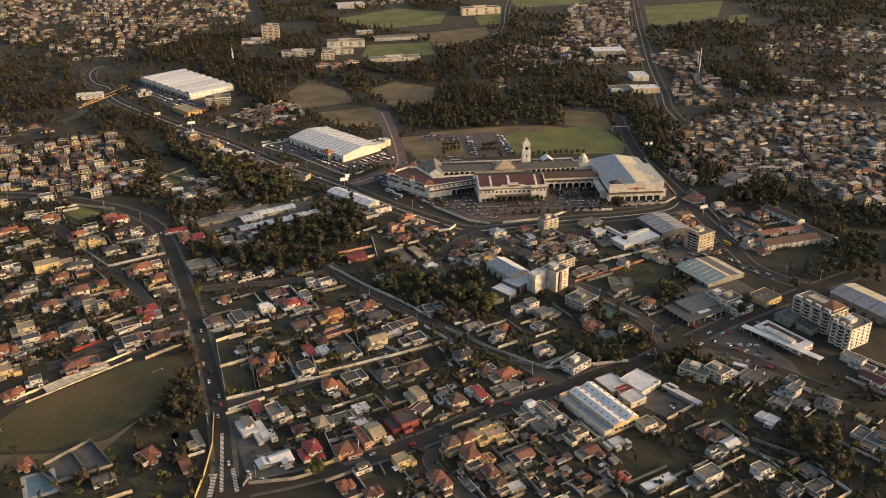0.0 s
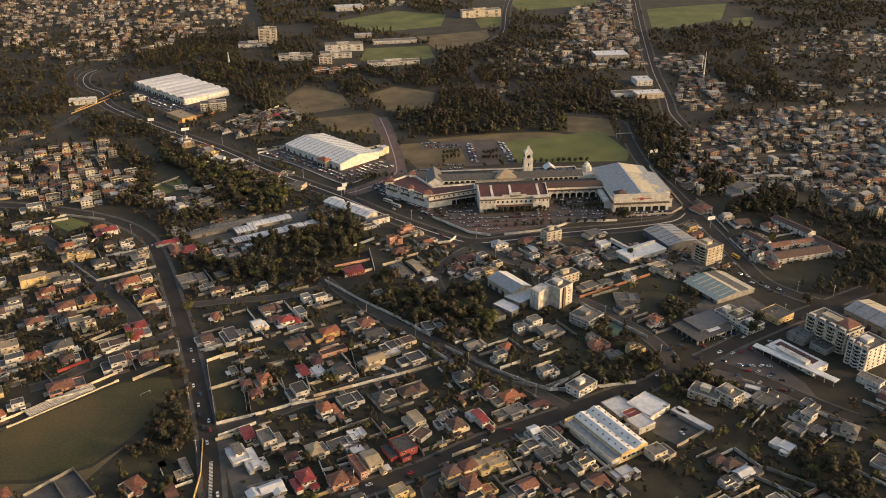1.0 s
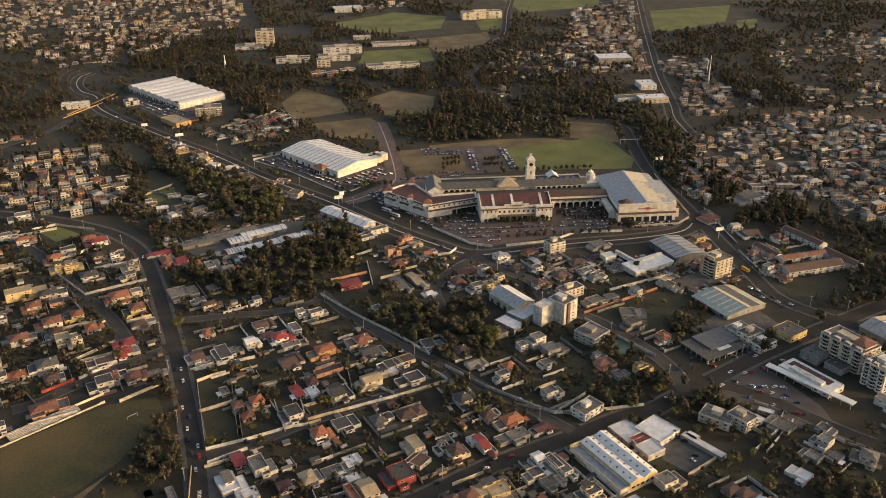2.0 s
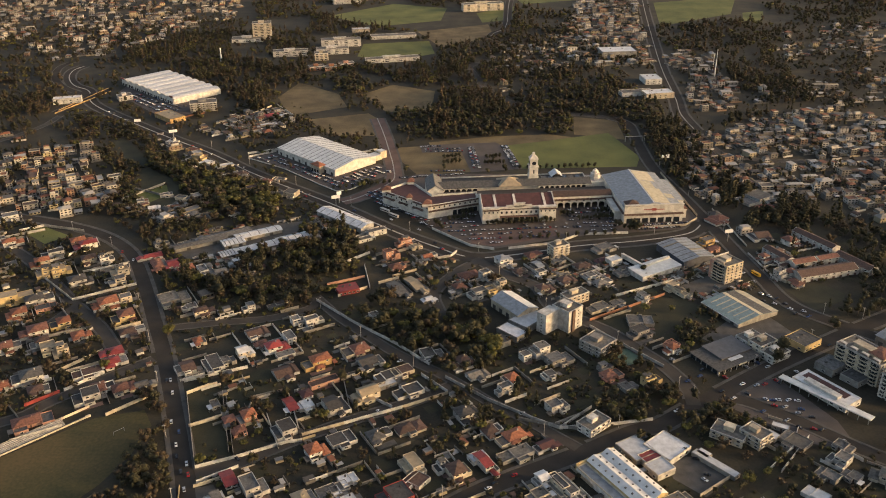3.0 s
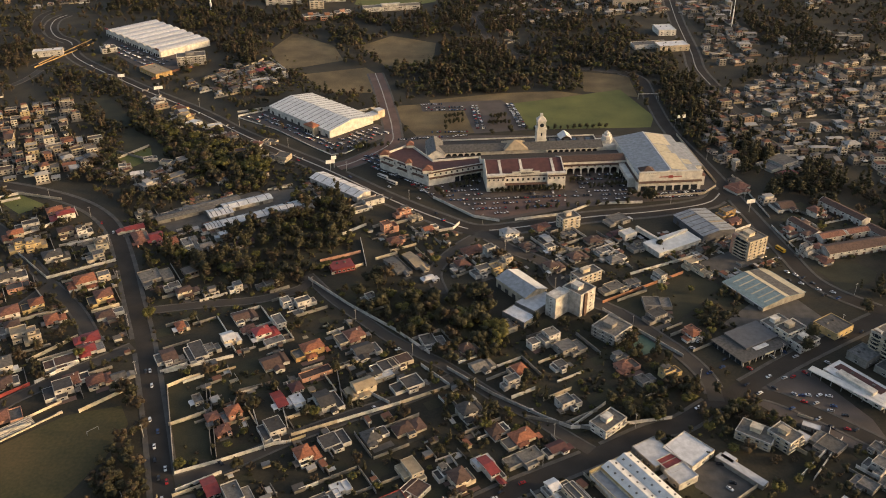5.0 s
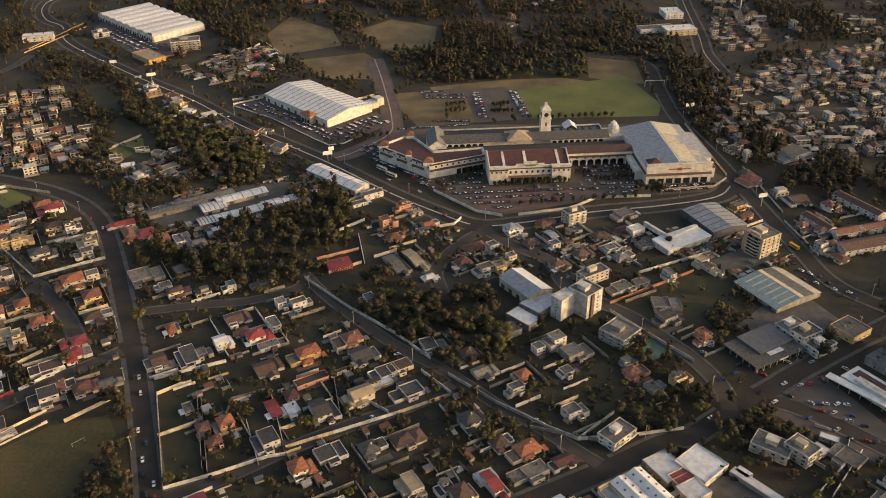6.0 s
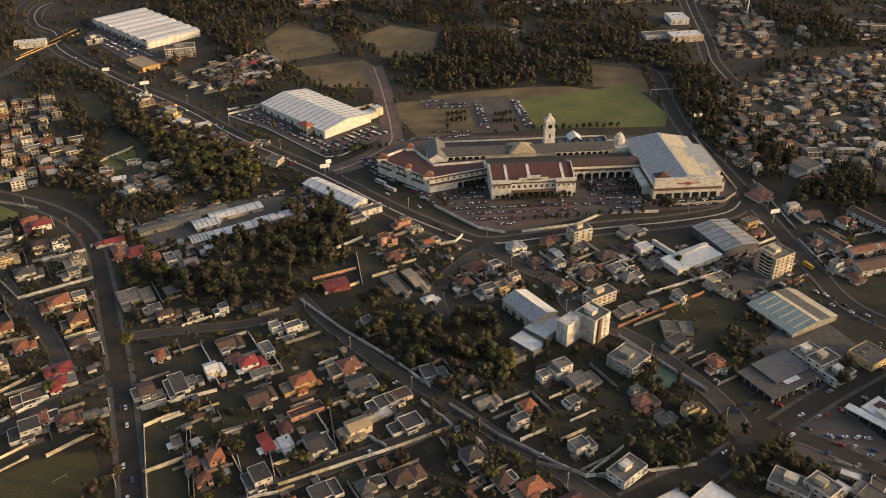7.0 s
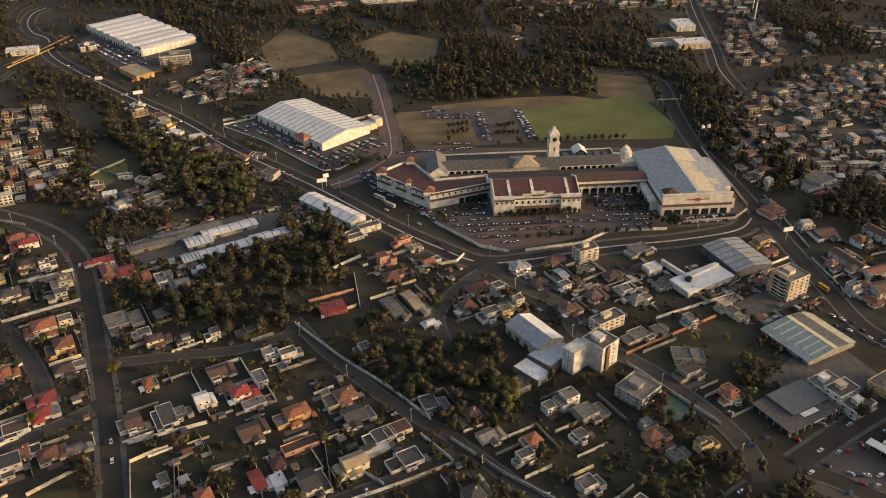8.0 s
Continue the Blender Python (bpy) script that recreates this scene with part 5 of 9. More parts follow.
# the warehouse of three bays
whs = thing("warehouse", 104.7, 485.9, -59, "cream warehouse with twin pitched roofs and a flat grey side roof", "warehouse")
whs.scale = (1.4, 1.4, 1.02)
take(95, 500, 15), take(105, 486, 17), take(115, 470, 15)
for v, rise in ((6.2, 2.3), (-1.6, 1.9)):
    part("bay_body", Solid().gable_walls(33.5, 7.7, 6.4, rise - 0.06), WALLS["yellow"], whs, "", (0, v, 0))
    part("bay_roof", Solid().gable(33.5, 7.7, 6.4, rise, 0.0, 0.15), ROOFS["bright"], whs, "white metal pitched roof", (0, v, 0))
    for i in range(8):
        for q in (-2.0, 2.0):
            part("roof_vent", Solid().box(-0.35, -0.35, 0, 0.35, 0.35, 0.6), ROOFS["grey"], whs, "", (-14.5 + i * 4.1, v + q, 6.4 + rise * 0.48))
part("side_bay", Solid().box(-16.7, -10.8, -0.3, 16.7, -5.5, 4.2), WALLS["white"], whs)
part("side_roof", Solid().box(-16.4, -10.5, 4.2, 16.4, -5.52, 4.4), ROOFS["blue"], whs, "flat pale blue side roof")
parapet_ring(whs, [(-16.7, -10.8), (16.7, -10.8), (16.7, -5.6), (-16.7, -5.6)], 4.2, 5.2, 0.35, WALLS["cream"])
part("end_wall", Solid().box(-17.3, -10.8, -0.3, -16.75, 10.2, 6.8), WALLS["yellow"], whs)
for i in range(5):
    part("window", window_mesh(2.0, 2.0), None, whs, "", (16.75, -3.8 + i * 2.7, 2.2), 90)
flat_shed("shed", 138.9, 518.3, -50, 21, 21, 4.2, "low hall with a pale sheet roof", "white", "white", wins=3, units=0)
flat_shed("shed", 119.4, 516.7, -60, 19.6, 16.8, 3.8, "low hall with a pale sheet roof", "white", "grey", wins=2, units=0)
flat_shed("shed", 127.1, 507.1, -60, 12.6, 12.6, 4, "small shed with a red sheet roof", "red", "white", wins=2, units=0)
flat_shed("shed", 130.0, 498.8, -60, 12.6, 14, 4.4, "small shed with a pale sheet roof", "white", "white", wins=2, units=0)
flat_shed("carport", 165.1, 503.4, -50, 30.8, 5.6, 2.9, "long low carport with a pale roof", "white", "grey", category="carport", wins=0, units=0, parapet=0.1)
flat_shed("carport", 160.7, 512.8, -50, 8.4, 5.6, 2.9, "small carport with a pale roof", "white", "grey", category="carport", wins=0, units=0, parapet=0.1)
flats("villa", 182, 531.3, -36, 21, 14, 2, "broad grey two-storey villa with terraces", "cream", 4, 2, storey=2.7, roofmat="concrete")
flats("villa", 196.8, 527.0, 37, 12.6, 15.4, 3, "three-storey villa with an open roof terrace", "cream", 3, 3, storey=2.6, roofmat="concrete")
flats("villa", 97, 542.2, 41, 19.6, 12.6, 2, "angular pale house with a terrace and glazed corner", "white", 4, 2, storey=2.7)
flats("unfinished_flats", 115.1, 636.6, 44, 19.6, 19.6, 3, "unfinished three-storey block of flats with open decks", "block", 4, 3, storey=2.6)
flat_shed("hall", -80.5, 729.3, 22, 18.2, 12.6, 4, "bright red-roofed hall with cream side walls", "red", "red", wins=5, parapet=0.1)
flats("apartment_block", 105.4, 796.4, 25, 16.8, 11.2, 4, "slim cream four-storey block with orange-lit end", "cream", 3, 2, storey=2.6)
flats("apartment_block", 107.9, 708.7, 32, 22.4, 10.5, 3, "cream three-storey flats with a flat roof", "cream", 5, 2, storey=2.6, balcony=False)

# long sheds beyond the wood
for q in ((-176.6, 842.1, 30, 44, 9), (-130.1, 825.8, 30, 30, 8), (-196.7, 822.4, 30, 20, 11), (-196.1, 797.4, 30, 14, 9), (-226.9, 821.6, 30, 50, 7), (-171.7, 811.0, 30, 40, 9), (-140.1, 831.7, 30, 34, 9), (-207.9, 838.6, 30, 50, 8)):
    hall("shed", q[0], q[1], q[2], q[3] * 1.0, q[4] * 1.3, 3.6, 1.2, "long low shed with a pale sheet roof", "white" if q[4] in (9, 11) else "grey", "grey", ribs=5, doors=2)
hall("long_shed", -96.3, 872.2, -42, 64.4, 16.8, 5.6, 2.1, "long shed with a pale roof beside the boulevard", "white", "white", ribs=6, doors=4)

# far institutional buildings
flats("tower_block", -330.4, 1709.1, 8, 33.6, 21, 10, "pale ten-storey tower block among the woods", "cream", 3, 2, balcony=False, ribbon=True)
flats("tower_podium", -354.2, 1688.5, 8, 56, 25.2, 2, "low white podium before the tower block", "white", 3, 2, balcony=False, ribbon=True)
flats("institute", -187.8, 1587.8, 8, 56, 19.6, 3, "long pale three-storey institute building", "white", 4, 2, balcony=False, ribbon=True)
flats("institute", -178.9, 1645.1, 8, 70, 21, 4, "long pale institute building among pastures", "white", 4, 2, balcony=False, ribbon=True)
flats("institute", -201.2, 1543.1, 8, 22.4, 16.8, 4, "pale four-storey institute wing", "cream", 3, 2, balcony=False, ribbon=True)
flats("institute", -257.7, 1572.5, 8, 58.8, 16.8, 3, "grey three-storey institute wing with ribbon windows", "white", 4, 2, balcony=False, ribbon=True)
flats("institute", -80.1, 1529.0, 12, 92.4, 16.8, 2, "low pale two-storey school building", "white", 4, 1, balcony=False, ribbon=True)
flats("institute", 88.1, 1966.6, 12, 86.8, 22.4, 5, "pale five-storey block beside far pastures", "cream", 4, 2, balcony=False, ribbon=True)
for q in ((-201.2, 1475.5, "brick"), (-176.0, 1474.5, "brick"), (-154.7, 1494.1, "pink")):
    flats("hostel", q[0], q[1], 20, 25, 14, 2, "reddish two-storey hostel among the trees", q[2], 3, 1, balcony=False, ribbon=True)
flat_shed("depot", 298.9, 1561.1, 5, 58.8, 36.4, 8.8, "far hall with a wide pale roof", "white", "grey", wins=5)
flat_shed("depot", 317.9, 1384.3, 5, 25.2, 30.8, 7.7, "far hall with a bright white roof", "white", "white", wins=3)
flat_shed("villa", 310.0, 1304.5, 10, 42, 22.4, 7.7, "white clubhouse with terraces", "white", "cream", wins=5)
flat_shed("villa", 281.9, 1315.6, 10, 47.6, 16.8, 5.5, "low pale pavilion with a grey flat roof", "grey", "white", wins=5)
flat_shed("hall", -209.3, 2067.3, 15, 64.4, 36.4, 8.8, "far hall with a white pitched front", "white", "white", wins=5)
flat_shed("hall", -88.2, 1706.2, 10, 84, 19.6, 5.5, "far low school building", "grey", "white", wins=7)
flat_shed("hall", -153.1, 1763.7, 10, 33.6, 16.8, 5.5, "far low pale building", "white", "cream", wins=4)

# bleachers beside the football field
seats = thing("bleachers", -292.1, 504.0, 44.2, "pale concrete bleachers with dark risers along the football field", "bleachers")
for i in range(5):
    part("step", Solid().box(15.4, 2.4 + i * 1.35, -0.2, 62.7, 3.1 + i * 1.35, 0.6 + 0.35 * i), KERB, seats)
    part("riser", Solid().box(15.4, 3.12 + i * 1.35, -0.2, 62.7, 3.73 + i * 1.35, 0.3 + 0.35 * i), ROOFS["dark"], seats, "dark footway between the benches")
part("front_wall", Solid().box(0, -0.25, -0.2, 78.6, 0.25, 1.1).box(-0.2, -0.5, -0.2, 3.2, 0.5, 1.5).box(75.4, -0.5, -0.2, 78.8, 0.5, 1.5), WALLS["cream"], seats)
part("terrace", Solid().box(-6, 0.3, -0.2, 78.6, 2.6, 0.12), PAVE, seats)
part("back_wall", Solid().box(-6, 9.6, -0.2, 82.6, 9.85, 1.8), WALLS["cream"], seats)
for q in ((-295.9, 468.3, 70), (-210.5, 540.6, 44)):
    g = thing("goal", q[0], q[1], q[2], "white goal frame on the football field", "goal")
    for u in (-3.6, 3.6):
        part("post", Solid().box(u - 0.08, -0.08, 0, u + 0.08, 0.08, 2.4), WALLS["white"], g)
    part("crossbar", Solid().box(-3.68, -0.08, 2.4, 3.68, 0.08, 2.56), WALLS["white"], g)
pool = thing("swimming_pool", -247.3, 418.7, 28, "pale walled swimming pool", "pool")
pool.scale = (1.4, 1.4, 1)
part("rim", Solid().box(-7, -9, -0.2, 7, 9, 0.25), KERB, pool)
part("water", Solid().box(-5, -7, 0.1, 5, 7, 0.26), WATER, pool)
patch("tennis_court", [128.8, 634.7, 145.7, 639.4, 147.6, 620.8, 128.2, 611.2], COURT, "dark green sports court between houses", "court", 0.06)

# billboards
for q in ((-110.0, 916.6, 20, 9, 7), (-337.0, 1131.2, 20, 10, 9), (255.0, 1022.2, 10, 9, 10), (-107.1, 921.9, 20, 5, 9), (-397.9, 1182.9, 15, 8, 7), (267.1, 820.6, 15, 8, 9)):
    b = thing("billboard", q[0], q[1], q[2], "white billboard on a steel mast beside the road", "billboard")
    part("mast", Solid().box(-0.3, -0.3, -0.2, 0.3, 0.3, q[4]), STEEL, b)
    part("panel", Solid().box(-q[3] / 2, -0.5, q[4], q[3] / 2, -0.1, q[4] + 3.6), SIGN, b, "blank white panel")

wall_run([-229.3, 1061.6, -199.8, 1081.1], 2.0, "white", "white boundary wall of the superstore car park")
wall_run([-228.6, 1058.5, -181.1, 1022.6, -129.6, 968.2, -113.3, 953.0, -99.4, 956.4, -81.0, 978.8], 0.9, "white", "low white wall around the superstore car park")
yard = thing("store_annex", -78.3, 1053.9, 42, "cream service annex behind the white superstore", "annex")
part("block", Solid().box(-10, -7, -0.3, 4, 6, 6).box(4.02, -5, -0.3, 13, 5, 8.5), WALLS["cream"], yard)
part("flat_roof", Solid().box(-9.7, -6.7, 6, 3.7, 5.7, 6.2).box(4.3, -4.7, 8.5, 12.7, 4.7, 8.7), ROOFS["white"], yard)
# bridge parapets over the boulevard; ochre paint stands for the low sun on them
for a, b in (((-531.9, 1244.1), (-492.5, 1353.9)), ((-532.4, 1259.0), (-501.8, 1371.5))):
    wall_run([*a, *b], 1.2, "ochre", "bridge road parapet wall with ochre sunlight in its colour", 0.4)
# overhead sign gantry on the road behind the lawn
gantry = thing("sign_gantry", 237.4, 1108.8, 4, "white overhead sign gantry spanning the road", "gantry")
for u in (-11, 11):
    part("post", Solid().box(u - 0.3, -0.3, -0.2, u + 0.3, 0.3, 7), KERB, gantry)
part("beam", Solid().box(-11.4, -0.3, 6.2, 11.4, 0.3, 6.9), KERB, gantry)
# masts
for x, y, h, w in ((-364.4, 1520.0, 26, 1.6), (424.1, 1414.7, 42, 0.9), (425.9, 1433.5, 30, 0.8)):
    m = thing("mast", x, y, 0, "slender pale mast standing among trees", "mast")
    part("shaft", Solid().prism([(w * math.cos(k * 1.047), w * math.sin(k * 1.047)) for k in range(6)], -0.3, h * 0.6).prism([(w * 0.5 * math.cos(k * 1.047), w * 0.5 * math.sin(k * 1.047)) for k in range(6)], h * 0.6, h), SIGN, m)
# utility poles along the streets
for line, off, step, rot in ((AVENUE, 7.6, 10, 110), (S1, 7.6, 10, 28), (S2, -5.0, 9, -44), (BOULEVARD, 10.5, 14, -42), (R1, 6.5, 11, -50), (R2B, 7.5, 14, -70)):
    for q in sides(line, off)[3::step]:
        if q.y < 1150:
            pole = thing("utility_pole", q.x, q.y, rot, "slim concrete utility pole with a crossarm by the street", "pole", "utility poles")
            part("shaft", Solid().prism([(0.16, 0), (0.05, 0.15), (-0.13, 0.1), (-0.13, -0.1), (0.05, -0.15)], -0.2, 10.5), KERB, pole)
            part("crossarm", Solid().box(-0.12, -1.2, 9.6, 0.12, 1.2, 9.8), KERB, pole)


# ---- houses of the near blocks ----
house(-91.8, 616.9, 21.1, 12.7, 2, 30, "hip", "orange", "ochre")
house(-65.6, 634.9, 20.1, 12.6, 1, 30, "hip", "terracotta", "cream")
house(-52.7, 618.8, 17.1, 16.4, 1, 30, "gable", "dark", "white")
house(-39.1, 600.1, 18.7, 12.7, 1, 30, "flat", "dark", "white")
house(-29.2, 605.9, 15.8, 12.4, 1, 30, "flat", "brown", "cream")
house(-43.2, 589.0, 21.2, 6.8, 1, 30, "flat", "white", "grey")
house(-53.3, 576.9, 18.5, 12.6, 2, 30, "gable", "tan", "cream")
house(-24.2, 581.1, 20.5, 13.7, 1, 30, "flat", "dark", "white")
house(-92.9, 565.6, 10.8, 12.3, 1, 30, "flat", "white", "white")
house(-103.3, 567.2, 6.2, 15.4, 1, 30, "gable", "red", "white")
house(-94.6, 579.4, 7.3, 8.3, 1, 30, "hip", "maroon", "white")
house(-72.1, 564.5, 14.2, 18.0, 2, 30, "gable", "dark", "white")
house(-84.1, 594.0, 21.1, 7.1, 1, 30, "flat", "brown", "pink")
house(-111.8, 605.1, 17.2, 17.0, 1, 30, "gable", "brown", "white")
house(-123.9, 638.2, 16.3, 11.8, 2, 30, "hip", "red", "white")
house(-137.2, 643.8, 9.5, 8.1, 1, 30, "hip", "terracotta", "white")
house(-116.9, 630.0, 13.7, 7.4, 1, 30, "flat", "grey", "white")
house(-117.2, 651.9, 7.1, 13.0, 2, 30, "flat", "grey", "white")
house(-146.9, 632.0, 11.5, 11.7, 2, 30, "gable", "white", "cream")
house(-157.8, 622.4, 10.3, 10.6, 1, 30, "flat", "grey", "grey")
house(-167.5, 617.6, 13.1, 23.6, 1, 30, "flat", "dark", "white")
house(-186.4, 612.1, 13.6, 16.8, 1, 30, "gable", "brown", "white")
house(-184.7, 648.7, 8.5, 10.5, 1, 30, "hip", "orange", "cream")
house(-129.7, 551.8, 11.9, 11.0, 2, 30, "hip", "orange", "pink")
house(-132.6, 539.5, 8.5, 8.4, 1, 30, "hip", "terracotta", "pink")
house(-141.5, 551.3, 7.3, 7.2, 1, 30, "hip", "terracotta", "pink")
house(-102.9, 538.6, 14.4, 16.1, 2, 30, "flat", "dark", "white")
house(-154.5, 568.4, 5.5, 8.8, 1, 30, "flat", "grey", "grey")
house(-79.1, 517.5, 13.0, 11.9, 2, 30, "hip", "orange", "white")
house(-64.7, 529.5, 16.4, 15.0, 1, 30, "flat", "dark", "white")
house(-40.8, 533.9, 15.6, 12.2, 1, 30, "hip", "grey", "white")
house(-21.7, 540.6, 18.4, 11.1, 1, 30, "hip", "brown", "cream")
house(-8.1, 629.1, 15.7, 15.6, 1, 21, "flat", "grey", "white")
house(-142.9, 660.0, 16.2, 14.1, 1, 30, "gable", "brown", "white")
house(15.8, 554.6, 15.2, 12.9, 2, 30, "hip", "dark", "white")
house(12.2, 614.6, 14, 10.5, 2, 30, "hip", "brown", "cream")
house(24.7, 600.6, 15.2, 11.7, 1, 30, "gable", "concrete", "white")
house(47.1, 596.0, 11.7, 9.4, 1, 30, "hip", "orange", "cream")
house(41.5, 581.7, 12.9, 8.2, 2, 30, "flat", "concrete", "white")
house(-187.8, 442.3, 12.9, 14.5, 1, 46, "hip", "orange", "cream")
house(-263.7, 434.9, 9.0, 11.6, 1, 43, "hip", "orange", "cream")
house(-208.7, 421.0, 13.2, 8.4, 1, 30, "gable", "grey", "white")
house(-160.9, 459.5, 4.6, 18.2, 1, 30, "flat", "grey", "grey")
house(-163.0, 452.1, 4.5, 7.9, 1, 30, "flat", "tan", "cream")
house(-163.2, 435.4, 6.2, 17.7, 1, 30, "gable", "terracotta", "pink")
house(-127.4, 469.7, 15.8, 23.6, 1, 30, "flat", "white", "white")
house(-116.8, 460.9, 12.6, 9.9, 1, 30, "flat", "white", "white")
house(-107.0, 437.1, 21.6, 10.7, 1, 30, "gable", "white", "grey")
house(-85.4, 443.9, 13.4, 16.6, 2, 30, "hip", "red", "white")
house(-61.8, 444.9, 15.9, 12.4, 2, 30, "hip", "terracotta", "pink")
house(-46.1, 459.9, 12.9, 20.2, 2, 30, "gable", "tan", "cream")
house(-53.7, 457.4, 4.5, 19.3, 2, 30, "flat", "terracotta", "pink")
house(-28.3, 474.7, 18.8, 18.2, 2, 30, "flat", "dark", "red")
house(-19.7, 503.5, 11.5, 16.6, 2, 30, "flat", "tan", "cream")
house(-17.5, 490.1, 12.2, 15.1, 1, -38, "flat", "brown", "white")
house(-57.3, 491.7, 10.7, 9.8, 1, 30, "flat", "white", "white")
house(-64.3, 480.3, 7.8, 10.4, 1, 30, "flat", "white", "grey")
house(-55.6, 474.9, 8.4, 7.1, 1, 30, "flat", "white", "grey")
house(-80.9, 475.4, 12.1, 14.1, 1, 30, "hip", "tan", "cream")
house(-65.7, 482.8, 19.3, 9.7, 1, 30, "flat", "grey", "grey")
house(-94.7, 469.4, 11.2, 8.5, 1, 30, "gable", "maroon", "white")
house(-129.2, 493.2, 7.2, 14.1, 1, 30, "gable", "red", "white")
house(-112.4, 486.7, 13.9, 17.8, 2, 30, "flat", "grey", "white")
house(-25.4, 434.7, 12.8, 10.7, 2, 30, "flat", "tan", "yellow")
house(-51.3, 427.9, 11.4, 5.5, 1, 30, "flat", "grey", "white")
house(42.6, 530.3, 20.2, 12.0, 1, 30, "hip", "orange", "cream")
house(31.6, 537.5, 12.8, 11.3, 1, 30, "hip", "brown", "white")
house(44.8, 513.1, 22.7, 12.2, 1, 30, "flat", "concrete", "grey")
house(62.9, 521.2, 14.2, 9.2, 1, 30, "gable", "maroon", "white")
house(21.6, 510.5, 11.6, 10.7, 1, 30, "flat", "white", "white")
house(26.3, 503.7, 8.0, 20.2, 2, 30, "gable", "red", "white")
house(9.3, 497.6, 12.7, 12.8, 2, 30, "hip", "brown", "cream")
house(-1.4, 502.7, 10.4, 9.7, 1, 30, "flat", "dark", "white")
house(28.2, 462.3, 22.7, 13.0, 2, 30, "flat", "tan", "yellow")
house(58.1, 488.3, 8.6, 10.6, 2, 30, "gable", "white", "white")
house(54.1, 476.5, 13.8, 10.0, 1, 30, "flat", "grey", "cream")
house(67.0, 483.5, 8.5, 18.4, 2, 30, "flat", "concrete", "cream")
house(73.1, 482.7, 9.1, 21.7, 2, 30, "flat", "grey", "white")
house(48.0, 438.0, 16.6, 12.3, 1, 30, "gable", "terracotta", "white")
house(65.4, 469.3, 13.3, 12.1, 1, 30, "flat", "grey", "grey")
house(76.4, 561.7, 14, 11.7, 2, 30, "flat", "grey", "white")
house(71.4, 628.4, 14, 11.7, 3, 30, "flat", "concrete", "white")
house(60.0, 623.4, 7, 7, 2, 30, "flat", "grey", "white")
house(84.8, 619.0, 18.7, 14, 2, 30, "flat", "grey", "block")
house(74.9, 600.0, 10.5, 9.4, 1, 30, "flat", "grey", "white")
house(-292.9, 640.3, 16.5, 13.6, 2, 30, "flat", "tan", "cream")
house(-246.5, 633.0, 16.5, 13.6, 1, 30, "hip", "red", "white")
house(-244.9, 577.4, 17.9, 15.0, 2, 30, "flat", "dark", "white")
house(-222.6, 588.2, 15.2, 12.2, 1, 30, "hip", "terracotta", "cream")
house(-208.9, 592.9, 13.8, 8.1, 1, 30, "gable", "grey", "grey")
house(-270.3, 551.1, 24.9, 15.0, 1, 30, "hip", "terracotta", "pink")
house(-305.4, 646.2, 13.8, 10.9, 2, 30, "hip", "brown", "white")
house(-278.4, 659.2, 13.8, 12.2, 1, 30, "hip", "orange", "white")
house(-361.1, 782.0, 16.5, 12.2, 2, 30, "hip", "orange", "cream")
house(-335.7, 766.6, 16.5, 13.6, 2, 30, "flat", "tan", "yellow")
house(-339.6, 826.6, 19.4, 12.2, 2, 30, "hip", "orange", "pink")
house(-312.0, 748.0, 19.4, 13.6, 2, 30, "hip", "dark", "white")
house(-356.3, 799.5, 19.4, 10.9, 2, 30, "flat", "dark", "white")
house(-316.8, 788.4, 16.5, 12.2, 2, 30, "hip", "brown", "cream")
house(-303.1, 788.2, 12.4, 10.9, 2, 30, "flat", "concrete", "white")
house(-280.1, 746.5, 13.8, 10.9, 2, 30, "flat", "grey", "cream")
house(-276.1, 705.6, 20.6, 16.2, 2, 30, "hip", "orange", "white")
house(-255.0, 684.8, 17.9, 15.0, 2, 30, "hip", "terracotta", "yellow")
house(-263.6, 714.0, 12.4, 10.9, 2, 30, "flat", "grey", "cream")
house(-300.7, 674.5, 15.2, 12.2, 2, 30, "hip", "orange", "yellow")
house(-316.5, 662.5, 20.6, 15.0, 2, 30, "hip", "terracotta", "white")
house(-241.0, 664.7, 19.4, 10.9, 1, 30, "hip", "brown", "white")
house(-323.6, 703.1, 16.5, 10.9, 1, 30, "flat", "dark", "pink")
house(-191.6, 692.0, 16.4, 9.4, 2, 30, "hip", "brown", "cream")
house(-222.4, 716.1, 23.5, 23.1, 1, 30, "flat", "concrete", "grey")
house(-206.4, 701.4, 12.4, 9.5, 1, 30, "flat", "grey", "white")
house(-266.9, 794.5, 22.2, 9.1, 1, 30, "gable", "red", "white")
house(-252.6, 778.7, 12.5, 23.3, 1, 30, "hip", "terracotta", "pink")
house(-240.1, 779.7, 11.6, 15.5, 1, 30, "gable", "red", "white")
house(-226.5, 769.2, 13.7, 14.5, 1, 30, "hip", "orange", "pink")
house(-209.2, 768.0, 11.2, 19.2, 1, 30, "flat", "grey", "white")
house(125.4, 694.1, 19.2, 13.6, 1, 30, "flat", "concrete", "cream")
house(142.8, 702.1, 11.6, 10.1, 1, 30, "flat", "grey", "grey")
house(164.1, 709.9, 9.0, 11.4, 2, 30, "flat", "concrete", "white")
house(170.4, 639.2, 10.5, 9.1, 1, 30, "flat", "terracotta", "pink")
house(119.4, 599.6, 14.5, 10.9, 1, 30, "hip", "terracotta", "pink")
house(145.6, 591.6, 13.8, 8.1, 2, 30, "flat", "grey", "yellow")
house(154.8, 673.8, 19.8, 14.7, 1, -1, "flat", "grey", "grey")
house(299.0, 827.1, 18.9, 17.3, 1, 13, "gable", "brown", "white")
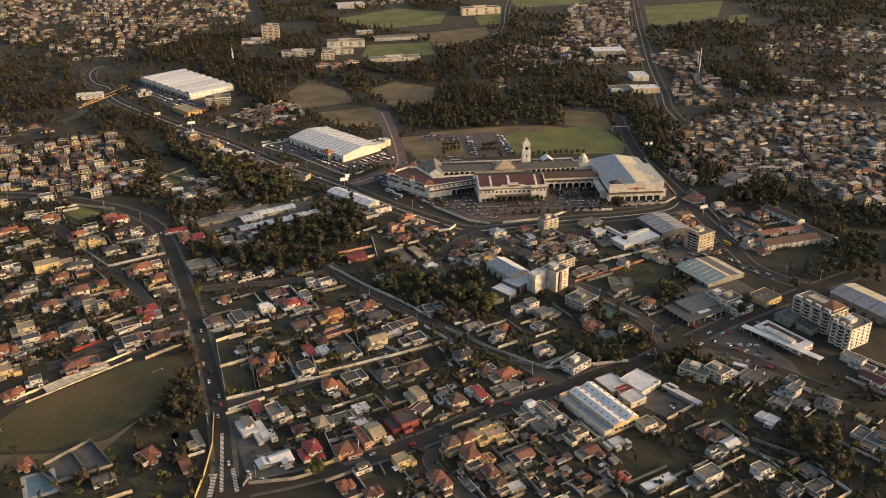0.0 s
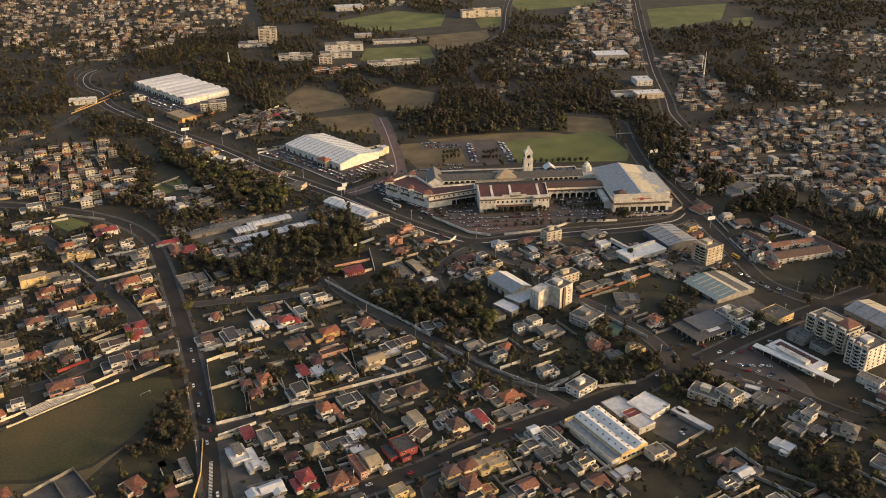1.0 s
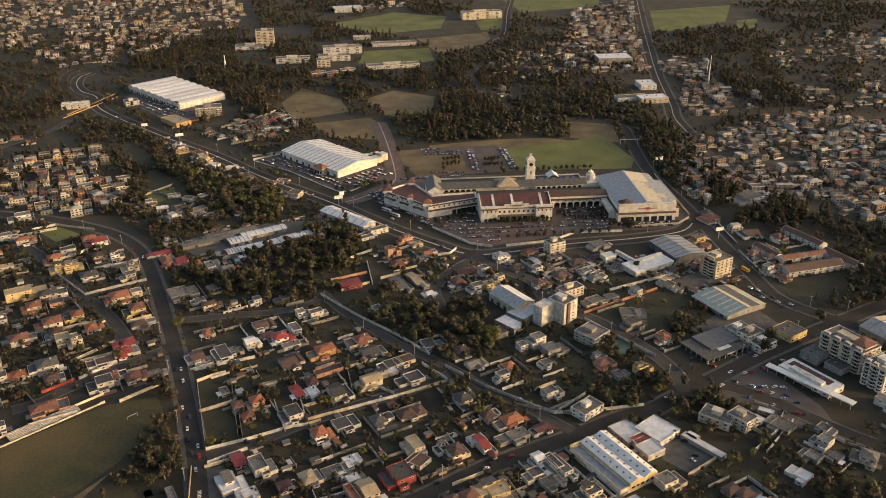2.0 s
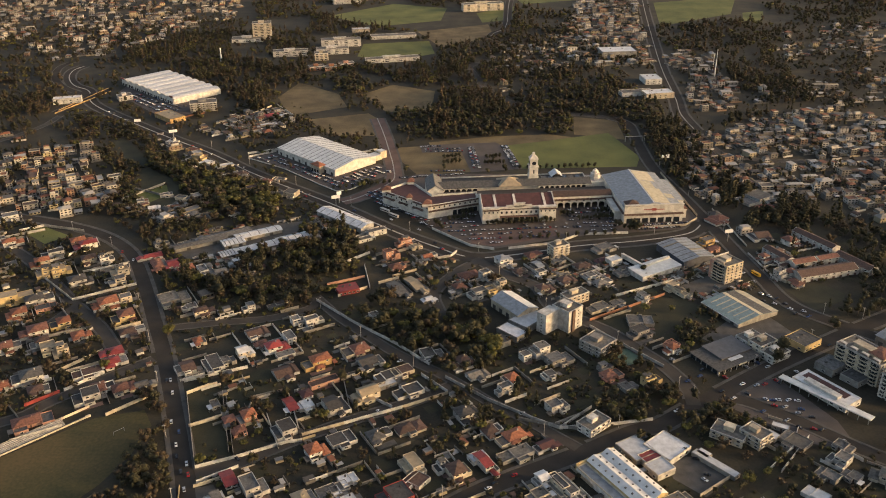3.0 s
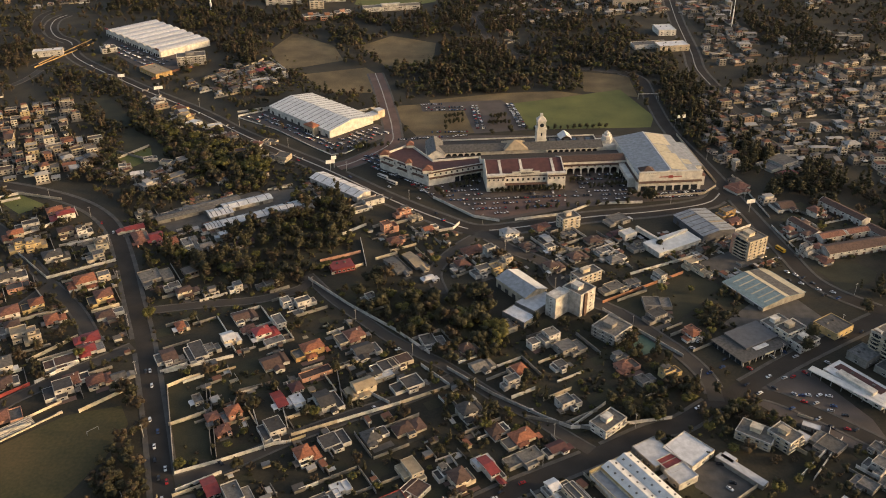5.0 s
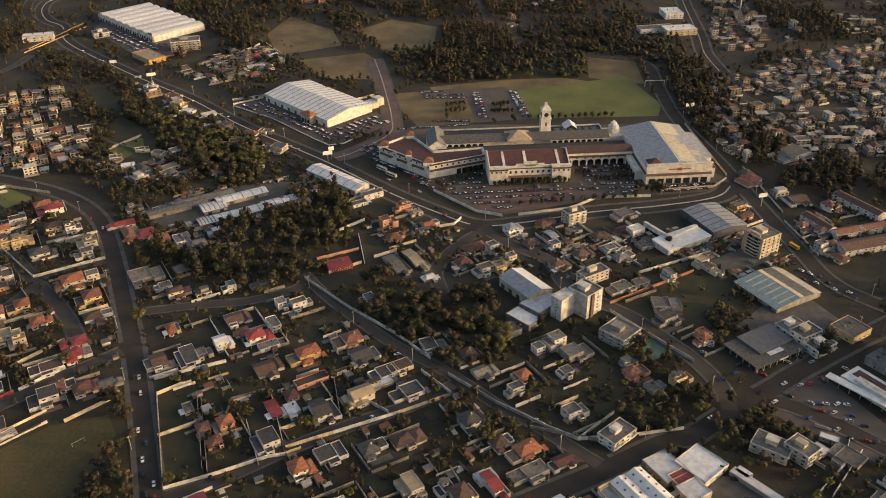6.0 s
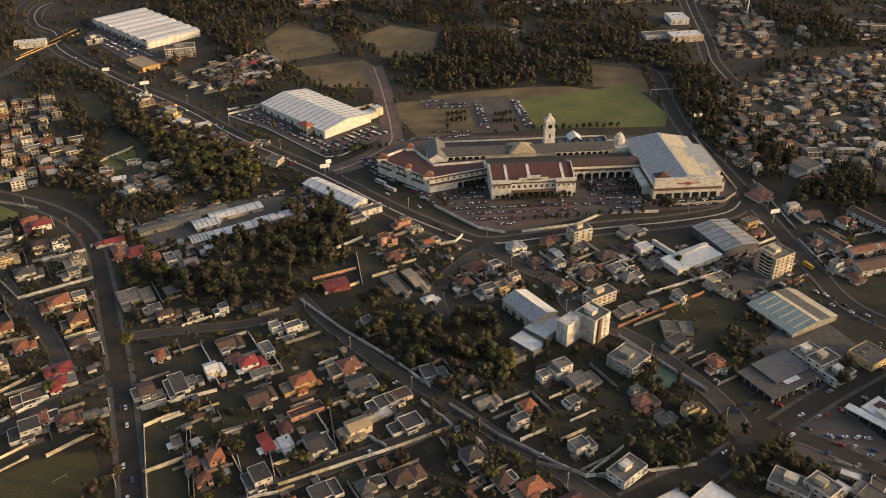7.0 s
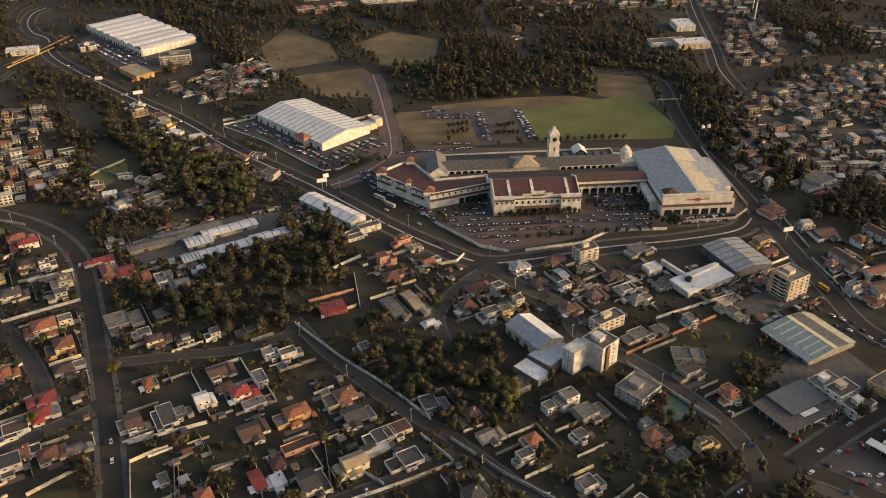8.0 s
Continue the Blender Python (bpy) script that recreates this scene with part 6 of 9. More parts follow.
house(325.2, 815.0, 15.5, 13.1, 2, 30, "hip", "terracotta", "white")
house(271.3, 866.1, 21.4, 18.0, 1, 30, "hip", "terracotta", "white")
house(-210.2, 774.5, 8.8, 7.9, 1, 30, "hip", "grey", "pink")
house(-196.4, 762.4, 14, 10.5, 1, 30, "gable", "grey", "grey")
house(-185.5, 778.1, 10.5, 8.2, 2, 30, "flat", "white", "white")
house(-168.1, 766.9, 23.4, 8.2, 1, 30, "gable", "maroon", "grey")
house(-157.6, 698.1, 10.5, 8.2, 2, 30, "flat", "grey", "white")
house(-135.1, 704.6, 17.5, 9.4, 1, 30, "flat", "grey", "grey")
house(-114.2, 677.3, 10.5, 9.4, 2, 30, "flat", "grey", "white")
house(-264.2, 822.9, 13.8, 9.5, 1, 30, "flat", "grey", "grey")
house(-239.8, 822.5, 16.4, 8.2, 1, 30, "flat", "grey", "grey")
house(-101.5, 677.2, 14.9, 8.8, 2, 30, "flat", "grey", "white")
house(-55.4, 680.5, 10.5, 9.4, 2, 30, "flat", "grey", "white")
house(-46.2, 791.4, 12.9, 10.5, 3, 30, "flat", "terracotta", "pink")
house(-36.6, 818.1, 15.2, 8.2, 2, 30, "flat", "orange", "pink")
house(-24.9, 811.2, 10.5, 8.2, 1, 30, "flat", "tan", "cream")
house(-11.2, 790.7, 14, 9.4, 1, 30, "gable", "orange", "white")
house(-39.5, 770.8, 14, 10.5, 1, 30, "hip", "terracotta", "pink")
house(-22.1, 736.2, 10.5, 30.4, 1, 30, "gable", "tan", "grey")
house(-36.3, 729.2, 11.7, 28.1, 1, 30, "gable", "grey", "grey")
house(-63.3, 842.6, 18.7, 7, 2, 30, "flat", "grey", "white")
house(-73.7, 828.7, 14, 7, 1, 30, "flat", "grey", "white")
house(-12.6, 709.6, 9.4, 8.2, 1, 30, "gable", "white", "grey")
house(23.1, 754.2, 17.5, 10.5, 1, 30, "hip", "terracotta", "pink")
house(12.0, 731.2, 14, 10.5, 1, 30, "hip", "terracotta", "grey")
house(28.7, 719.3, 16.4, 10.5, 2, 30, "flat", "grey", "white")
house(40.9, 722.6, 9.4, 9.4, 2, 30, "flat", "concrete", "yellow")
house(38.2, 749.1, 11.7, 9.4, 3, 30, "flat", "grey", "white")
house(48.5, 730.5, 10.5, 8.2, 3, 30, "flat", "concrete", "cream")
house(55.2, 780.4, 14, 11.7, 2, 30, "hip", "blue", "white")
house(82.8, 792.3, 15.2, 10.5, 1, 30, "hip", "terracotta", "grey")
house(83.8, 768.9, 9.4, 16.4, 1, 30, "gable", "blue", "grey")
house(86.9, 755.1, 11.7, 8.2, 2, 30, "flat", "grey", "white")
house(85.9, 725.5, 14, 11.7, 2, 30, "hip", "brown", "cream")
house(106.3, 742.6, 14, 11.7, 1, 30, "hip", "brown", "grey")
house(67.9, 760.3, 11.7, 9.4, 1, 30, "hip", "brown", "grey")
house(103.2, 779.6, 11.7, 9.4, 1, 30, "flat", "grey", "grey")
house(146.9, 805.1, 21.1, 14, 1, 30, "flat", "grey", "grey")
house(142.4, 779.0, 14, 8.2, 1, 30, "gable", "maroon", "grey")
house(157.3, 757.0, 16.4, 10.5, 1, 30, "flat", "grey", "grey")
house(136.8, 738.4, 16.4, 10.5, 1, 30, "hip", "grey", "white")
house(123.2, 769.2, 14, 10.5, 1, 30, "hip", "brown", "grey")
house(127.2, 749.8, 11.7, 10.5, 1, 30, "flat", "grey", "white")
house(192.3, 727.5, 11.7, 9.4, 2, 30, "flat", "tan", "cream")
house(200.1, 718.6, 9.4, 16.4, 1, 30, "flat", "tan", "cream")
house(244.8, 814.5, 17.5, 10.5, 2, 30, "flat", "grey", "ochre")
house(248.6, 801.3, 14, 9.4, 1, 30, "gable", "maroon", "pink")
house(326.2, 895.2, 21.1, 10.5, 1, 30, "hip", "red", "grey")
house(324.5, 917.3, 35.1, 25.7, 2, 30, "flat", "grey", "white")
house(301.6, 792.0, 10.5, 11.7, 2, -62, "hip", "brown", "white")
house(300.1, 770.4, 10.5, 11.7, 2, -62, "hip", "brown", "white")
house(298.0, 751.9, 10.5, 11.7, 2, -62, "hip", "terracotta", "white")
house(297.9, 736.0, 16.4, 9.4, 1, -62, "hip", "terracotta", "cream")
house(289.6, 746.2, 9.4, 9.4, 3, -62, "flat", "grey", "white")
house(287.3, 778.7, 10.5, 9.4, 2, -62, "hip", "terracotta", "white")
house(149.4, 654.7, 16.4, 12.9, 2, 30, "flat", "dark", "block")
house(168.7, 630.2, 10.5, 8.2, 2, 30, "hip", "orange", "white")
house(128.6, 585.2, 11.7, 10.5, 1, 30, "flat", "grey", "grey")
house(116.2, 609.1, 10.5, 7, 1, 30, "flat", "grey", "grey")
house(-295.1, 525.3, 11.5, 9.5, 2, 30, "flat", "grey", "white")
house(-305.3, 512.7, 15.2, 10.5, 1, 44, "hip", "orange", "white")
house(-311.5, 590.3, 13.8, 10.9, 1, 30, "hip", "orange", "cream")
house(-323.9, 583.6, 17.9, 12.2, 2, 30, "flat", "grey", "white")
house(29.6, 457.6, 18.7, 11.7, 2, 22, "flat", "tan", "yellow")
house(3.5, 447.6, 12.9, 12.9, 2, -60, "hip", "brown", "yellow")
house(14.1, 453.1, 12.9, 12.9, 2, -60, "hip", "terracotta", "cream")
house(-6.2, 417.4, 12.9, 10.5, 2, -60, "hip", "terracotta", "cream")
house(-0.0, 409.2, 9.7, 7.9, 2, -60, "hip", "terracotta", "white")
house(15.7, 435.1, 16.4, 12.9, 2, -60, "hip", "terracotta", "cream")
house(27.5, 418.9, 15.2, 10.5, 2, -60, "hip", "terracotta", "cream")
house(32.4, 408.7, 10.5, 8.8, 2, -60, "hip", "brown", "cream")
house(26.4, 436.9, 8.2, 8.2, 1, 30, "flat", "orange", "yellow")
house(42.0, 410.4, 10.5, 7, 1, 30, "flat", "white", "grey")
house(36.6, 426.0, 10.5, 10.5, 1, 30, "gable", "grey", "grey")
house(-60.0, 413.0, 9.4, 9.4, 1, 30, "hip", "orange", "cream")
house(-43.2, 406.7, 10.5, 8.2, 1, 30, "hip", "terracotta", "white")
house(85.3, 457.8, 15.2, 11.7, 2, 30, "flat", "grey", "cream")
house(109.0, 450.2, 14, 9.4, 1, 30, "flat", "white", "grey")
house(136.2, 469.0, 16.4, 12.9, 2, 30, "flat", "concrete", "cream")
house(90.9, 441.5, 15.2, 11.7, 1, 30, "gable", "terracotta", "cream")
house(157.8, 415.4, 21.1, 12.9, 2, 30, "flat", "concrete", "white")
house(128.3, 412.7, 23.4, 7, 1, 30, "flat", "white", "grey")
house(107.5, 419.6, 8.2, 9.4, 1, 30, "hip", "red", "pink")
house(185.6, 449.6, 16.4, 10.5, 1, 30, "gable", "white", "grey")
house(179.2, 458.4, 14, 9.4, 1, 30, "hip", "brown", "grey")
house(170.1, 461.6, 9.7, 7.1, 1, 30, "hip", "brown", "grey")
house(172.4, 441.3, 14, 8.2, 1, 30, "flat", "concrete", "white")
house(214.9, 474.9, 14, 11.7, 1, -50, "flat", "white", "white")
house(228.8, 491.9, 12.9, 10.5, 1, -50, "flat", "grey", "grey")
house(241.5, 506.2, 11.7, 11.7, 2, -50, "flat", "grey", "white")
house(249.4, 518.2, 11.7, 9.4, 1, -50, "flat", "grey", "grey")
house(243.1, 491.7, 10.5, 9.4, 1, -50, "flat", "grey", "grey")
house(261.1, 489.1, 15.2, 11.7, 2, -35, "hip", "concrete", "cream")
house(305.0, 541.3, 25.7, 10.5, 2, -50, "flat", "grey", "white")
house(310.4, 517.8, 28.1, 11.7, 1, -50, "gable", "maroon", "white")
house(278.8, 474.4, 8.2, 7, 1, -50, "flat", "tan", "yellow")
house(220.8, 524.5, 17.5, 15.2, 1, -50, "flat", "concrete", "grey")
house(217.4, 539.3, 10.5, 5.2, 1, -30, "flat", "white", "grey")
house(208.9, 530.5, 8.2, 7, 1, -50, "flat", "white", "grey")
house(195.1, 422.6, 12.9, 10.5, 2, 30, "flat", "concrete", "white")
house(206.2, 405.0, 16.4, 9.4, 1, 30, "flat", "grey", "grey")
house(223.4, 407.7, 16.4, 10.5, 1, 30, "flat", "grey", "grey")
house(222.5, 423.1, 10.5, 10.5, 1, 30, "gable", "grey", "grey")
house(275.0, 451.0, 25.7, 18.7, 1, -50, "flat", "grey", "white")
house(-428.5, 795.5, 26.2, 13.6, 2, 30, "hip", "orange", "cream")
house(-403.6, 824.8, 17.9, 12.2, 2, 30, "hip", "orange", "white")
house(-425.7, 835.8, 16.5, 10.9, 2, 30, "flat", "grey", "white")
house(-356.5, 715.3, 33.2, 13.6, 3, 30, "flat", "tan", "yellow")
house(-393.1, 710.4, 15.2, 12.2, 3, 30, "flat", "grey", "white")
house(-333.2, 714.6, 22.1, 15.0, 2, 30, "hip", "dark", "white")
house(-341.6, 689.9, 15.2, 13.6, 2, 30, "hip", "orange", "cream")
house(-361.4, 665.8, 19.4, 15.0, 2, 30, "flat", "grey", "white")
house(-332.9, 817.2, 20.6, 12.2, 2, 30, "hip", "red", "white")
house(-348.5, 762.8, 15.2, 12.2, 2, 30, "flat", "tan", "yellow")
house(-326.6, 639.9, 19.4, 13.6, 2, 30, "hip", "terracotta", "white")
house(-335.9, 601.1, 17.9, 13.6, 2, 30, "flat", "tan", "cream")
house(-295.0, 600.3, 20.6, 15.0, 2, 30, "hip", "grey", "white")
house(-320.4, 541.4, 16.5, 13.6, 2, 30, "flat", "tan", "yellow")
house(-254.6, 606.7, 20.6, 13.6, 1, 30, "flat", "brown", "white")
house(-239.6, 622.0, 16.5, 12.2, 1, 30, "hip", "red", "white")
house(-369.3, 650.7, 19.4, 13.6, 2, 30, "hip", "brown", "white")
house(-284.4, 634.2, 11.4, 10.2, 2, 30, "flat", "tan", "cream")
house(-393.2, 765.2, 22.1, 10.9, 2, 30, "flat", "tan", "cream")
house(-408.7, 756.1, 17.9, 10.9, 1, 30, "flat", "grey", "white")
house(-396.0, 698.9, 12.4, 9.2, 2, 30, "hip", "brown", "white")
house(-283.0, 762.5, 15.2, 12.2, 2, 30, "flat", "tan", "cream")
house(-238.2, 590.6, 15.2, 10.9, 1, 30, "hip", "terracotta", "white")
house(-334.9, 569.0, 16.5, 13.6, 2, 30, "hip", "orange", "white")
house(-281.5, 587.2, 13.8, 10.9, 1, 30, "hip", "brown", "white")
house(-436.4, 883.3, 22.1, 13.6, 2, 30, "flat", "grey", "white")
house(-469.6, 867.9, 19.4, 12.2, 2, 30, "flat", "grey", "cream")
house(-229.5, 1224.0, 18.7, 11.7, 1, 35, "hip", "red", "white")
house(-246.4, 1209.6, 16.4, 10.5, 1, 35, "flat", "grey", "white")
house(-253.0, 1153.9, 11.7, 9.4, 1, 35, "hip", "brown", "white")
house(-228.2, 1182.9, 18.7, 8.2, 1, 20, "flat", "white", "cream")
house(-212.8, 1223.5, 11.7, 8.2, 1, 35, "gable", "white", "white")
house(-300.5, 1085.6, 17.5, 10.5, 1, -25, "gable", "terracotta", "ochre")
house(-286.7, 1055.6, 16.4, 10.5, 2, -25, "flat", "tan", "yellow")
house(-272.9, 1041.0, 14, 11.7, 1, -25, "flat", "white", "white")
house(-250.6, 1031.4, 18.7, 7, 1, 25, "flat", "white", "white")
house(-334.2, 1117.0, 14, 9.4, 1, -25, "flat", "white", "white")
house(-164.3, 942.1, 21.1, 15.2, 2, -20, "flat", "grey", "cream")
house(-207.4, 953.9, 17.5, 10.5, 2, 20, "flat", "brown", "ochre")
house(-195.0, 980.1, 14, 9.4, 1, -20, "hip", "terracotta", "white")
house(-240.7, 992.7, 12.9, 9.4, 1, -20, "hip", "terracotta", "white")
house(-224.5, 1004.3, 11.7, 9.4, 1, -20, "hip", "brown", "cream")
house(-295.4, 907.1, 11.7, 9.4, 1, 20, "gable", "white", "white")
house(-272.6, 933.0, 16.4, 9.4, 1, -15, "flat", "grey", "cream")
house(-292.9, 942.5, 12.9, 8.2, 1, 25, "flat", "grey", "white")
house(-250.3, 889.5, 12.9, 10.5, 1, -30, "hip", "grey", "cream")
house(-241.4, 878.4, 10.5, 8.2, 1, -30, "hip", "brown", "grey")
house(-312.8, 924.9, 11.7, 10.5, 1, 20, "flat", "grey", "white")
house(-209.8, 891.4, 8.2, 11.7, 1, 40, "flat", "grey", "grey")
house(-180.4, 984.8, 14, 9.4, 1, -20, "flat", "grey", "cream")

# walled plots that stand empty
for flat in ([-182.7, 585.6, -160.3, 596.8, -147.9, 558.2, -168.1, 549.3], [-166.2, 544.8, -146.3, 554.5, -134.0, 519.2, -155.3, 513.1], [-120.8, 559.3, -105.7, 566.2, -101.8, 554.5, -109.6, 547.8, -110.2, 531.4]):
    take_poly([(flat[i], flat[i + 1]) for i in range(0, len(flat), 2)])

# ---- the rest of the town, joined ----
def suburb(name, polys, pitch, seed, label, rot=30.0, keep=0.8, floors=(1, 1, 2, 2, 3), size=(6.5, 12), jitter=0.25, skin=None):
    """Rows of plots over polygons; each plot a house with windows, roof and sometimes an upper room."""
    rng = random.Random(seed)
    walls, roofs, panes = Solid(), Solid(), Solid()
    c, s = math.cos(radians(rot)), math.sin(radians(rot))
    for flat in polys:
        poly = [(flat[i], flat[i + 1]) for i in range(0, len(flat), 2)]
        us = [x * c + y * s for x, y in poly]
        vs = [-x * s + y * c for x, y in poly]
        v = min(vs)
        while v < max(vs):
            u = min(us) + rng.random() * pitch
            while u < max(us):
                x, y = u * c - v * s, u * s + v * c
                u += pitch * rng.uniform(0.8, 1.25)
                if rng.random() > keep + 0.75 * noise.noise(Vector((x * 0.011, y * 0.011, seed))) + 0.3 * noise.noise(Vector((x * 0.04, y * 0.04, seed))) or not inside(x, y, poly) or not free(x, y, size[0] * 0.5):
                    continue
                x, y = x + rng.uniform(-1, 1) * pitch * jitter * 0.4, y + rng.uniform(-1, 1) * pitch * jitter * 1.8
                turn = radians(rot + 22 * noise.noise(Vector((x * 0.006, y * 0.006, seed + 3))) + rng.choice((0, 0, 90)) + rng.uniform(-9, 9))
                w, d, n = rng.uniform(*size), rng.uniform(*size), rng.choice(floors)
                form = rng.random()
                if form < 0.22:
                    w *= rng.uniform(1.3, 1.8)
                elif form < 0.36:
                    w, d, n = w * 0.62, d * 0.62, max(1, n - 1)
                h = 2.6 * n + rng.uniform(-0.2, 0.3)
                a, b = math.cos(turn), math.sin(turn)

                def put(sol, kind, *args):
                    t = Solid()
                    kind(t, *args)
                    sol.add([(x + p * a - q * b, y + p * b + q * a, r) for p, q, r in t.v], t.f)
                put(walls, Solid.box, -w / 2, -d / 2, -0.3, w / 2, d / 2, h)
                style = rng.random()
                if style < 0.34:
                    put(roofs, Solid.hip, w, d, h, min(w, d) * 0.22)
                elif style < 0.55:
                    put(walls, Solid.box, -w / 2, -d / 2, h, w / 2, -d / 2 + 0.3, h + 0.8)
                    put(roofs, Solid.add, [(-w / 2 - 0.3, -d / 2 + 0.35, h + 0.05), (w / 2 + 0.3, -d / 2 + 0.35, h + 0.05), (w / 2 + 0.3, d / 2 + 0.3, h + 0.9), (-w / 2 - 0.3, d / 2 + 0.3, h + 0.9), (-w / 2 - 0.3, d / 2 + 0.3, h), (w / 2 + 0.3, d / 2 + 0.3, h)], [(0, 1, 2, 3), (3, 2, 5, 4), (0, 3, 4), (1, 5, 2)])
                else:
                    put(roofs, Solid.box, -w / 2 + 0.3, -d / 2 + 0.3, h, w / 2 - 0.3, d / 2 - 0.3, h + 0.1)
                    put(walls, Solid.box, -w / 2, -d / 2, h, w / 2, -d / 2 + 0.28, h + 0.8)
                    put(walls, Solid.box, -w / 2, d / 2 - 0.28, h, w / 2, d / 2, h + 0.8)
                    put(walls, Solid.box, w / 2 - 0.28, -d / 2 + 0.28, h, w / 2, d / 2 - 0.28, h + 0.8)
                    put(walls, Solid.box, -w / 2, -d / 2 + 0.28, h, -w / 2 + 0.28, d / 2 - 0.28, h + 0.8)
                    if rng.random() < 0.5:
                        e, g = rng.uniform(0.2, 0.4) * w, rng.uniform(0.2, 0.4) * d
                        o = rng.uniform(-0.15, 0.15) * w
                        put(walls, Solid.box, o - e, -g, h + 0.1, o + e, g, h + 2.6)
                        put(roofs, Solid.box, o - e - 0.3, -g - 0.3, h + 2.6, o + e + 0.3, g + 0.3, h + 2.8)
                for k in range(n):
                    z = 2.6 * k + 0.85
                    m = 2 if w < 10 else 3
                    for i in range(m):
                        q = (i + 0.5) / m * w - w / 2
                        put(panes, Solid.box, q - 1.0, -d / 2 - 0.05, z, q + 1.0, -d / 2 + 0.02, z + 1.3)
                    for sg in (-1, 1):
                        for q in (-d * 0.22, d * 0.22):
                            put(panes, Solid.box, min(sg * w / 2, sg * (w / 2 + 0.05)), q - 0.7, z, max(sg * w / 2, sg * (w / 2 + 0.05)), q + 0.7, z + 1.3)
                if rng.random() < 0.35:
                    e = rng.uniform(3, 5)
                    put(walls, Solid.box, -w / 2, d / 2 + 0.01, -0.2, -w / 2 + e, d / 2 + rng.uniform(3, 5), 2.6)
                    put(roofs, Solid.box, -w / 2 - 0.2, d / 2 + 0.02, 2.6, -w / 2 + e + 0.2, d / 2 + 4.2, 2.75)
                if rng.random() < 0.6:
                    put(walls, Solid.box, -pitch * 0.48, -d / 2 - 3.2, -0.2, pitch * 0.48, -d / 2 - 3.0, 2.2)
                    put(walls, Solid.box, pitch * 0.48, -d / 2 - 3.0, -0.2, pitch * 0.48 + 0.2, d / 2 + 3, 2.2)
                take(x, y, max(w, d) * 0.42)
            v += pitch * rng.uniform(0.95, 1.35)
    e = thing(name, 0, 0, 0, label, "houses", kind="stuff")
    for nm, sol, mat in (("walls", walls, skin or FARWALL), ("roofs", roofs, FARROOF), ("window_panes", panes, GLASS)):
        tagged(part(nm, sol, mat, e), kind="stuff")
    return e


suburb("hillside_houses", [[-1134.8, 2311.0, -504.4, 2363.5, -414.2, 1906.9, -512.0, 1769.0, -537.8, 1626.4, -646.0, 1549.3, -743.5, 1589.1, -875.6, 1743.1]], 18, 11, "dense pale houses of a distant hillside quarter", 25, 0.56)
suburb("quarter_houses", [[-595.7, 1066.1, -522.3, 1063.8, -489.1, 1090.2, -440.9, 1122.3, -359.7, 1009.4, -347.8, 923.2, -353.7, 892.4, -409.1, 899.0, -498.7, 916.8, -524.5, 917.5]], 13.5, 12, "dense quarter of cream and terracotta houses", 22, 0.85, (1, 2, 2, 3, 3), (6, 10.5), skin=SUNWALL)
suburb("quarter_houses", [[314.8, 1177.3, 349.7, 1131.2, 445.6, 1214.9, 536.9, 1241.2, 616.5, 1166.8, 639.8, 1101.5, 536.9, 898.6, 487.4, 900.0, 413.0, 902.1, 351.3, 925.0, 322.8, 959.4, 286.6, 960.4, 281.3, 1021.4]], 14, 13, "dense quarter of flat-roofed grey and ochre houses", 12, 0.9, (1, 1, 1, 2, 2, 3), (5.5, 11))
suburb("avenue_houses", [[301.7, 2061.3, 465.0, 2212.2, 389.0, 1735.8, 347.2, 1477.1, 268.4, 1468.2, 215.4, 1503.5, 235.7, 1743.3], [380.5, 1561.7, 469.5, 1571.4, 436.0, 1414.3, 438.0, 1341.8, 407.6, 1252.0, 349.0, 1218.4, 354.6, 1345.0]], 17, 14, "houses crowding along a far avenue", 10, 0.8)
suburb("hazy_houses", [[451.2, 1341.3, 606.0, 1446.0, 762.1, 1479.9, 810.2, 1437.4, 692.9, 1206.0, 521.2, 1266.3, 430.5, 1245.1], [622.3, 1724.2, 922.2, 1824.3, 896.9, 1608.3, 781.5, 1521.6, 554.1, 1488.9], [-198.2, 2253.2, 30.4, 2329.2, 27.5, 2115.6, -185.0, 2089.4]], 25, 15, "scattered pale houses among trees far off", 15, 0.6)
suburb("roadside_houses", [[-350.3, 1214.5, -282.5, 1241.0, -212.0, 1268.6, -189.5, 1167.7, -236.8, 1125.5, -294.4, 1145.1], [-344.1, 1129.1, -303.4, 1117.8, -210.0, 1015.2, -209.7, 974.9, -263.7, 1006.5, -318.1, 1057.4], [-222.5, 937.6, -154.8, 917.8, -138.7, 891.6, -176.2, 892.7], [-607.6, 1155.6, -533.6, 1145.4, -523.0, 1100.8, -566.3, 1065.1]], 18, 16, "scattered low houses beside the boulevard", 30, 0.55, (1, 1, 2))
suburb("roadside_houses", [[279.2, 1026.7, 302.6, 1026.3, 288.7, 949.6, 286.6, 899.1, 269.3, 892.1, 268.5, 944.0]], 13, 19, "grey and ochre houses close beside the road", 20, 0.95, (1, 2, 2, 3))
suburb("wood_houses", [[-345.1, 978.9, -206.1, 919.3, -212.1, 885.3, -270.1, 847.0, -345.9, 897.3], [72.2, 1598.6, 235.7, 1743.3, 212.7, 1482.8, 111.7, 1427.6, 104.0, 1320.8, 72.5, 1391.8], [-231.3, 718.8, -158.1, 717.2, -114.9, 704.7, -153.7, 692.1, -217.5, 684.7]], 22, 17, "scattered houses half hidden among trees", 30, 0.65, (1, 1, 2))
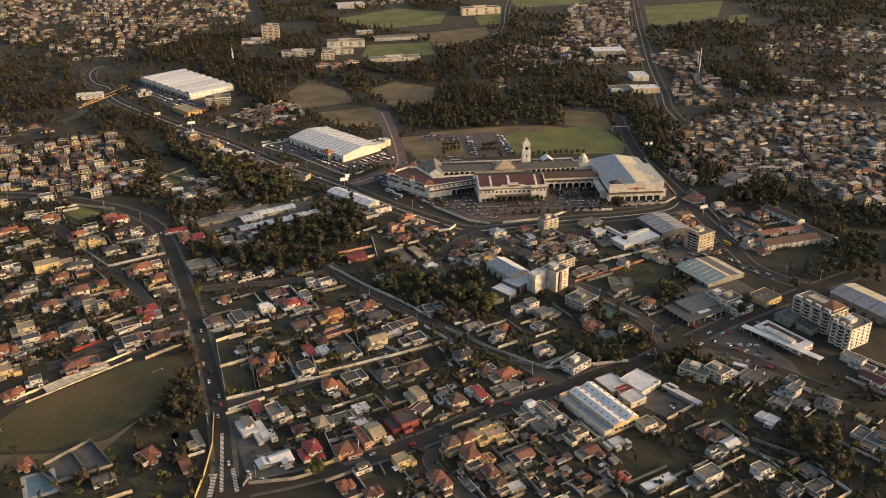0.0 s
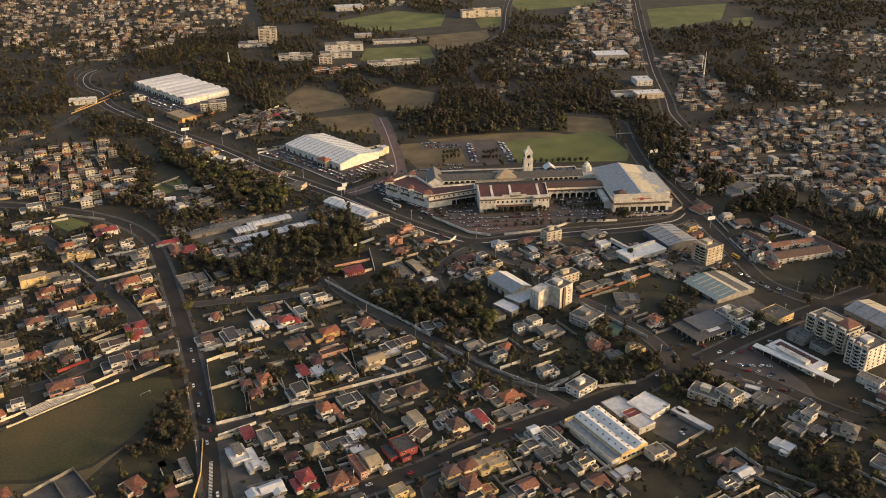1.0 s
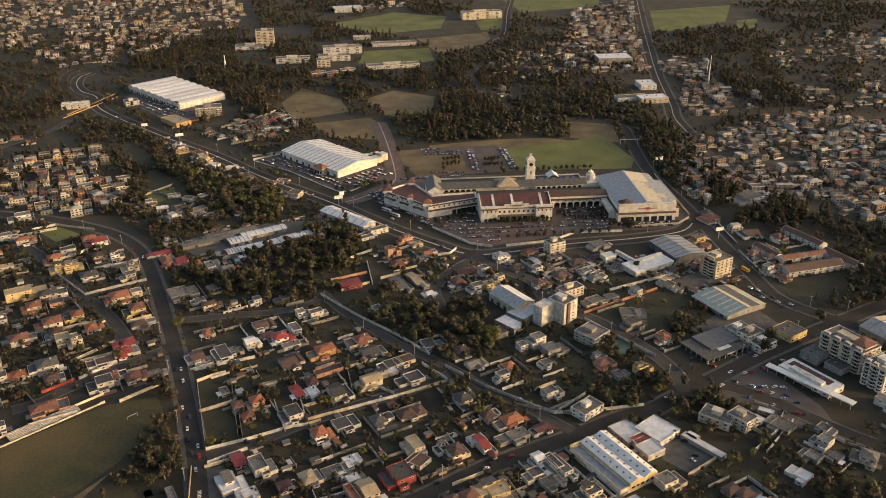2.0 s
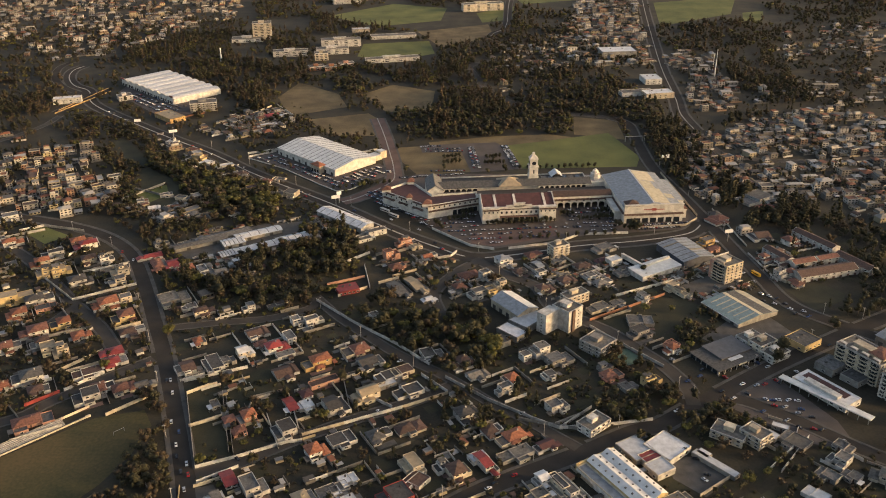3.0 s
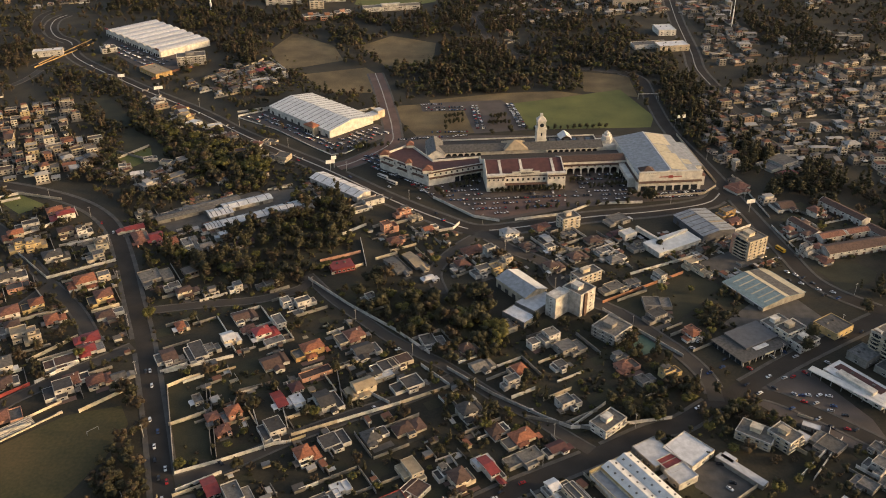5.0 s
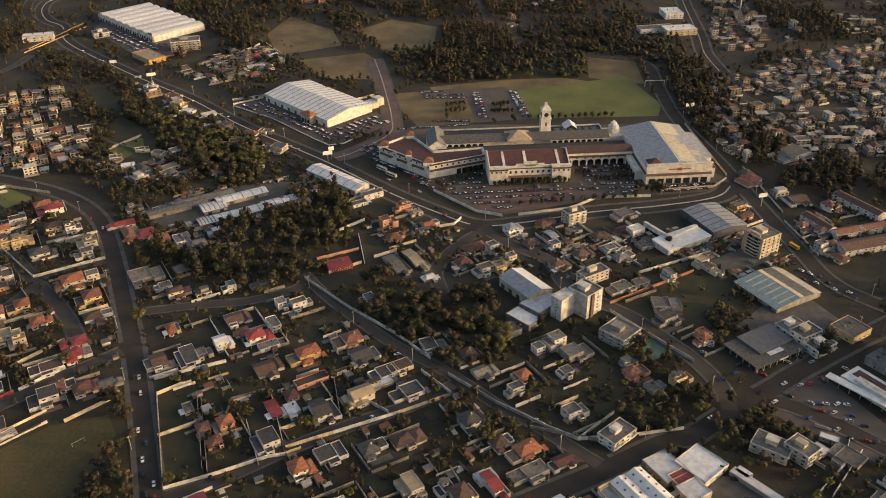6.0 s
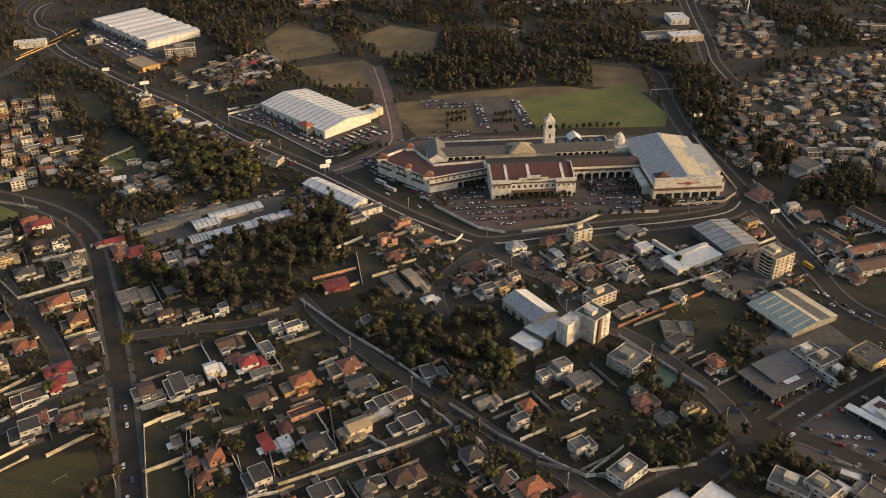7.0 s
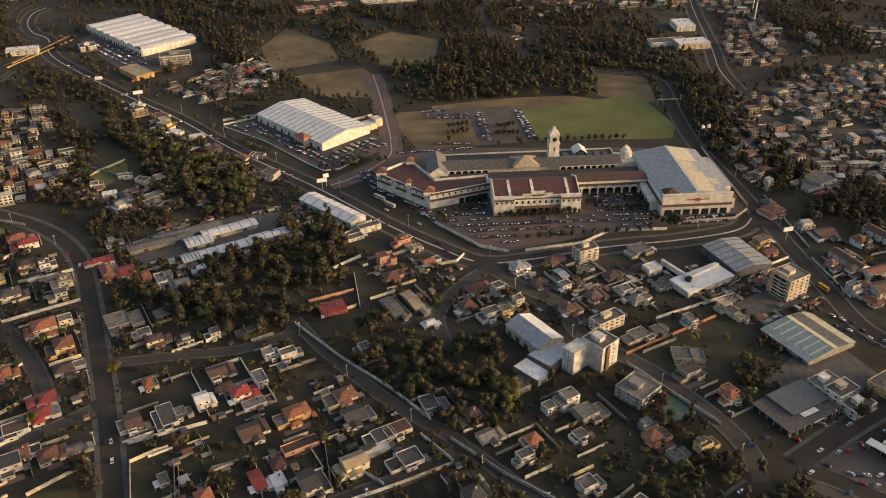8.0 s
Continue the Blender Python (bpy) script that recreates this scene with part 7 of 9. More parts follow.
suburb("village_houses", [[263.2, 906.2, 305.8, 839.7, 288.9, 803.2, 273.1, 872.2], [466.7, 955.2, 536.9, 898.6, 496.9, 819.7, 440.4, 836.2, 403.2, 876.9]], 17, 18, "grey houses on a wooded slope", 20, 0.7)


def clutter(name, polys, count, seed, label):
    """Sheds, lean-tos, patio slabs and tanks in the back yards, joined."""
    rng = random.Random(seed)
    walls, roofs = Solid(), Solid()
    for flat in polys:
        poly = [(flat[i], flat[i + 1]) for i in range(0, len(flat), 2)]
        xs, ys = [q[0] for q in poly], [q[1] for q in poly]
        for _ in range(count):
            x, y = rng.uniform(min(xs), max(xs)), rng.uniform(min(ys), max(ys))
            w, d, h = rng.uniform(2, 6.5), rng.uniform(2, 5.5), rng.choice((0.12, 0.5, 2.0, 2.3, 2.3))
            if not inside(x, y, poly) or not free(x, y, w * 0.4):
                continue
            t = radians(30 + rng.choice((0, 90)) + rng.uniform(-4, 4))
            c, s = math.cos(t), math.sin(t)

            def put(sol, x0, y0, z0, x1, y1, z1):
                sol.prism([(x + u * c - v * s, y + u * s + v * c) for u, v in ((x0, y0), (x1, y0), (x1, y1), (x0, y1))], z0, z1)
            put(walls, -w / 2, -d / 2, -0.2, w / 2, d / 2, h)
            if h > 1:
                put(roofs, -w / 2 - 0.2, -d / 2 - 0.2, h, w / 2 + 0.2, d / 2 + 0.2, h + 0.12)
            if rng.random() < 0.5:
                put(walls, -w / 2 - rng.uniform(1, 6), d / 2 + 0.3, -0.2, w / 2 + rng.uniform(1, 6), d / 2 + 0.5, rng.choice((1.2, 1.8, 2.2)))
            if rng.random() < 0.5:
                put(walls, w / 2 + 0.3, -d / 2 - rng.uniform(1, 5), -0.2, w / 2 + 0.5, d / 2 + rng.uniform(1, 5), rng.choice((1.2, 1.8, 2.2)))
            take(x, y, w * 0.35)
    e = thing(name, 0, 0, 0, label, "sheds", kind="stuff")
    tagged(part("shed_walls", walls, FARWALL, e), kind="stuff")
    tagged(part("shed_roofs", roofs, FARROOF, e), kind="stuff")


clutter("yard_sheds", [[-171.0, 587.7, -112.1, 682.4, -93.2, 692.9, 71.8, 535.5, 85.5, 513.6, -10.0, 451.9, -122.7, 415.8], [-492.5, 876.4, -421.4, 882.7, -275.6, 782.6, -207.0, 624.1, -209.2, 614.9, -257.5, 581.0, -328.0, 542.7]], 240, 51, "small sheds, lean-tos and yard walls between the houses")
clutter("roadside_sheds", [[-423.1, 1224.2, -381.8, 1187.1, -298.5, 1098.1, -248.0, 1039.2, -192.2, 980.8, -149.1, 937.3, -164.4, 922.7, -213.6, 965.1, -274.8, 1016.5, -322.2, 1072.9, -363.6, 1126.6], [-297.4, 1196.8, -235.3, 1265.3, -197.1, 1218.4, -206.4, 1182.7, -258.1, 1150.0], [-326.4, 948.6, -289.6, 955.6, -243.1, 888.8, -271.2, 869.3, -309.5, 904.0], [-244.0, 849.5, -125.0, 886.6, -110.0, 853.3, -186.2, 757.6, -228.6, 790.2]], 420, 53, "low sheds, stalls and yard walls along the boulevard")
clutter("yard_sheds", [[-82.0, 805.4, 42.9, 788.4, 152.5, 772.2, 133.2, 656.1, 89.6, 700.1, -12.5, 713.9], [-10.0, 451.9, 84.6, 506.8, 129.4, 534.4, 110.8, 401.4, -29.6, 403.4], [152.5, 772.2, 236.1, 797.5, 267.2, 731.3, 214.1, 708.7]], 260, 52, "small sheds and yard walls between houses and shops")


# ---- vegetation ----
GOLD = (1 + 5 ** 0.5) / 2
ICO = np.array([(-1, GOLD, 0), (1, GOLD, 0), (-1, -GOLD, 0), (1, -GOLD, 0), (0, -1, GOLD), (0, 1, GOLD), (0, -1, -GOLD), (0, 1, -GOLD), (GOLD, 0, -1), (GOLD, 0, 1), (-GOLD, 0, -1), (-GOLD, 0, 1)]) / 1.902
ICOF = np.array([(0, 11, 5), (0, 5, 1), (0, 1, 7), (0, 7, 10), (0, 10, 11), (1, 5, 9), (5, 11, 4), (11, 10, 2), (10, 7, 6), (7, 1, 8), (3, 9, 4), (3, 4, 2), (3, 2, 6), (3, 6, 8), (3, 8, 9), (4, 9, 5), (2, 4, 11), (6, 2, 10), (8, 6, 7), (9, 8, 1)])


def leaf_cloud(rng, blobs, count, size):
    """Leaf sprays over rounded, uneven masses of foliage; returns points, faces."""
    vol = np.array([b[3] * b[4] for b in blobs])
    masses = len(blobs) if count > 130 else 5 if count > 70 else 3 if count > 40 else 2
    count, size = int(count * 0.52), size * 0.74
    pick = rng.choice(len(blobs), count, p=vol / vol.sum())
    b = np.array(blobs)[pick]
    n = rng.normal(size=(count, 3))
    n[:, 2] = np.abs(n[:, 2]) * np.where(rng.random(count) < 0.8, 1, -1)
    n /= np.linalg.norm(n, axis=1)[:, None]
    rad = rng.uniform(0.85, 1.12, count)[:, None]
    c = b[:, :3] + n * rad * b[:, [3, 3, 4]]
    t = rng.normal(size=(count, 3))
    n2 = n + rng.normal(size=(count, 3)) * 0.35
    n2 /= np.linalg.norm(n2, axis=1)[:, None]
    t = np.cross(n2, t)
    t /= np.linalg.norm(t, axis=1)[:, None]
    q = np.cross(n2, t)
    s = (size * rng.uniform(0.5, 1.3, count))[:, None]
    v = [np.stack([c - t * s * 0.8 - q * s * 0.5, c + t * s * 0.8 - q * s * 0.5, c + q * s * 0.9], 1).reshape(-1, 3)]
    f = [np.arange(3 * count).reshape(-1, 3)]
    base = 3 * count
    grow = 0.86 if masses > 3 else 1.1
    for k in np.argsort(-vol)[:masses]:
        x, y, z, r, h = blobs[k]
        v.append(ICO * rng.uniform(0.55, 1.12, (12, 1)) * (r * grow, r * grow, h * grow) + (x, y, z))
        f.append(ICOF + base)
        base += 12
    return np.concatenate(v), np.concatenate(f)


def crown_blobs(rng, kind):
    out = []
    if kind == "broad":
        for i in range(7):
            a, r = rng.uniform(0, 6.28), rng.uniform(0.4, 2.3)
            out.append((r * math.cos(a), r * math.sin(a), rng.uniform(2.4, 6.0), rng.uniform(1.4, 2.3), rng.uniform(1.2, 1.9)))
    elif kind == "tall":
        for i in range(7):
            z = 4.0 + i * 1.5
            a = rng.uniform(0, 6.28)
            out.append((0.7 * math.cos(a), 0.7 * math.sin(a), z, max(0.7, 2.0 - abs(i - 2.5) * 0.28) * rng.uniform(0.8, 1.1), 1.3))
    elif kind == "bush":
        for i in range(5):
            a, r = rng.uniform(0, 6.28), rng.uniform(0.2, 1.5)
            out.append((r * math.cos(a), r * math.sin(a), rng.uniform(0.4, 1.1), rng.uniform(0.7, 1.2), rng.uniform(0.6, 1.0)))
    else:
        for i in range(6):
            z = 1.6 + i * 1.5
            out.append((rng.uniform(-0.2, 0.2), rng.uniform(-0.2, 0.2), z, 2.1 - i * 0.32, 1.1))
    return out


TREE_RNG = np.random.default_rng(5)
KINDS = []
for kind, leaf, label in (("broad", LEAF, "dark-green broadleaf tree with an uneven crown"), ("broad", LEAFY, "olive-green broadleaf tree with a loose crown"), ("broad", LEAFB, "brownish dry broadleaf tree"), ("tall", LEAF, "tall dark eucalyptus tree"), ("tall", LEAFB, "tall brownish eucalyptus tree"), ("cone", LEAF, "dark conical cypress tree beside houses"), ("broad", LEAF, "dark spreading garden tree"), ("bush", LEAF, "dark low garden bush"), ("bush", LEAFY, "olive garden bush"), ("bush", LEAFB, "brownish dry bush")):
    blobs = crown_blobs(TREE_RNG, kind)
    KINDS.append((kind, leaf, label, blobs))


def tree(kindno, x, y, scale):
    kind, leaf, label, blobs = KINDS[kindno]
    e = thing("tree", x, y, 0, label, "tree", "garden and street trees")
    h = max(b[2] for b in blobs)
    s = Solid()
    k = 6
    for (z0, r0), (z1, r1) in (((-0.3, 0.34), (1.6, 0.24)), ((1.6, 0.24), (h * 0.9, 0.08))):
        s.add([(r0 * math.cos(i * 6.283 / k), r0 * math.sin(i * 6.283 / k), z0) for i in range(k)] + [(r1 * math.cos(i * 6.283 / k), r1 * math.sin(i * 6.283 / k), z1) for i in range(k)], [(i, (i + 1) % k, k + (i + 1) % k, k + i) for i in range(k)])
    for b in blobs[:5]:
        p, q = Vector((0, 0, 1.5 + 0.2 * b[2])), Vector(b[:3])
        o = Vector((0.09, 0, 0))
        s.add([tuple(p - o), tuple(p + o), tuple(q + o * 0.3), tuple(q - o * 0.3), tuple(p + Vector((0, 0.12, 0.1))), tuple(q + Vector((0, 0.04, 0.05)))], [(0, 1, 2, 3), (1, 4, 5, 2), (4, 0, 3, 5)])
    part("trunk", s, BARK, e)
    v, f = leaf_cloud(TREE_RNG, blobs, 520 if kind == "broad" else 380, 0.52)
    c = Solid()
    c.v, c.f, c.m = [tuple(p) for p in v], [tuple(p) for p in f], [0] * len(f)
    part("crown", c, leaf, e).data.shade_smooth()
    e.scale = (scale, scale, scale)
    return e


PROTO = []
for i in range(7):
    PROTO.append(tree(i, -530 + 12 * i, 1610, 1.5))
TREES = [0]


def plant(k, x, y, scale, turn=0.0):
    """A garden or street tree of its own."""
    TREES[0] += 1
    e = copy_thing(PROTO[k], pose(x, y, 0, 0, 0, turn))
    e.scale = (1.25 * scale, 1.25 * scale, 1.3 * scale)
    return e


def wood(name, polys, spacing, seed, label, mix, leaves=110, size=1.05, scale=(0.75, 1.3), clear=1.5, thin=-0.2):
    """Many trees as one mass: crowns, trunks and understorey over polygons."""
    rng = np.random.default_rng(seed)
    buckets = {}
    trunks = Solid()
    for flat in polys:
        poly = [(flat[i], flat[i + 1]) for i in range(0, len(flat), 2)]
        xs, ys = [p[0] for p in poly], [p[1] for p in poly]
        area = (max(xs) - min(xs)) * (max(ys) - min(ys))
        for _ in range(int(area / (1.36 * spacing) ** 2)):
            x, y = rng.uniform(min(xs), max(xs)), rng.uniform(min(ys), max(ys))
            if not inside(x, y, poly) or not free(x, y, clear):
                continue
            gap = noise.noise(Vector((x * 0.015, y * 0.015, seed)))
            if gap < thin:
                continue
            k = int(rng.choice(mix))
            kind, leaf, _, blobs = KINDS[k]
            s = 1.25 * rng.uniform(*scale) * (1 + 0.25 * gap)
            a = rng.uniform(0, 6.28)
            v, f = leaf_cloud(rng, blobs, leaves, size)
            v = v * s * (1, 1, rng.uniform(0.7, 1.05))
            v = np.stack([x + v[:, 0] * math.cos(a) - v[:, 1] * math.sin(a), y + v[:, 0] * math.sin(a) + v[:, 1] * math.cos(a), v[:, 2]], 1)
            store = buckets.setdefault(leaf.name, [[], [], 0])
            store[0].append(v)
            store[1].append(f + store[2])
            store[2] += len(v)
            if kind != "bush":
                trunks.prism([(x + 0.25 * math.cos(i * 2.09), y + 0.25 * math.sin(i * 2.09)) for i in range(3)], -0.2, 3.5 * s)
    e = thing(name, 0, 0, 0, label, "trees", kind="stuff")
    for leaf, vs in buckets.items():
        me = bpy.data.meshes.new("crowns")
        me.from_pydata(np.concatenate(vs[0]), [], np.concatenate(vs[1]))
        me.shade_smooth()
        me.materials.append(bpy.data.materials[leaf])
        tagged(part("crowns", me, None, e), kind="stuff")
    tagged(part("trunks", trunks, BARK, e), kind="stuff")
    return e


# MIXED leans to brown: dry eucalyptus, and a paler tone standing in for haze
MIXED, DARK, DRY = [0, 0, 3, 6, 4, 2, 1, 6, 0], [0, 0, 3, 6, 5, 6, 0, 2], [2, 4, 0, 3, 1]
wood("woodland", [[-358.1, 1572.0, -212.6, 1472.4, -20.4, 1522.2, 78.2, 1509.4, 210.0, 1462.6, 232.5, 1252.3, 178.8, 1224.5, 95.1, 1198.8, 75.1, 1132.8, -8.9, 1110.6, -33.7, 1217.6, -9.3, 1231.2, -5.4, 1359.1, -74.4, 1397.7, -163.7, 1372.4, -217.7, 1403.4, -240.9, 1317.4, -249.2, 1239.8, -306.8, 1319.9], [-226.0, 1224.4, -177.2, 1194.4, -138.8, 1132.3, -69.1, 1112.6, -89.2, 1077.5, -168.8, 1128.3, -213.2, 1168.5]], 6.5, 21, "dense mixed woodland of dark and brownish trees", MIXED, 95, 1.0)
wood("woodland", [[-517.2, 1249.5, -453.5, 1232.5, -372.2, 1147.7, -325.4, 1057.6, -318.0, 978.1, -315.5, 922.3, -358.7, 979.3, -445.1, 1112.7, -499.4, 1178.3], [-766.4, 1503.7, -636.7, 1498.3, -548.8, 1312.7, -539.4, 1179.6, -607.6, 1155.6]], 6.5, 22, "dark wooded slope beside the boulevard", [0, 6, 0, 6, 2], 110, 0.8, (0.45, 1.15))
wood("woodland", [[-168.4, 844.4, -134.6, 859.0, -85.3, 846.8, -71.5, 777.6, -99.4, 752.3, -100.8, 715.9, -144.3, 696.3, -189.4, 717.9, -238.1, 724.9, -243.0, 775.1, -197.1, 754.6, -179.6, 807.8]], 6.0, 23, "dense dark grove of garden trees", [0, 0, 6, 6, 1, 2, 0, 3], 220, 0.62, (0.55, 1.6), thin=-0.5)
wood("woodland", [[-48.8, 714.7, -12.4, 702.4, 33.1, 690.2, 40.0, 633.3, 29.4, 605.6, 2.2, 606.2, -35.5, 639.7, -66.7, 676.1, -64.4, 715.0]], 5.5, 24, "dense dark grove in a hollow between streets", [0, 0, 6, 6, 2, 1], 220, 0.62, (0.6, 1.7), thin=-0.6)
wood("tree_belt", [[-352.4, 1073.6, -317.9, 1057.5, -279.8, 1023.7, -238.3, 995.1, -191.0, 974.3, -170.3, 930.3, -169.4, 884.7, -193.1, 863.9, -217.1, 885.6, -251.9, 924.5, -295.4, 976.4, -330.0, 1014.2]], 5.2, 61, "dense belt of olive-green and dark trees", [0, 1, 1, 6, 2, 6, 0], 170, 0.62, (0.6, 1.6), thin=-0.7)
# all crowns in the lighter olive, so sunlight sits in the leaf colour
wood("tree_belt", [[-325.0, 1031.9, -304.2, 1031.4, -290.6, 999.6, -310.4, 996.7], [-269.2, 999.2, -243.8, 991.9, -236.7, 965.6, -256.2, 966.0], [-196.7, 933.8, -176.7, 933.4, -169.4, 901.3, -188.3, 901.7]], 4.6, 62, "olive-green trees with the evening sun put into their bright colour", [1], 170, 0.62, (1.0, 1.6), thin=-0.9)
wood("woodland", [[313.2, 904.8, 345.6, 907.4, 398.8, 865.6, 455.6, 820.8, 489.6, 805.3, 438.0, 703.7, 406.9, 716.0, 382.2, 740.9, 393.3, 793.6, 368.9, 850.5, 325.9, 846.9]], 6.0, 25, "dark wooded ravine behind the terraced houses", DARK, 170, 0.75)
wood("woodland", [[276.2, 1221.0, 318.7, 1177.2, 280.4, 1032.2, 276.7, 960.7, 315.0, 979.1, 324.8, 922.2, 315.5, 871.1, 293.0, 923.1, 274.9, 980.3, 266.7, 1066.1, 258.5, 1152.4], [457.9, 1493.0, 541.7, 1510.5, 523.5, 1272.5, 422.3, 1245.4], [405.8, 1246.0, 456.6, 1275.0, 437.5, 1215.2, 354.6, 1149.1]], 6.5, 26, "dark woodland beside the far road", DARK, 130, 0.9)
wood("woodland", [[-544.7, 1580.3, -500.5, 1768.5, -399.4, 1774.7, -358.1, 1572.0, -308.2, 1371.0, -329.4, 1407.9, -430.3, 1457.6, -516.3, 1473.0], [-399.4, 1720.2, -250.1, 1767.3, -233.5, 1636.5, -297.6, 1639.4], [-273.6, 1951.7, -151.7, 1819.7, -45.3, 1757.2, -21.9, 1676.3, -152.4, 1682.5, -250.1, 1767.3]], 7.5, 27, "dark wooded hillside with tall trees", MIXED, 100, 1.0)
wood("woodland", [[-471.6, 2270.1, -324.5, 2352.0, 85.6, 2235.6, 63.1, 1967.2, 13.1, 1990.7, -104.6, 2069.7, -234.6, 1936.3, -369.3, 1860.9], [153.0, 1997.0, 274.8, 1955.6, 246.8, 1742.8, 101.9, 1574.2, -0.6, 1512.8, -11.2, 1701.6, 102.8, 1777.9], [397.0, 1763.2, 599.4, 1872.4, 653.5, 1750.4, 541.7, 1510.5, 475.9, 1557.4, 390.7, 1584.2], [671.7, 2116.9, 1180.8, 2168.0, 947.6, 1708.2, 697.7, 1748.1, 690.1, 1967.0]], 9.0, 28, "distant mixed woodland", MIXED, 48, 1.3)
wood("woodland", [[142.8, 581.7, 166.7, 589.7, 156.4, 563.3, 124.6, 542.0, 115.5, 549.8], [167.7, 556.7, 180.5, 548.6, 185.0, 511.9, 181.5, 485.2, 163.5, 505.4, 159.1, 537.6], [191.0, 478.7, 228.0, 465.8, 262.5, 459.2, 238.3, 410.4, 227.4, 426.1, 221.6, 448.2, 192.8, 460.3], [104.3, 656.8, 144.0, 636.0, 147.2, 581.6, 120.9, 582.1]], 6.0, 29, "dark thicket of garden trees", [0, 0, 6, 2, 1], 220, 0.6, (0.8, 1.3), thin=-0.5)
wood("woodland", [[-201.1, 469.7, -201.7, 486.5, -193.1, 515.0, -188.5, 543.9, -183.3, 551.5, -159.7, 481.4, -182.3, 469.4], [-215.7, 588.6, -199.6, 595.2, -185.1, 555.4, -190.5, 551.6], [-286.0, 450.6, -266.5, 456.0, -265.3, 428.3, -273.5, 423.2], [-358.5, 897.6, -294.2, 847.7, -277.7, 810.3, -256.5, 816.9, -224.6, 885.6, -304.4, 977.7, -351.9, 979.1]], 6.0, 30, "rough trees and bushes beside the field", [0, 6, 2, 0], 200, 0.6, (0.7, 1.2), thin=-0.6)
wood("woodland", [[270.4, 1188.2, 325.3, 1186.9, 319.1, 1100.6, 301.2, 1012.6, 264.0, 950.0, 252.4, 968.3, 254.3, 1034.2, 256.3, 1101.9], [298.5, 1012.7, 332.3, 998.7, 323.6, 914.7, 293.0, 883.4, 287.5, 926.5]], 5.4, 65, "dark woodland between the road and the crowded quarter", [0, 6, 0, 6, 3, 2], 130, 0.7, (0.5, 1.3), thin=-0.8)
wood("car_park_trees", [[-4.0, 1052.3, 27.7, 1054.6, 27.8, 1017.9, -4.0, 1015.7], [44.0, 1057.2, 68.5, 1059.6, 77.6, 1014.2, 45.2, 1010.8]], 5.0, 66, "planted rows of dark trees in the rear car park", [0, 6], 120, 0.6, (0.6, 0.95), 0.5, thin=-0.95)
wood("woodland", [[-67.3, 1235.2, 7.6, 1275.0, 99.2, 1283.5, 185.5, 1249.4, 219.0, 1208.5, 196.1, 1153.7, 129.5, 1124.3, 70.2, 1112.4, 31.0, 1123.1, -18.1, 1114.3, -56.5, 1150.6], [-179.3, 1424.3, -66.9, 1369.4, -75.3, 1255.9, -137.5, 1323.4]], 6.2, 67, "mixed woodland of dark and brownish trees behind the lawn", [0, 6, 0, 2, 6, 3, 1], 60, 0.9, (0.55, 1.3), thin=-0.55)
wood("garden_trees", [[-1094.2, 2222.2, -486.1, 2271.0, -399.4, 1774.7, -632.5, 1540.0, -851.4, 1689.9], [314.8, 1177.3, 629.2, 1194.0, 492.4, 899.9, 276.7, 960.7], [-579.1, 1093.1, -392.0, 1110.9, -329.5, 905.3, -491.5, 901.2], [288.7, 2062.1, 472.9, 2128.8, 347.2, 1477.1, 212.7, 1482.8], [484.3, 1451.1, 781.5, 1521.6, 635.7, 1208.1, 430.5, 1245.1]], 12, 32, "trees between the houses of the far quarters", [0, 6, 3, 2], 45, 0.9, (0.4, 0.85), 1.0)

wood("scattered_wood", [[-901.3, 1799.4, -411.6, 1894.1, -146.5, 1608.6, 246.8, 1742.8, 341.9, 1498.0, 311.6, 1163.9, 226.4, 1044.8, -55.1, 970.4, -142.0, 917.5, -222.5, 937.6, -324.8, 978.3, -503.6, 927.5]], 10, 33, "loose trees and thickets over the open country", MIXED, 60, 1.05, (0.55, 1.1))
wood("scattered_wood", [[-372.3, 979.7, -325.4, 1057.6, -202.9, 937.1, -138.7, 891.6, -99.0, 866.0, -74.2, 777.7, -94.4, 704.2, -153.1, 688.8, -217.5, 684.7, -253.1, 782.0, -323.1, 864.0]], 8, 34, "loose garden trees between the avenue and the boulevard", [0, 6, 2, 1, 1], 150, 0.6, (0.4, 0.85))
wood("scattered_wood", [[352.4, 1456.6, 947.6, 1708.2, 443.9, 715.2, 376.8, 753.7, 319.5, 904.7, 279.8, 1000.4]], 12, 35, "loose trees over the slopes", DARK, 80, 0.9, (0.4, 0.85))
wood("scattered_wood", [[142.2, 710.4, 214.1, 708.7, 226.0, 580.0, 307.8, 502.9, 283.4, 398.8, 104.2, 401.5, 112.3, 444.3, 172.5, 466.7, 126.8, 617.4]], 9, 36, "loose trees in the plots", [0, 6, 2, 1], 170, 0.6, (0.4, 0.9))


wood("woodland", [[-200.2, 496.1, -199.5, 524.4, -189.0, 533.9, -172.1, 510.5, -160.8, 485.0, -181.9, 482.9], [-216.5, 469.2, -196.2, 480.7, -191.9, 468.9, -210.9, 463.4], [-177.0, 446.3, -169.7, 454.4, -165.2, 435.6, -173.9, 435.7]], 4.6, 71, "dark trees crowding the edge of the football field", [0, 6, 0, 6, 2], 150, 0.62, (0.7, 1.2), thin=-0.9)
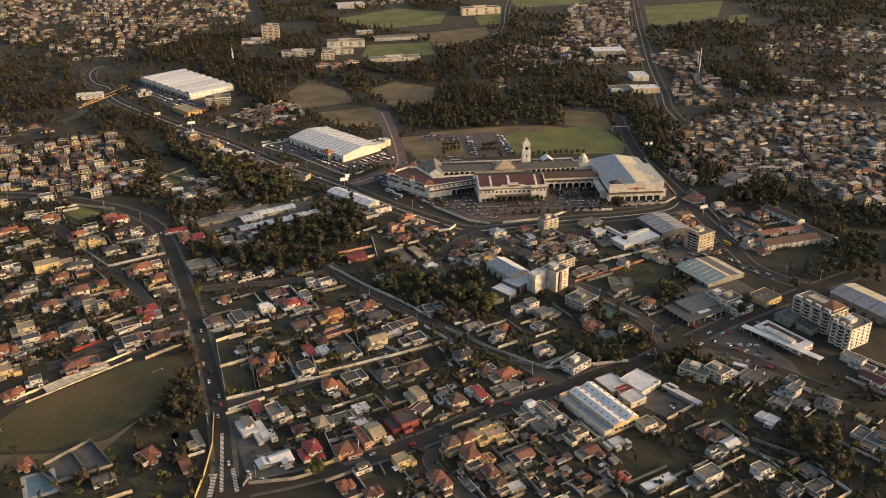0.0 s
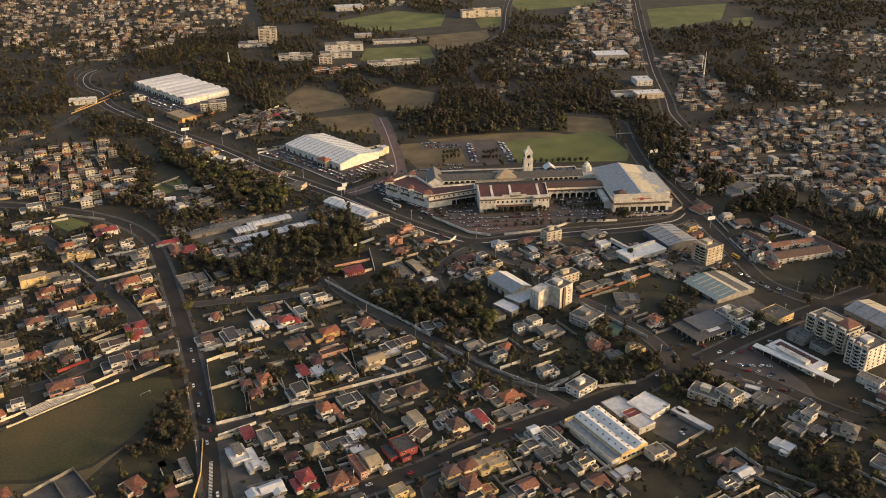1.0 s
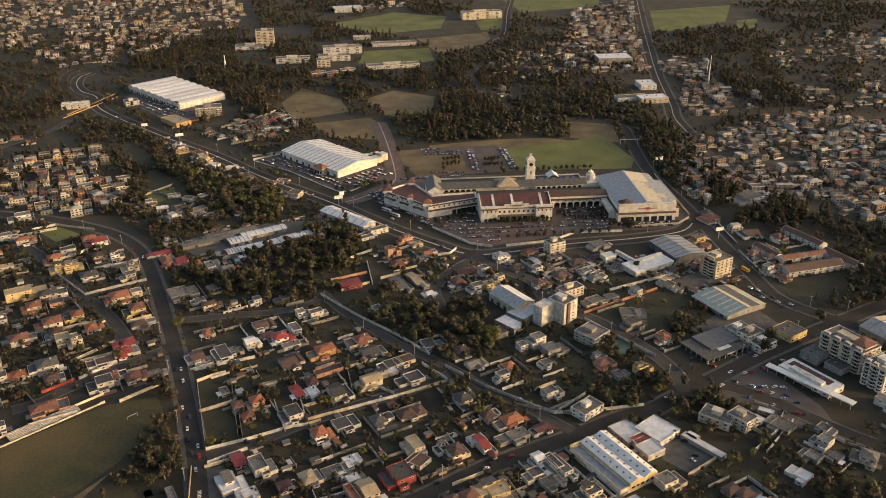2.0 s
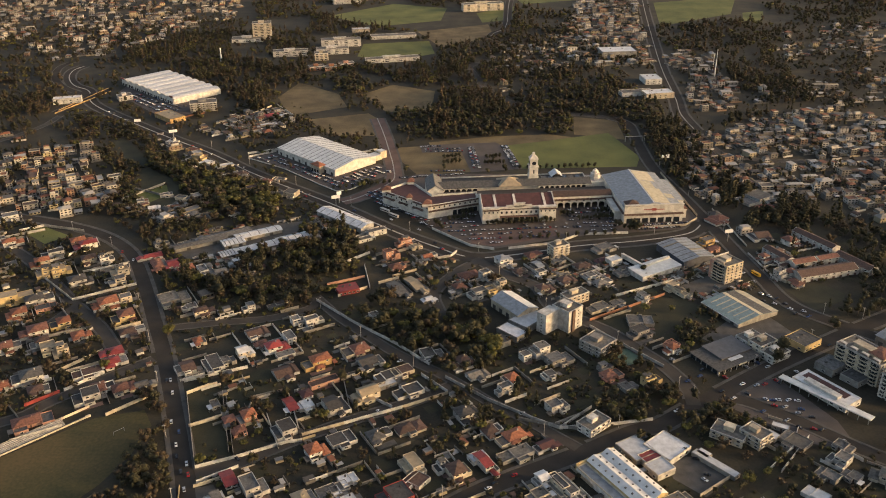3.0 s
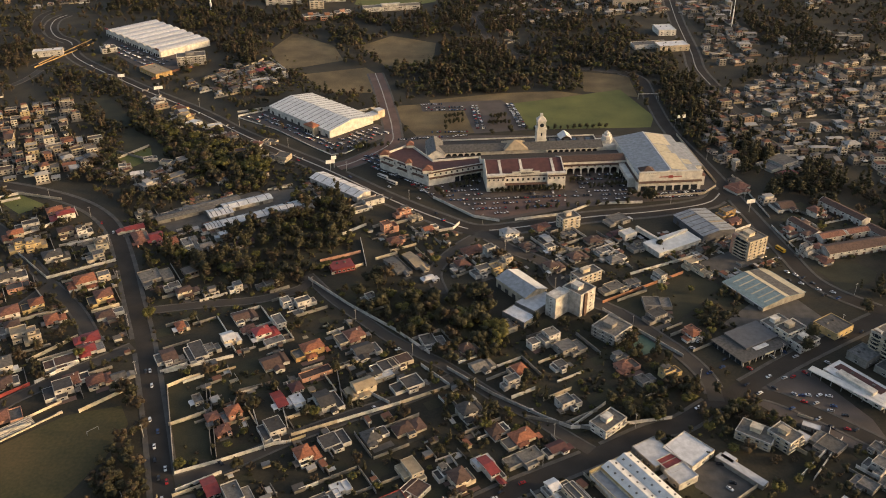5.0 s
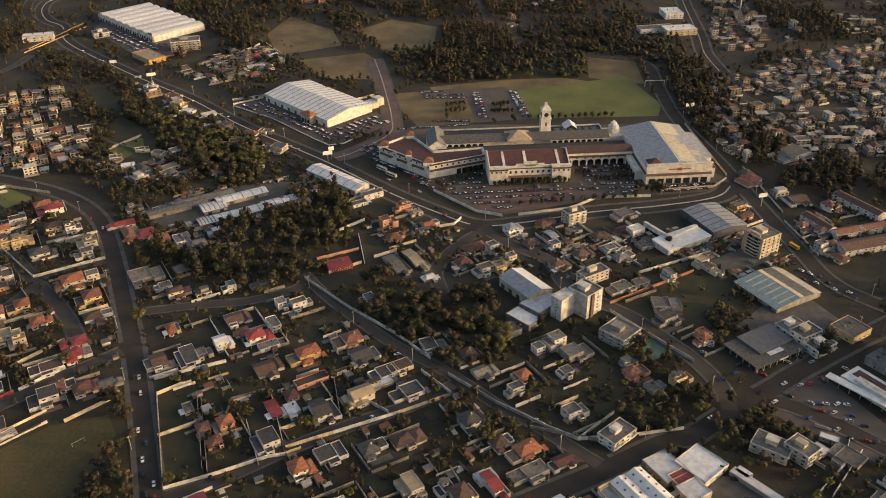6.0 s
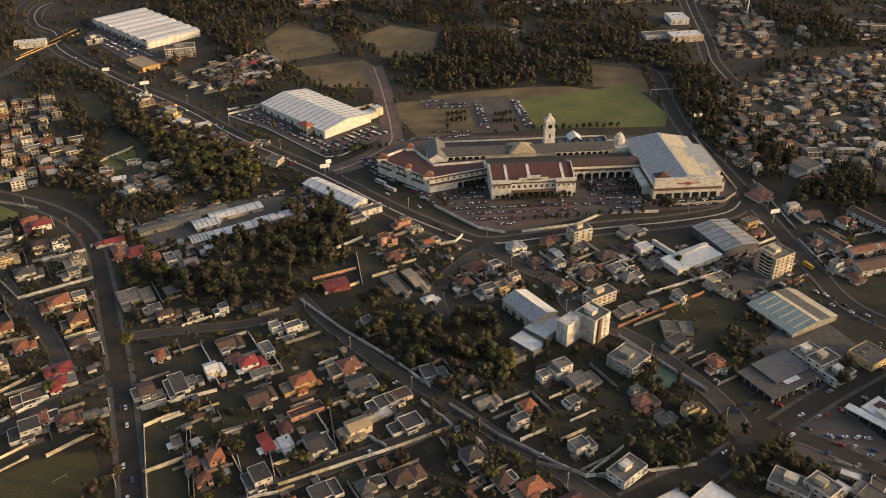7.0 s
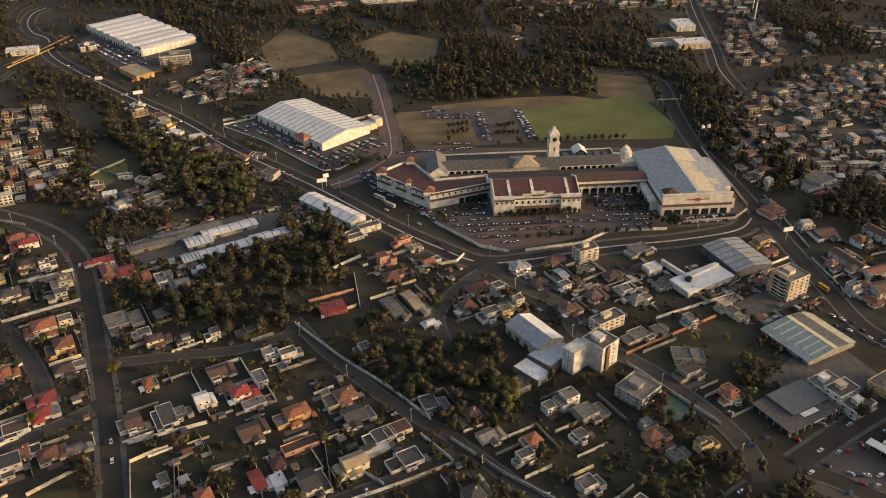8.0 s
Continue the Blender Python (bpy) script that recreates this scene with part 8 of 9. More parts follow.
wood("woodland", [[368.4, 801.5, 418.3, 754.3, 376.8, 665.2, 357.5, 673.8, 342.8, 697.5, 354.9, 737.4], [296.8, 687.7, 328.0, 697.9, 355.8, 681.1, 328.7, 651.2, 297.7, 656.8], [168.3, 583.4, 195.5, 576.4, 211.3, 553.9, 204.6, 544.9, 173.1, 551.4, 149.8, 539.7, 153.8, 564.0]], 5.2, 72, "dark wooded hollow behind the flats", [0, 6, 0, 3, 6], 120, 0.7, (0.7, 1.4), 1.0, thin=-0.9)
wood("scattered_wood", [[476.8, 1798.5, 839.0, 1784.3, 597.1, 1251.2, 500.2, 1293.6, 419.4, 1338.1, 395.6, 1431.6], [-741.4, 1575.6, -632.3, 1516.0, -580.6, 1429.1, -529.3, 1256.4, -537.0, 1219.7, -576.8, 1208.9], [-1.9, 1719.2, 128.2, 1812.1, 271.5, 1756.5, 285.6, 1541.2, 180.9, 1374.8, 89.0, 1510.6]], 11.5, 74, "far trees between the outlying houses", [0, 6, 3, 2, 4], 26, 1.4, (0.7, 1.3), 1.5, thin=-0.3)
wood("woodland", [[193.4, 1344.7, 275.3, 1435.4, 304.0, 1259.3, 286.0, 1081.0, 264.7, 960.4, 235.2, 961.0, 236.0, 1112.0, 197.1, 1166.2]], 6.8, 75, "dark mixed wood below the crowded quarter", [0, 6, 3, 2, 0, 1], 70, 0.95, (0.6, 1.25), 1.5, thin=-0.4)
wood("scattered_wood", [[-406.3, 1392.3, -325.1, 1488.3, -257.0, 1357.8, -268.0, 1249.3, -335.0, 1214.4]], 7.5, 76, "trees behind the far white store", [0, 6, 3, 2, 4], 50, 1.1, (0.6, 1.2), 1.5, thin=-0.3)
wood("woodland", [[286.0, 852.0, 322.6, 898.6, 350.4, 919.8, 390.6, 922.5, 346.4, 821.0, 326.2, 834.7, 327.2, 848.6, 299.7, 849.0], [269.2, 915.7, 275.0, 899.4, 308.0, 898.8, 323.6, 914.8, 336.0, 948.8, 289.8, 949.6]], 5.2, 77, "dark wooded ravine beside the road", [0, 6, 0, 3, 6], 110, 0.75, (0.7, 1.35), 1.0, thin=-0.8)
wood("thicket", [[166.7, 690.6, 208.5, 702.7, 218.0, 669.2, 188.0, 641.8, 164.8, 649.5, 159.3, 669.8], [111.9, 582.5, 136.4, 580.2, 170.2, 588.6, 171.1, 571.4, 136.8, 557.5, 105.1, 563.7]], 5.0, 78, "overgrown trees and bushes in an empty plot", [0, 6, 2, 1, 0], 100, 0.7, (0.4, 1.0), 0.2, thin=-0.5)
NEARBLOCKS = [[-177.7, 587.9, -104.6, 704.4, 71.8, 535.5, 85.5, 513.6, -10.0, 451.9, -122.7, 415.8], [-521.4, 885.4, -421.4, 882.7, -275.6, 782.6, -207.0, 624.1, -208.0, 610.4, -256.1, 576.8, -342.4, 521.2], [-82.0, 805.4, 42.9, 788.4, 152.5, 772.2, 142.9, 655.9, 89.6, 700.1, -12.5, 713.9], [-31.8, 452.3, 85.5, 513.6, 165.9, 548.9, 307.8, 502.9, 292.1, 390.1, -32.6, 394.8], [152.5, 772.2, 236.1, 797.5, 267.2, 731.3, 209.8, 634.6, 152.5, 655.7], [-260.4, 809.9, -108.0, 835.3, -73.3, 764.5, -94.4, 704.2, -207.0, 624.1], [7.2, 638.8, 107.0, 677.7, 155.2, 598.7, 132.3, 549.5, 71.8, 535.5], [300.0, 839.9, 399.1, 807.6, 403.3, 740.4, 274.3, 737.2], [-310.8, 456.7, -240.7, 455.6, -168.0, 472.2, -142.0, 396.4, -282.1, 398.4], [-93.2, 692.9, -43.6, 714.6, 36.5, 658.2, 39.2, 619.1, 2.1, 597.3]]


def lawns(polys, count, seed):
    """Mown back gardens, in one mesh."""
    rng = random.Random(seed)
    sheet = Solid()
    for flat in polys:
        poly = [(flat[i], flat[i + 1]) for i in range(0, len(flat), 2)]
        xs, ys = [q[0] for q in poly], [q[1] for q in poly]
        for _ in range(count):
            x, y = rng.uniform(min(xs), max(xs)), rng.uniform(min(ys), max(ys))
            w, d = rng.uniform(6, 13), rng.uniform(6, 11)
            if not inside(x, y, poly) or not free(x, y, min(w, d) * 0.42):
                continue
            t = radians(30 + rng.uniform(-4, 4))
            c, s = math.cos(t), math.sin(t)
            sheet.prism([(x + u * c - v * s, y + u * s + v * c) for u, v in ((-w / 2, -d / 2), (w / 2, -d / 2), (w / 2, d / 2), (-w / 2, d / 2))], -0.2, 0.02 + 0.0003 * len(sheet.f) % 0.012)
            take(x, y, min(w, d) * 0.46)
    e = thing("back_lawns", 0, 0, 0, "mown green lawns behind the houses, darkened for shade", "lawn", kind="stuff")
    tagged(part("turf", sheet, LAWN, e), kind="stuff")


lawns(NEARBLOCKS, 260, 71)
wood("scrub", NEARBLOCKS, 4.0, 37, "low bushes, hedges and rough growth in the plots", [7, 7, 7, 8, 9], 36, 0.55, (0.45, 1.0), 0.9)
wood("thicket", [[147.8, 570.0, 173.1, 583.2, 194.2, 561.0, 210.0, 538.5, 144.9, 539.1], [151.7, 705.2, 184.3, 725.5, 198.3, 704.7, 168.5, 679.2, 147.1, 667.2, 123.6, 679.7], [2.5, 589.3, 28.3, 584.5, 52.0, 562.2, 64.7, 539.7, 8.0, 540.1, -0.8, 566.9], [113.9, 593.0, 139.9, 578.9, 142.7, 553.1, 121.1, 539.3, 101.6, 561.8]], 5.5, 64, "dark thicket of trees in the open plots", [0, 6, 0, 2, 1], 190, 0.6, (0.5, 1.3), 1.2, thin=-0.45)
wood("garden_trees", NEARBLOCKS[1:2], 6.5, 73, "dark garden trees and hedges between the villas", [0, 6, 0, 2, 6], 90, 0.6, (0.4, 0.85), 1.2)
wood("garden_trees", NEARBLOCKS, 8.5, 38, "garden trees among the houses", [0, 6, 0, 2, 1, 6], 210, 0.5, (0.35, 0.75), 1.2)

wood("scrub", [[-536.7, 1278.8, -417.0, 1224.1, -326.6, 1088.7, -194.6, 994.2, -130.4, 929.5, -101.8, 879.3, -121.6, 859.9, -244.0, 849.5, -310.8, 890.1, -343.5, 964.6, -444.2, 1132.8], [-301.1, 1246.2, -192.9, 1296.6, -159.4, 1158.6, -211.4, 1127.1, -270.0, 1139.3]], 4.2, 39, "rough growth and bushes beside the boulevard", [7, 7, 8, 9], 36, 0.6, (0.6, 1.3), 1.0)

# ---- cars ----
def car(colour):
    e = thing("car", -560, 1600, 0, "%s car standing on the asphalt" % ("white", "silver grey", "black", "dark red", "dark blue")[colour], "car", "cars")
    s = Solid()
    prof = [(-2.1, 0.3), (2.1, 0.3), (2.15, 0.75), (1.0, 0.95), (-2.0, 0.98), (-2.15, 0.7)]
    k = len(prof)
    s.add([(x, -0.85, z) for x, z in prof] + [(x, 0.85, z) for x, z in prof], [tuple(range(k)), tuple(range(k, 2 * k))[::-1]] + [(i, k + i, k + (i + 1) % k, (i + 1) % k) for i in range(k)])
    s.add([(-1.2, -0.62, 1.47), (0.3, -0.62, 1.47), (0.3, 0.62, 1.47), (-1.2, 0.62, 1.47), (-1.2, -0.62, 1.5), (0.3, -0.62, 1.5), (0.3, 0.62, 1.5), (-1.2, 0.62, 1.5)], [(0, 1, 5, 4), (1, 2, 6, 5), (2, 3, 7, 6), (3, 0, 4, 7), (4, 5, 6, 7)])
    part("shell", s, CARS[colour], e)
    g = Solid().add([(-1.9, -0.76, 0.97), (0.95, -0.76, 0.95), (0.95, 0.76, 0.95), (-1.9, 0.76, 0.97), (-1.25, -0.64, 1.47), (0.32, -0.64, 1.47), (0.32, 0.64, 1.47), (-1.25, 0.64, 1.47)], [(0, 1, 5, 4), (1, 2, 6, 5), (2, 3, 7, 6), (3, 0, 4, 7)])
    part("glasshouse", g, GLASS, e)
    wheel = Solid().add([(0.32 * math.cos(i * 0.785), y, 0.32 * math.sin(i * 0.785)) for y in (-0.1, 0.1) for i in range(8)], [tuple(range(8)), tuple(range(15, 7, -1))] + [(i, 8 + i, 8 + (i + 1) % 8, (i + 1) % 8) for i in range(8)]).mesh("wheel", TYRE)
    for x in (-1.3, 1.3):
        for y in (-0.8, 0.8):
            part("wheel", wheel, None, e, "", (x, y, 0.32))
    return e



FLEET = [car(i) for i in range(5)]
for c, (x, y) in zip(FLEET, ((-50.9, 876.0), (-22.8, 851.4), (-6.6, 820.8), (-144.8, 939.1), (-89.5, 898.7))):
    c.matrix_world = pose(x, y, 0.25, 0, 0, -42)
CAR_RNG = random.Random(8)


def park(x, y, rot, z=0.12):
    c = CAR_RNG.choice((0, 0, 0, 1, 1, 2, 2, 3, 4))
    return copy_thing(FLEET[c], pose(x, y, z, 0, 0, rot + CAR_RNG.choice((0, 180)) + CAR_RNG.uniform(-2, 2)))


def car_row(x0, y0, x1, y1, turn=90.0, pitch=2.9, fill=0.22):
    """Cars side by side between two points."""
    d = Vector((x1 - x0, y1 - y0))
    a = math.degrees(math.atan2(d.y, d.x))
    for i in range(int(d.length / pitch)):
        if CAR_RNG.random() < fill:
            p = Vector((x0, y0)) + d.normalized() * (i + 0.5) * pitch
            park(p.x, p.y, a + turn)


def car_mass(name, rows, seed, label, pitch=2.9, fill=0.4):
    """Far rows of parked cars as one mass."""
    rng = random.Random(seed)
    bodies, glass = [Solid() for _ in range(5)], Solid()
    for x0, y0, x1, y1 in rows:
        d = Vector((x1 - x0, y1 - y0))
        a = math.atan2(d.y, d.x) + math.pi / 2
        for i in range(int(d.length / pitch)):
            if rng.random() > fill:
                continue
            p = Vector((x0, y0)) + d.normalized() * (i + 0.5) * pitch
            t = a + rng.choice((0, math.pi)) + rng.uniform(-0.07, 0.07)
            p = p + Vector((rng.uniform(-0.35, 0.35), rng.uniform(-0.6, 0.6)))
            c, s = math.cos(t), math.sin(t)
            for ob, sol in ((FLEET[0].children[0], bodies[rng.choice((0, 0, 0, 1, 1, 2, 2, 1, 3, 4))]), (FLEET[0].children[1], glass)):
                me = ob.data
                sol.add([(p.x + v.co.x * c - v.co.y * s, p.y + v.co.x * s + v.co.y * c, v.co.z + 0.1) for v in me.vertices], [tuple(f.vertices) for f in me.polygons])
    e = thing(name, 0, 0, 0, label, "cars", kind="stuff")
    for i, b in enumerate(bodies):
        tagged(part("car_shells", b, CARS[i], e), kind="stuff")
    tagged(part("car_glass", glass, GLASS, e), kind="stuff")


def rows_over(flat, rot, gap):
    """Rows of bays over a car park."""
    poly = [(flat[i], flat[i + 1]) for i in range(0, len(flat), 2)]
    c, s = math.cos(radians(rot)), math.sin(radians(rot))
    us, vs = [x * c + y * s for x, y in poly], [-x * s + y * c for x, y in poly]
    out = []
    for v in np.arange(min(vs) + 3, max(vs), gap):
        run = None
        for u in np.arange(min(us), max(us) + 3, 3.0):
            x, y = u * c - v * s, u * s + v * c
            ok = inside(x, y, poly)
            if ok and run is None:
                run = (x, y)
            if not ok and run is not None:
                out.append([run[0], run[1], x, y])
                run = None
    return out


# near streets and lots
for x, y in ((-193.4, 599.2), (-187.8, 583.9), (-179.5, 551.0), (-171.6, 540.4), (-169.9, 527.2), (-166.4, 516.0), (-160.0, 501.5), (-158.4, 508.9), (-154.9, 498.8), (-153.9, 485.7), (-135.7, 436.0), (-143.9, 436.1), (-195.9, 598.6), (-295.9, 808.0), (-280.3, 790.8)):
    park(x, y, 108, 0.3)
for x, y in ((-56.3, 440.2), (-45.8, 443.4), (-20.9, 453.8), (-4.5, 471.4), (46.3, 473.6), (42.2, 496.1), (30.2, 489.1), (26.1, 484.6), (155.3, 558.5), (233.4, 609.9), (289.0, 637.5), (274.4, 630.7)):
    park(x, y, 27, 0.3)
for x, y in ((52.3, 557.1), (63.1, 548.3), (54.9, 555.6), (-31.8, 621.0), (-128.1, 513.2), (-43.4, 560.4), (171.4, 592.9), (172.7, 627.2)):
    park(x, y, CAR_RNG.choice((28, -44)), 0.25)
for x, y in ((208.4, 577.0), (218.9, 571.0), (227.2, 570.0), (234.1, 569.9), (222.2, 563.6), (225.3, 547.8), (230.3, 540.1), (224.2, 588.6), (208.7, 588.9), (238.9, 538.4), (233.4, 592.8), (197.5, 572.3), (238.8, 559.3), (212.6, 557.4), (223.0, 569.7), (229.2, 562.3), (239.6, 569.0), (235.3, 555.1), (242.4, 550.6), (235.4, 590.9), (252.0, 603.2), (218.2, 587.5), (192.0, 580.6), (185.5, 607.2), (181.7, 599.0), (199.0, 597.5), (218.2, 610.0), (252.6, 525.7), (244.0, 537.4), (227.6, 615.2)):
    park(x, y, CAR_RNG.choice((-55, -20, 30)))
for x, y in ((155.3, 509.8), (158.2, 495.2), (155.4, 490.8), (167.1, 620.6), (89.8, 462.0), (-121.5, 427.2), (-111.6, 420.7), (-120.5, 421.9)):
    park(x, y, CAR_RNG.choice((-20, -50)))
for x, y in ((264.9, 718.7), (270.1, 714.2), (275.1, 709.9), (262.7, 705.8), (269.9, 701.5), (278.6, 701.3), (279.9, 693.0), (281.1, 684.9), (290.1, 680.8), (261.2, 755.4), (265.2, 739.3), (289.0, 688.8), (249.8, 748.9), (255.0, 743.2)):
    park(x, y, CAR_RNG.choice((-35, -60, 30)))
# shopping centre
car_row(-50.0, 910.0, -16.9, 864.3, fill=0.22)
car_row(43.8, 855.6, 112.4, 863.3, fill=0.22)
car_row(125.4, 894.4, 166.3, 899.0, fill=0.22)
car_row(121.0, 874.0, 157.4, 877.4, fill=0.22)
car_row(185.4, 853.5, 239.2, 863.3, fill=0.22)
car_row(-5.2, 870.0, 32.7, 867.4, fill=0.22)
car_mass("parked_cars", rows_over([123.4, 900.7, 165.2, 906.5, 175.2, 860.4, 165.4, 846.3, 115.1, 848.9], 4, 8.5) + rows_over([-5.2, 876.0, 34.7, 893.7, 35.8, 852.9, 112.0, 860.4, 111.5, 839.6, 50.7, 819.0, 26.4, 825.5, -7.5, 856.4], 4, 9.5), 41, "rows of parked cars before the shopping centre", fill=0.66)
car_mass("parked_cars", rows_over([-84.3, 949.0, -65.5, 955.8, -45.3, 915.4, -12.3, 873.1, -9.8, 854.5, -44.4, 897.1, -70.8, 921.3], -42, 7.0) + rows_over([181.6, 857.4, 240.0, 866.2, 245.6, 856.4, 183.7, 846.0], 6, 8), 45, "parked cars along the fronts of the shopping centre", fill=0.9)
car_mass("parked_cars", [[-23.6, 1084.2, 23.9, 1086.3], [-20.5, 1076.4, 26.6, 1077.0], [-26.8, 1093.6, 0.1, 1096.2], [33.0, 1090.8, 37.7, 1015.0], [37.2, 1090.7, 43.4, 1017.6], [73.4, 1096.2, 83.6, 1019.5], [78.2, 1096.1, 89.1, 1019.4], [-16.7, 1010.6, 27.6, 1011.1], [-48.9, 990.2, 27.3, 1001.8]], 46, "rows of cars in the rear car park", fill=0.8)
car_mass("parked_cars", rows_over([-222.2, 1061.4, -198.9, 1073.2, -118.8, 990.0, -73.7, 1030.4, -55.6, 1011.7, -100.0, 962.6, -114.1, 959.2, -130.5, 974.6, -182.4, 1029.7], -45, 7.5), 42, "rows of parked cars before the white superstore", fill=0.72)
car_mass("parked_cars", rows_over([-468.8, 1332.3, -463.7, 1355.9, -360.8, 1275.8, -366.1, 1234.5, -381.0, 1238.9], -46, 9), 43, "rows of parked cars before the far retail store", fill=0.6)
car_mass("street_cars", [[-485.0, 1277.0, -376.6, 1163.5], [-380.4, 1176.9, -208.6, 1006.9], [-206.4, 994.6, -103.3, 912.9], [-102.1, 899.1, 9.4, 800.3], [-49.5, 845.9, 3.7, 806.1]], 44, "cars along the boulevard", 11.0, 0.3)
bus = thing("bus", -58.2, 897.3, -42, "long pale bus on the boulevard", "bus")
part("coach_body", Solid().box(-6, -1.25, 0.5, 6, 1.25, 3.2).box(-5.7, -1.1, 3.2, 5.7, 1.1, 3.35), WALLS["white"], bus)
part("window_band", Solid().box(-5.6, -1.29, 1.7, 5.6, -1.26, 2.7).box(-5.6, 1.26, 1.7, 5.6, 1.29, 2.7), GLASS, bus)
for u in (-4, 4):
    part("axle_wheel", Solid().box(u - 0.5, -1.27, 0.05, u + 0.5, 1.27, 0.9), TYRE, bus)
copy_thing(bus, pose(-48.6, 883.7, 0.1, 0, 0, -42))
school_bus = thing("bus", 271.4, 752.4, -65, "yellow bus driving along the street", "bus")
part("coach_body", Solid().box(-4.6, -1.2, 0.5, 4.6, 1.2, 3.0).box(-4.3, -1.05, 3.0, 4.3, 1.05, 3.15), paint("bus_yellow", (0.6, 0.34, 0.03), 0.4), school_bus)
part("window_band", Solid().box(-4.2, -1.24, 1.7, 4.2, -1.21, 2.5).box(-4.2, 1.21, 1.7, 4.2, 1.24, 2.5), GLASS, school_bus)

# ---- garden walls ----
wall_run([-165.9, 546.1, -147.3, 556.1], 2.4, "cream")
wall_run([-152.3, 505.1, -127.9, 515.1, -100.4, 528.4, -90.5, 530.3], 2.4, "white")
wall_run([-177.5, 582.6, -164.1, 592.6], 2.4, "cream")
wall_run([-153.0, 583.5, -134.9, 520.0], 2.4, "grey")
wall_run([-177.5, 582.6, -152.3, 505.1], 2.4, "grey")
wall_run([-148.1, 491.6, -125.8, 505.7], 2.4, "white")
wall_run([-279.0, 609.7, -254.9, 638.9], 2.4, "cream")
wall_run([-264.2, 587.2, -243.5, 609.3], 2.4, "white")
wall_run([-284.3, 569.9, -266.7, 586.0], 2.4, "red")
wall_run([-225.3, 558.6, -199.7, 582.8], 2.4, "cream")
wall_run([-183.4, 597.2, -141.7, 614.5], 2.4, "white")
wall_run([-307.4, 716.6, -262.7, 743.6], 2.4, "white")
wall_run([-358.3, 767.9, -307.4, 716.6], 2.4, "white")
wall_run([-310.9, 768.1, -282.8, 783.7], 2.4, "white")
wall_run([-360.3, 783.9, -344.2, 798.1], 2.4, "white")
wall_run([-411.5, 855.3, -392.8, 867.1], 2.4, "white")
wall_run([-392.8, 867.1, -348.1, 854.2], 2.4, "cream")
wall_run([-344.2, 798.1, -336.7, 810.8], 2.4, "white")
wall_run([-91.3, 535.9, -65.2, 547.6], 2.4, "cream")
wall_run([-65.2, 547.6, -27.6, 564.7], 2.4, "white")
wall_run([-27.6, 564.7, 3.0, 580.5], 2.4, "cream")
wall_run([-15.8, 603.3, 3.0, 581.6], 2.4, "white")
wall_run([-104.3, 712.8, -70.0, 676.3, -34.8, 643.8, -10.2, 616.1], 2.4, "white")
wall_run([1.3, 599.9, 30.1, 572.6, 60.4, 550.0, 75.0, 540.8], 2.4, "white")
wall_run([75.0, 540.8, 99.3, 563.2], 2.4, "white")
wall_run([-72.2, 597.7, -52.4, 610.1], 2.4, "cream")
wall_run([-70.2, 595.8, -62.2, 559.5], 2.4, "grey")
wall_run([-49.9, 576.4, -34.7, 564.8], 2.4, "white")
wall_run([-131.1, 563.1, -130.4, 577.3, -116.8, 583.0], 2.4, "grey")
wall_run([-117.5, 557.4, -104.6, 523.5], 2.4, "white")
wall_run([-107.5, 582.9, -93.8, 541.1], 2.4, "white")
wall_run([75.0, 540.8, 108.3, 544.1, 137.1, 549.1], 2.4, "white")
wall_run([115.7, 676.9, 184.6, 718.1], 2.4, "brick")
wall_run([-87.3, 719.4, -63.9, 734.2], 2.4, "cream")
wall_run([-98.6, 739.3, -67.7, 753.8], 2.4, "pink")
wall_run([-69.5, 775.3, -61.5, 732.4], 2.4, "white")
wall_run([-89.1, 780.6, -66.6, 801.0], 2.4, "white")
wall_run([-24.2, 782.6, 7.3, 792.4], 2.4, "white")
wall_run([7.3, 792.4, 13.3, 802.9], 2.4, "white")
wall_run([114.2, 667.7, 134.1, 641.6, 158.9, 610.8], 2.4, "white")
wall_run([49.8, 700.4, 73.4, 675.9], 2.4, "white")
wall_run([33.6, 639.4, 54.7, 653.5], 2.4, "white")
wall_run([203.4, 497.0, 232.4, 529.9], 2.4, "white")
wall_run([61.0, 807.7, 106.3, 818.2, 129.1, 835.7], 2.4, "white")
wall_run([-9.8, 852.6, 26.0, 814.1, 47.7, 806.1], 2.4, "white")
wall_run([136.3, 837.4, 177.7, 839.6], 2.4, "white")
wall_run([189.1, 849.7, 237.3, 856.5, 252.1, 872.0], 2.4, "cream")
wall_run([-232.4, 1073.2, -196.7, 1087.8], 2.4, "white")
wall_run([-99.6, 1070.5, -77.2, 1085.3], 2.4, "white")
wall_run([245.0, 997.7, 254.2, 878.9], 2.4, "cream")
wall_run([194.4, 416.1, 229.7, 439.1], 2.4, "pink")
wall_run([197.2, 499.4, 228.7, 528.9], 2.4, "white")
wall_run([-86.5, 426.6, -66.8, 438.7], 2.4, "yellow")
wall_run([-148.9, 487.6, -133.2, 495.8], 2.4, "cream")
wall_run([-171.0, 587.7, -159.1, 594.4], 2.4, "cream")
wall_run([-166.8, 545.8, -147.2, 557.0], 2.4, "cream")
wall_run([-149.4, 578.9, -131.4, 517.4], 2.4, "grey")
wall_run([24.0, 480.2, 4.8, 469.4], 2.4, "cream")
wall_run([-119.5, 416.8, -92.6, 420.5, -79.5, 426.5], 2.4, "grey")
wall_run([-122.5, 414.8, -119.1, 423.5], 2.4, "grey")
wall_run([107.7, 402.4, 99.6, 422.8], 2.4, "white")
wall_run([88.3, 428.2, 111.0, 402.3], 2.4, "grey")
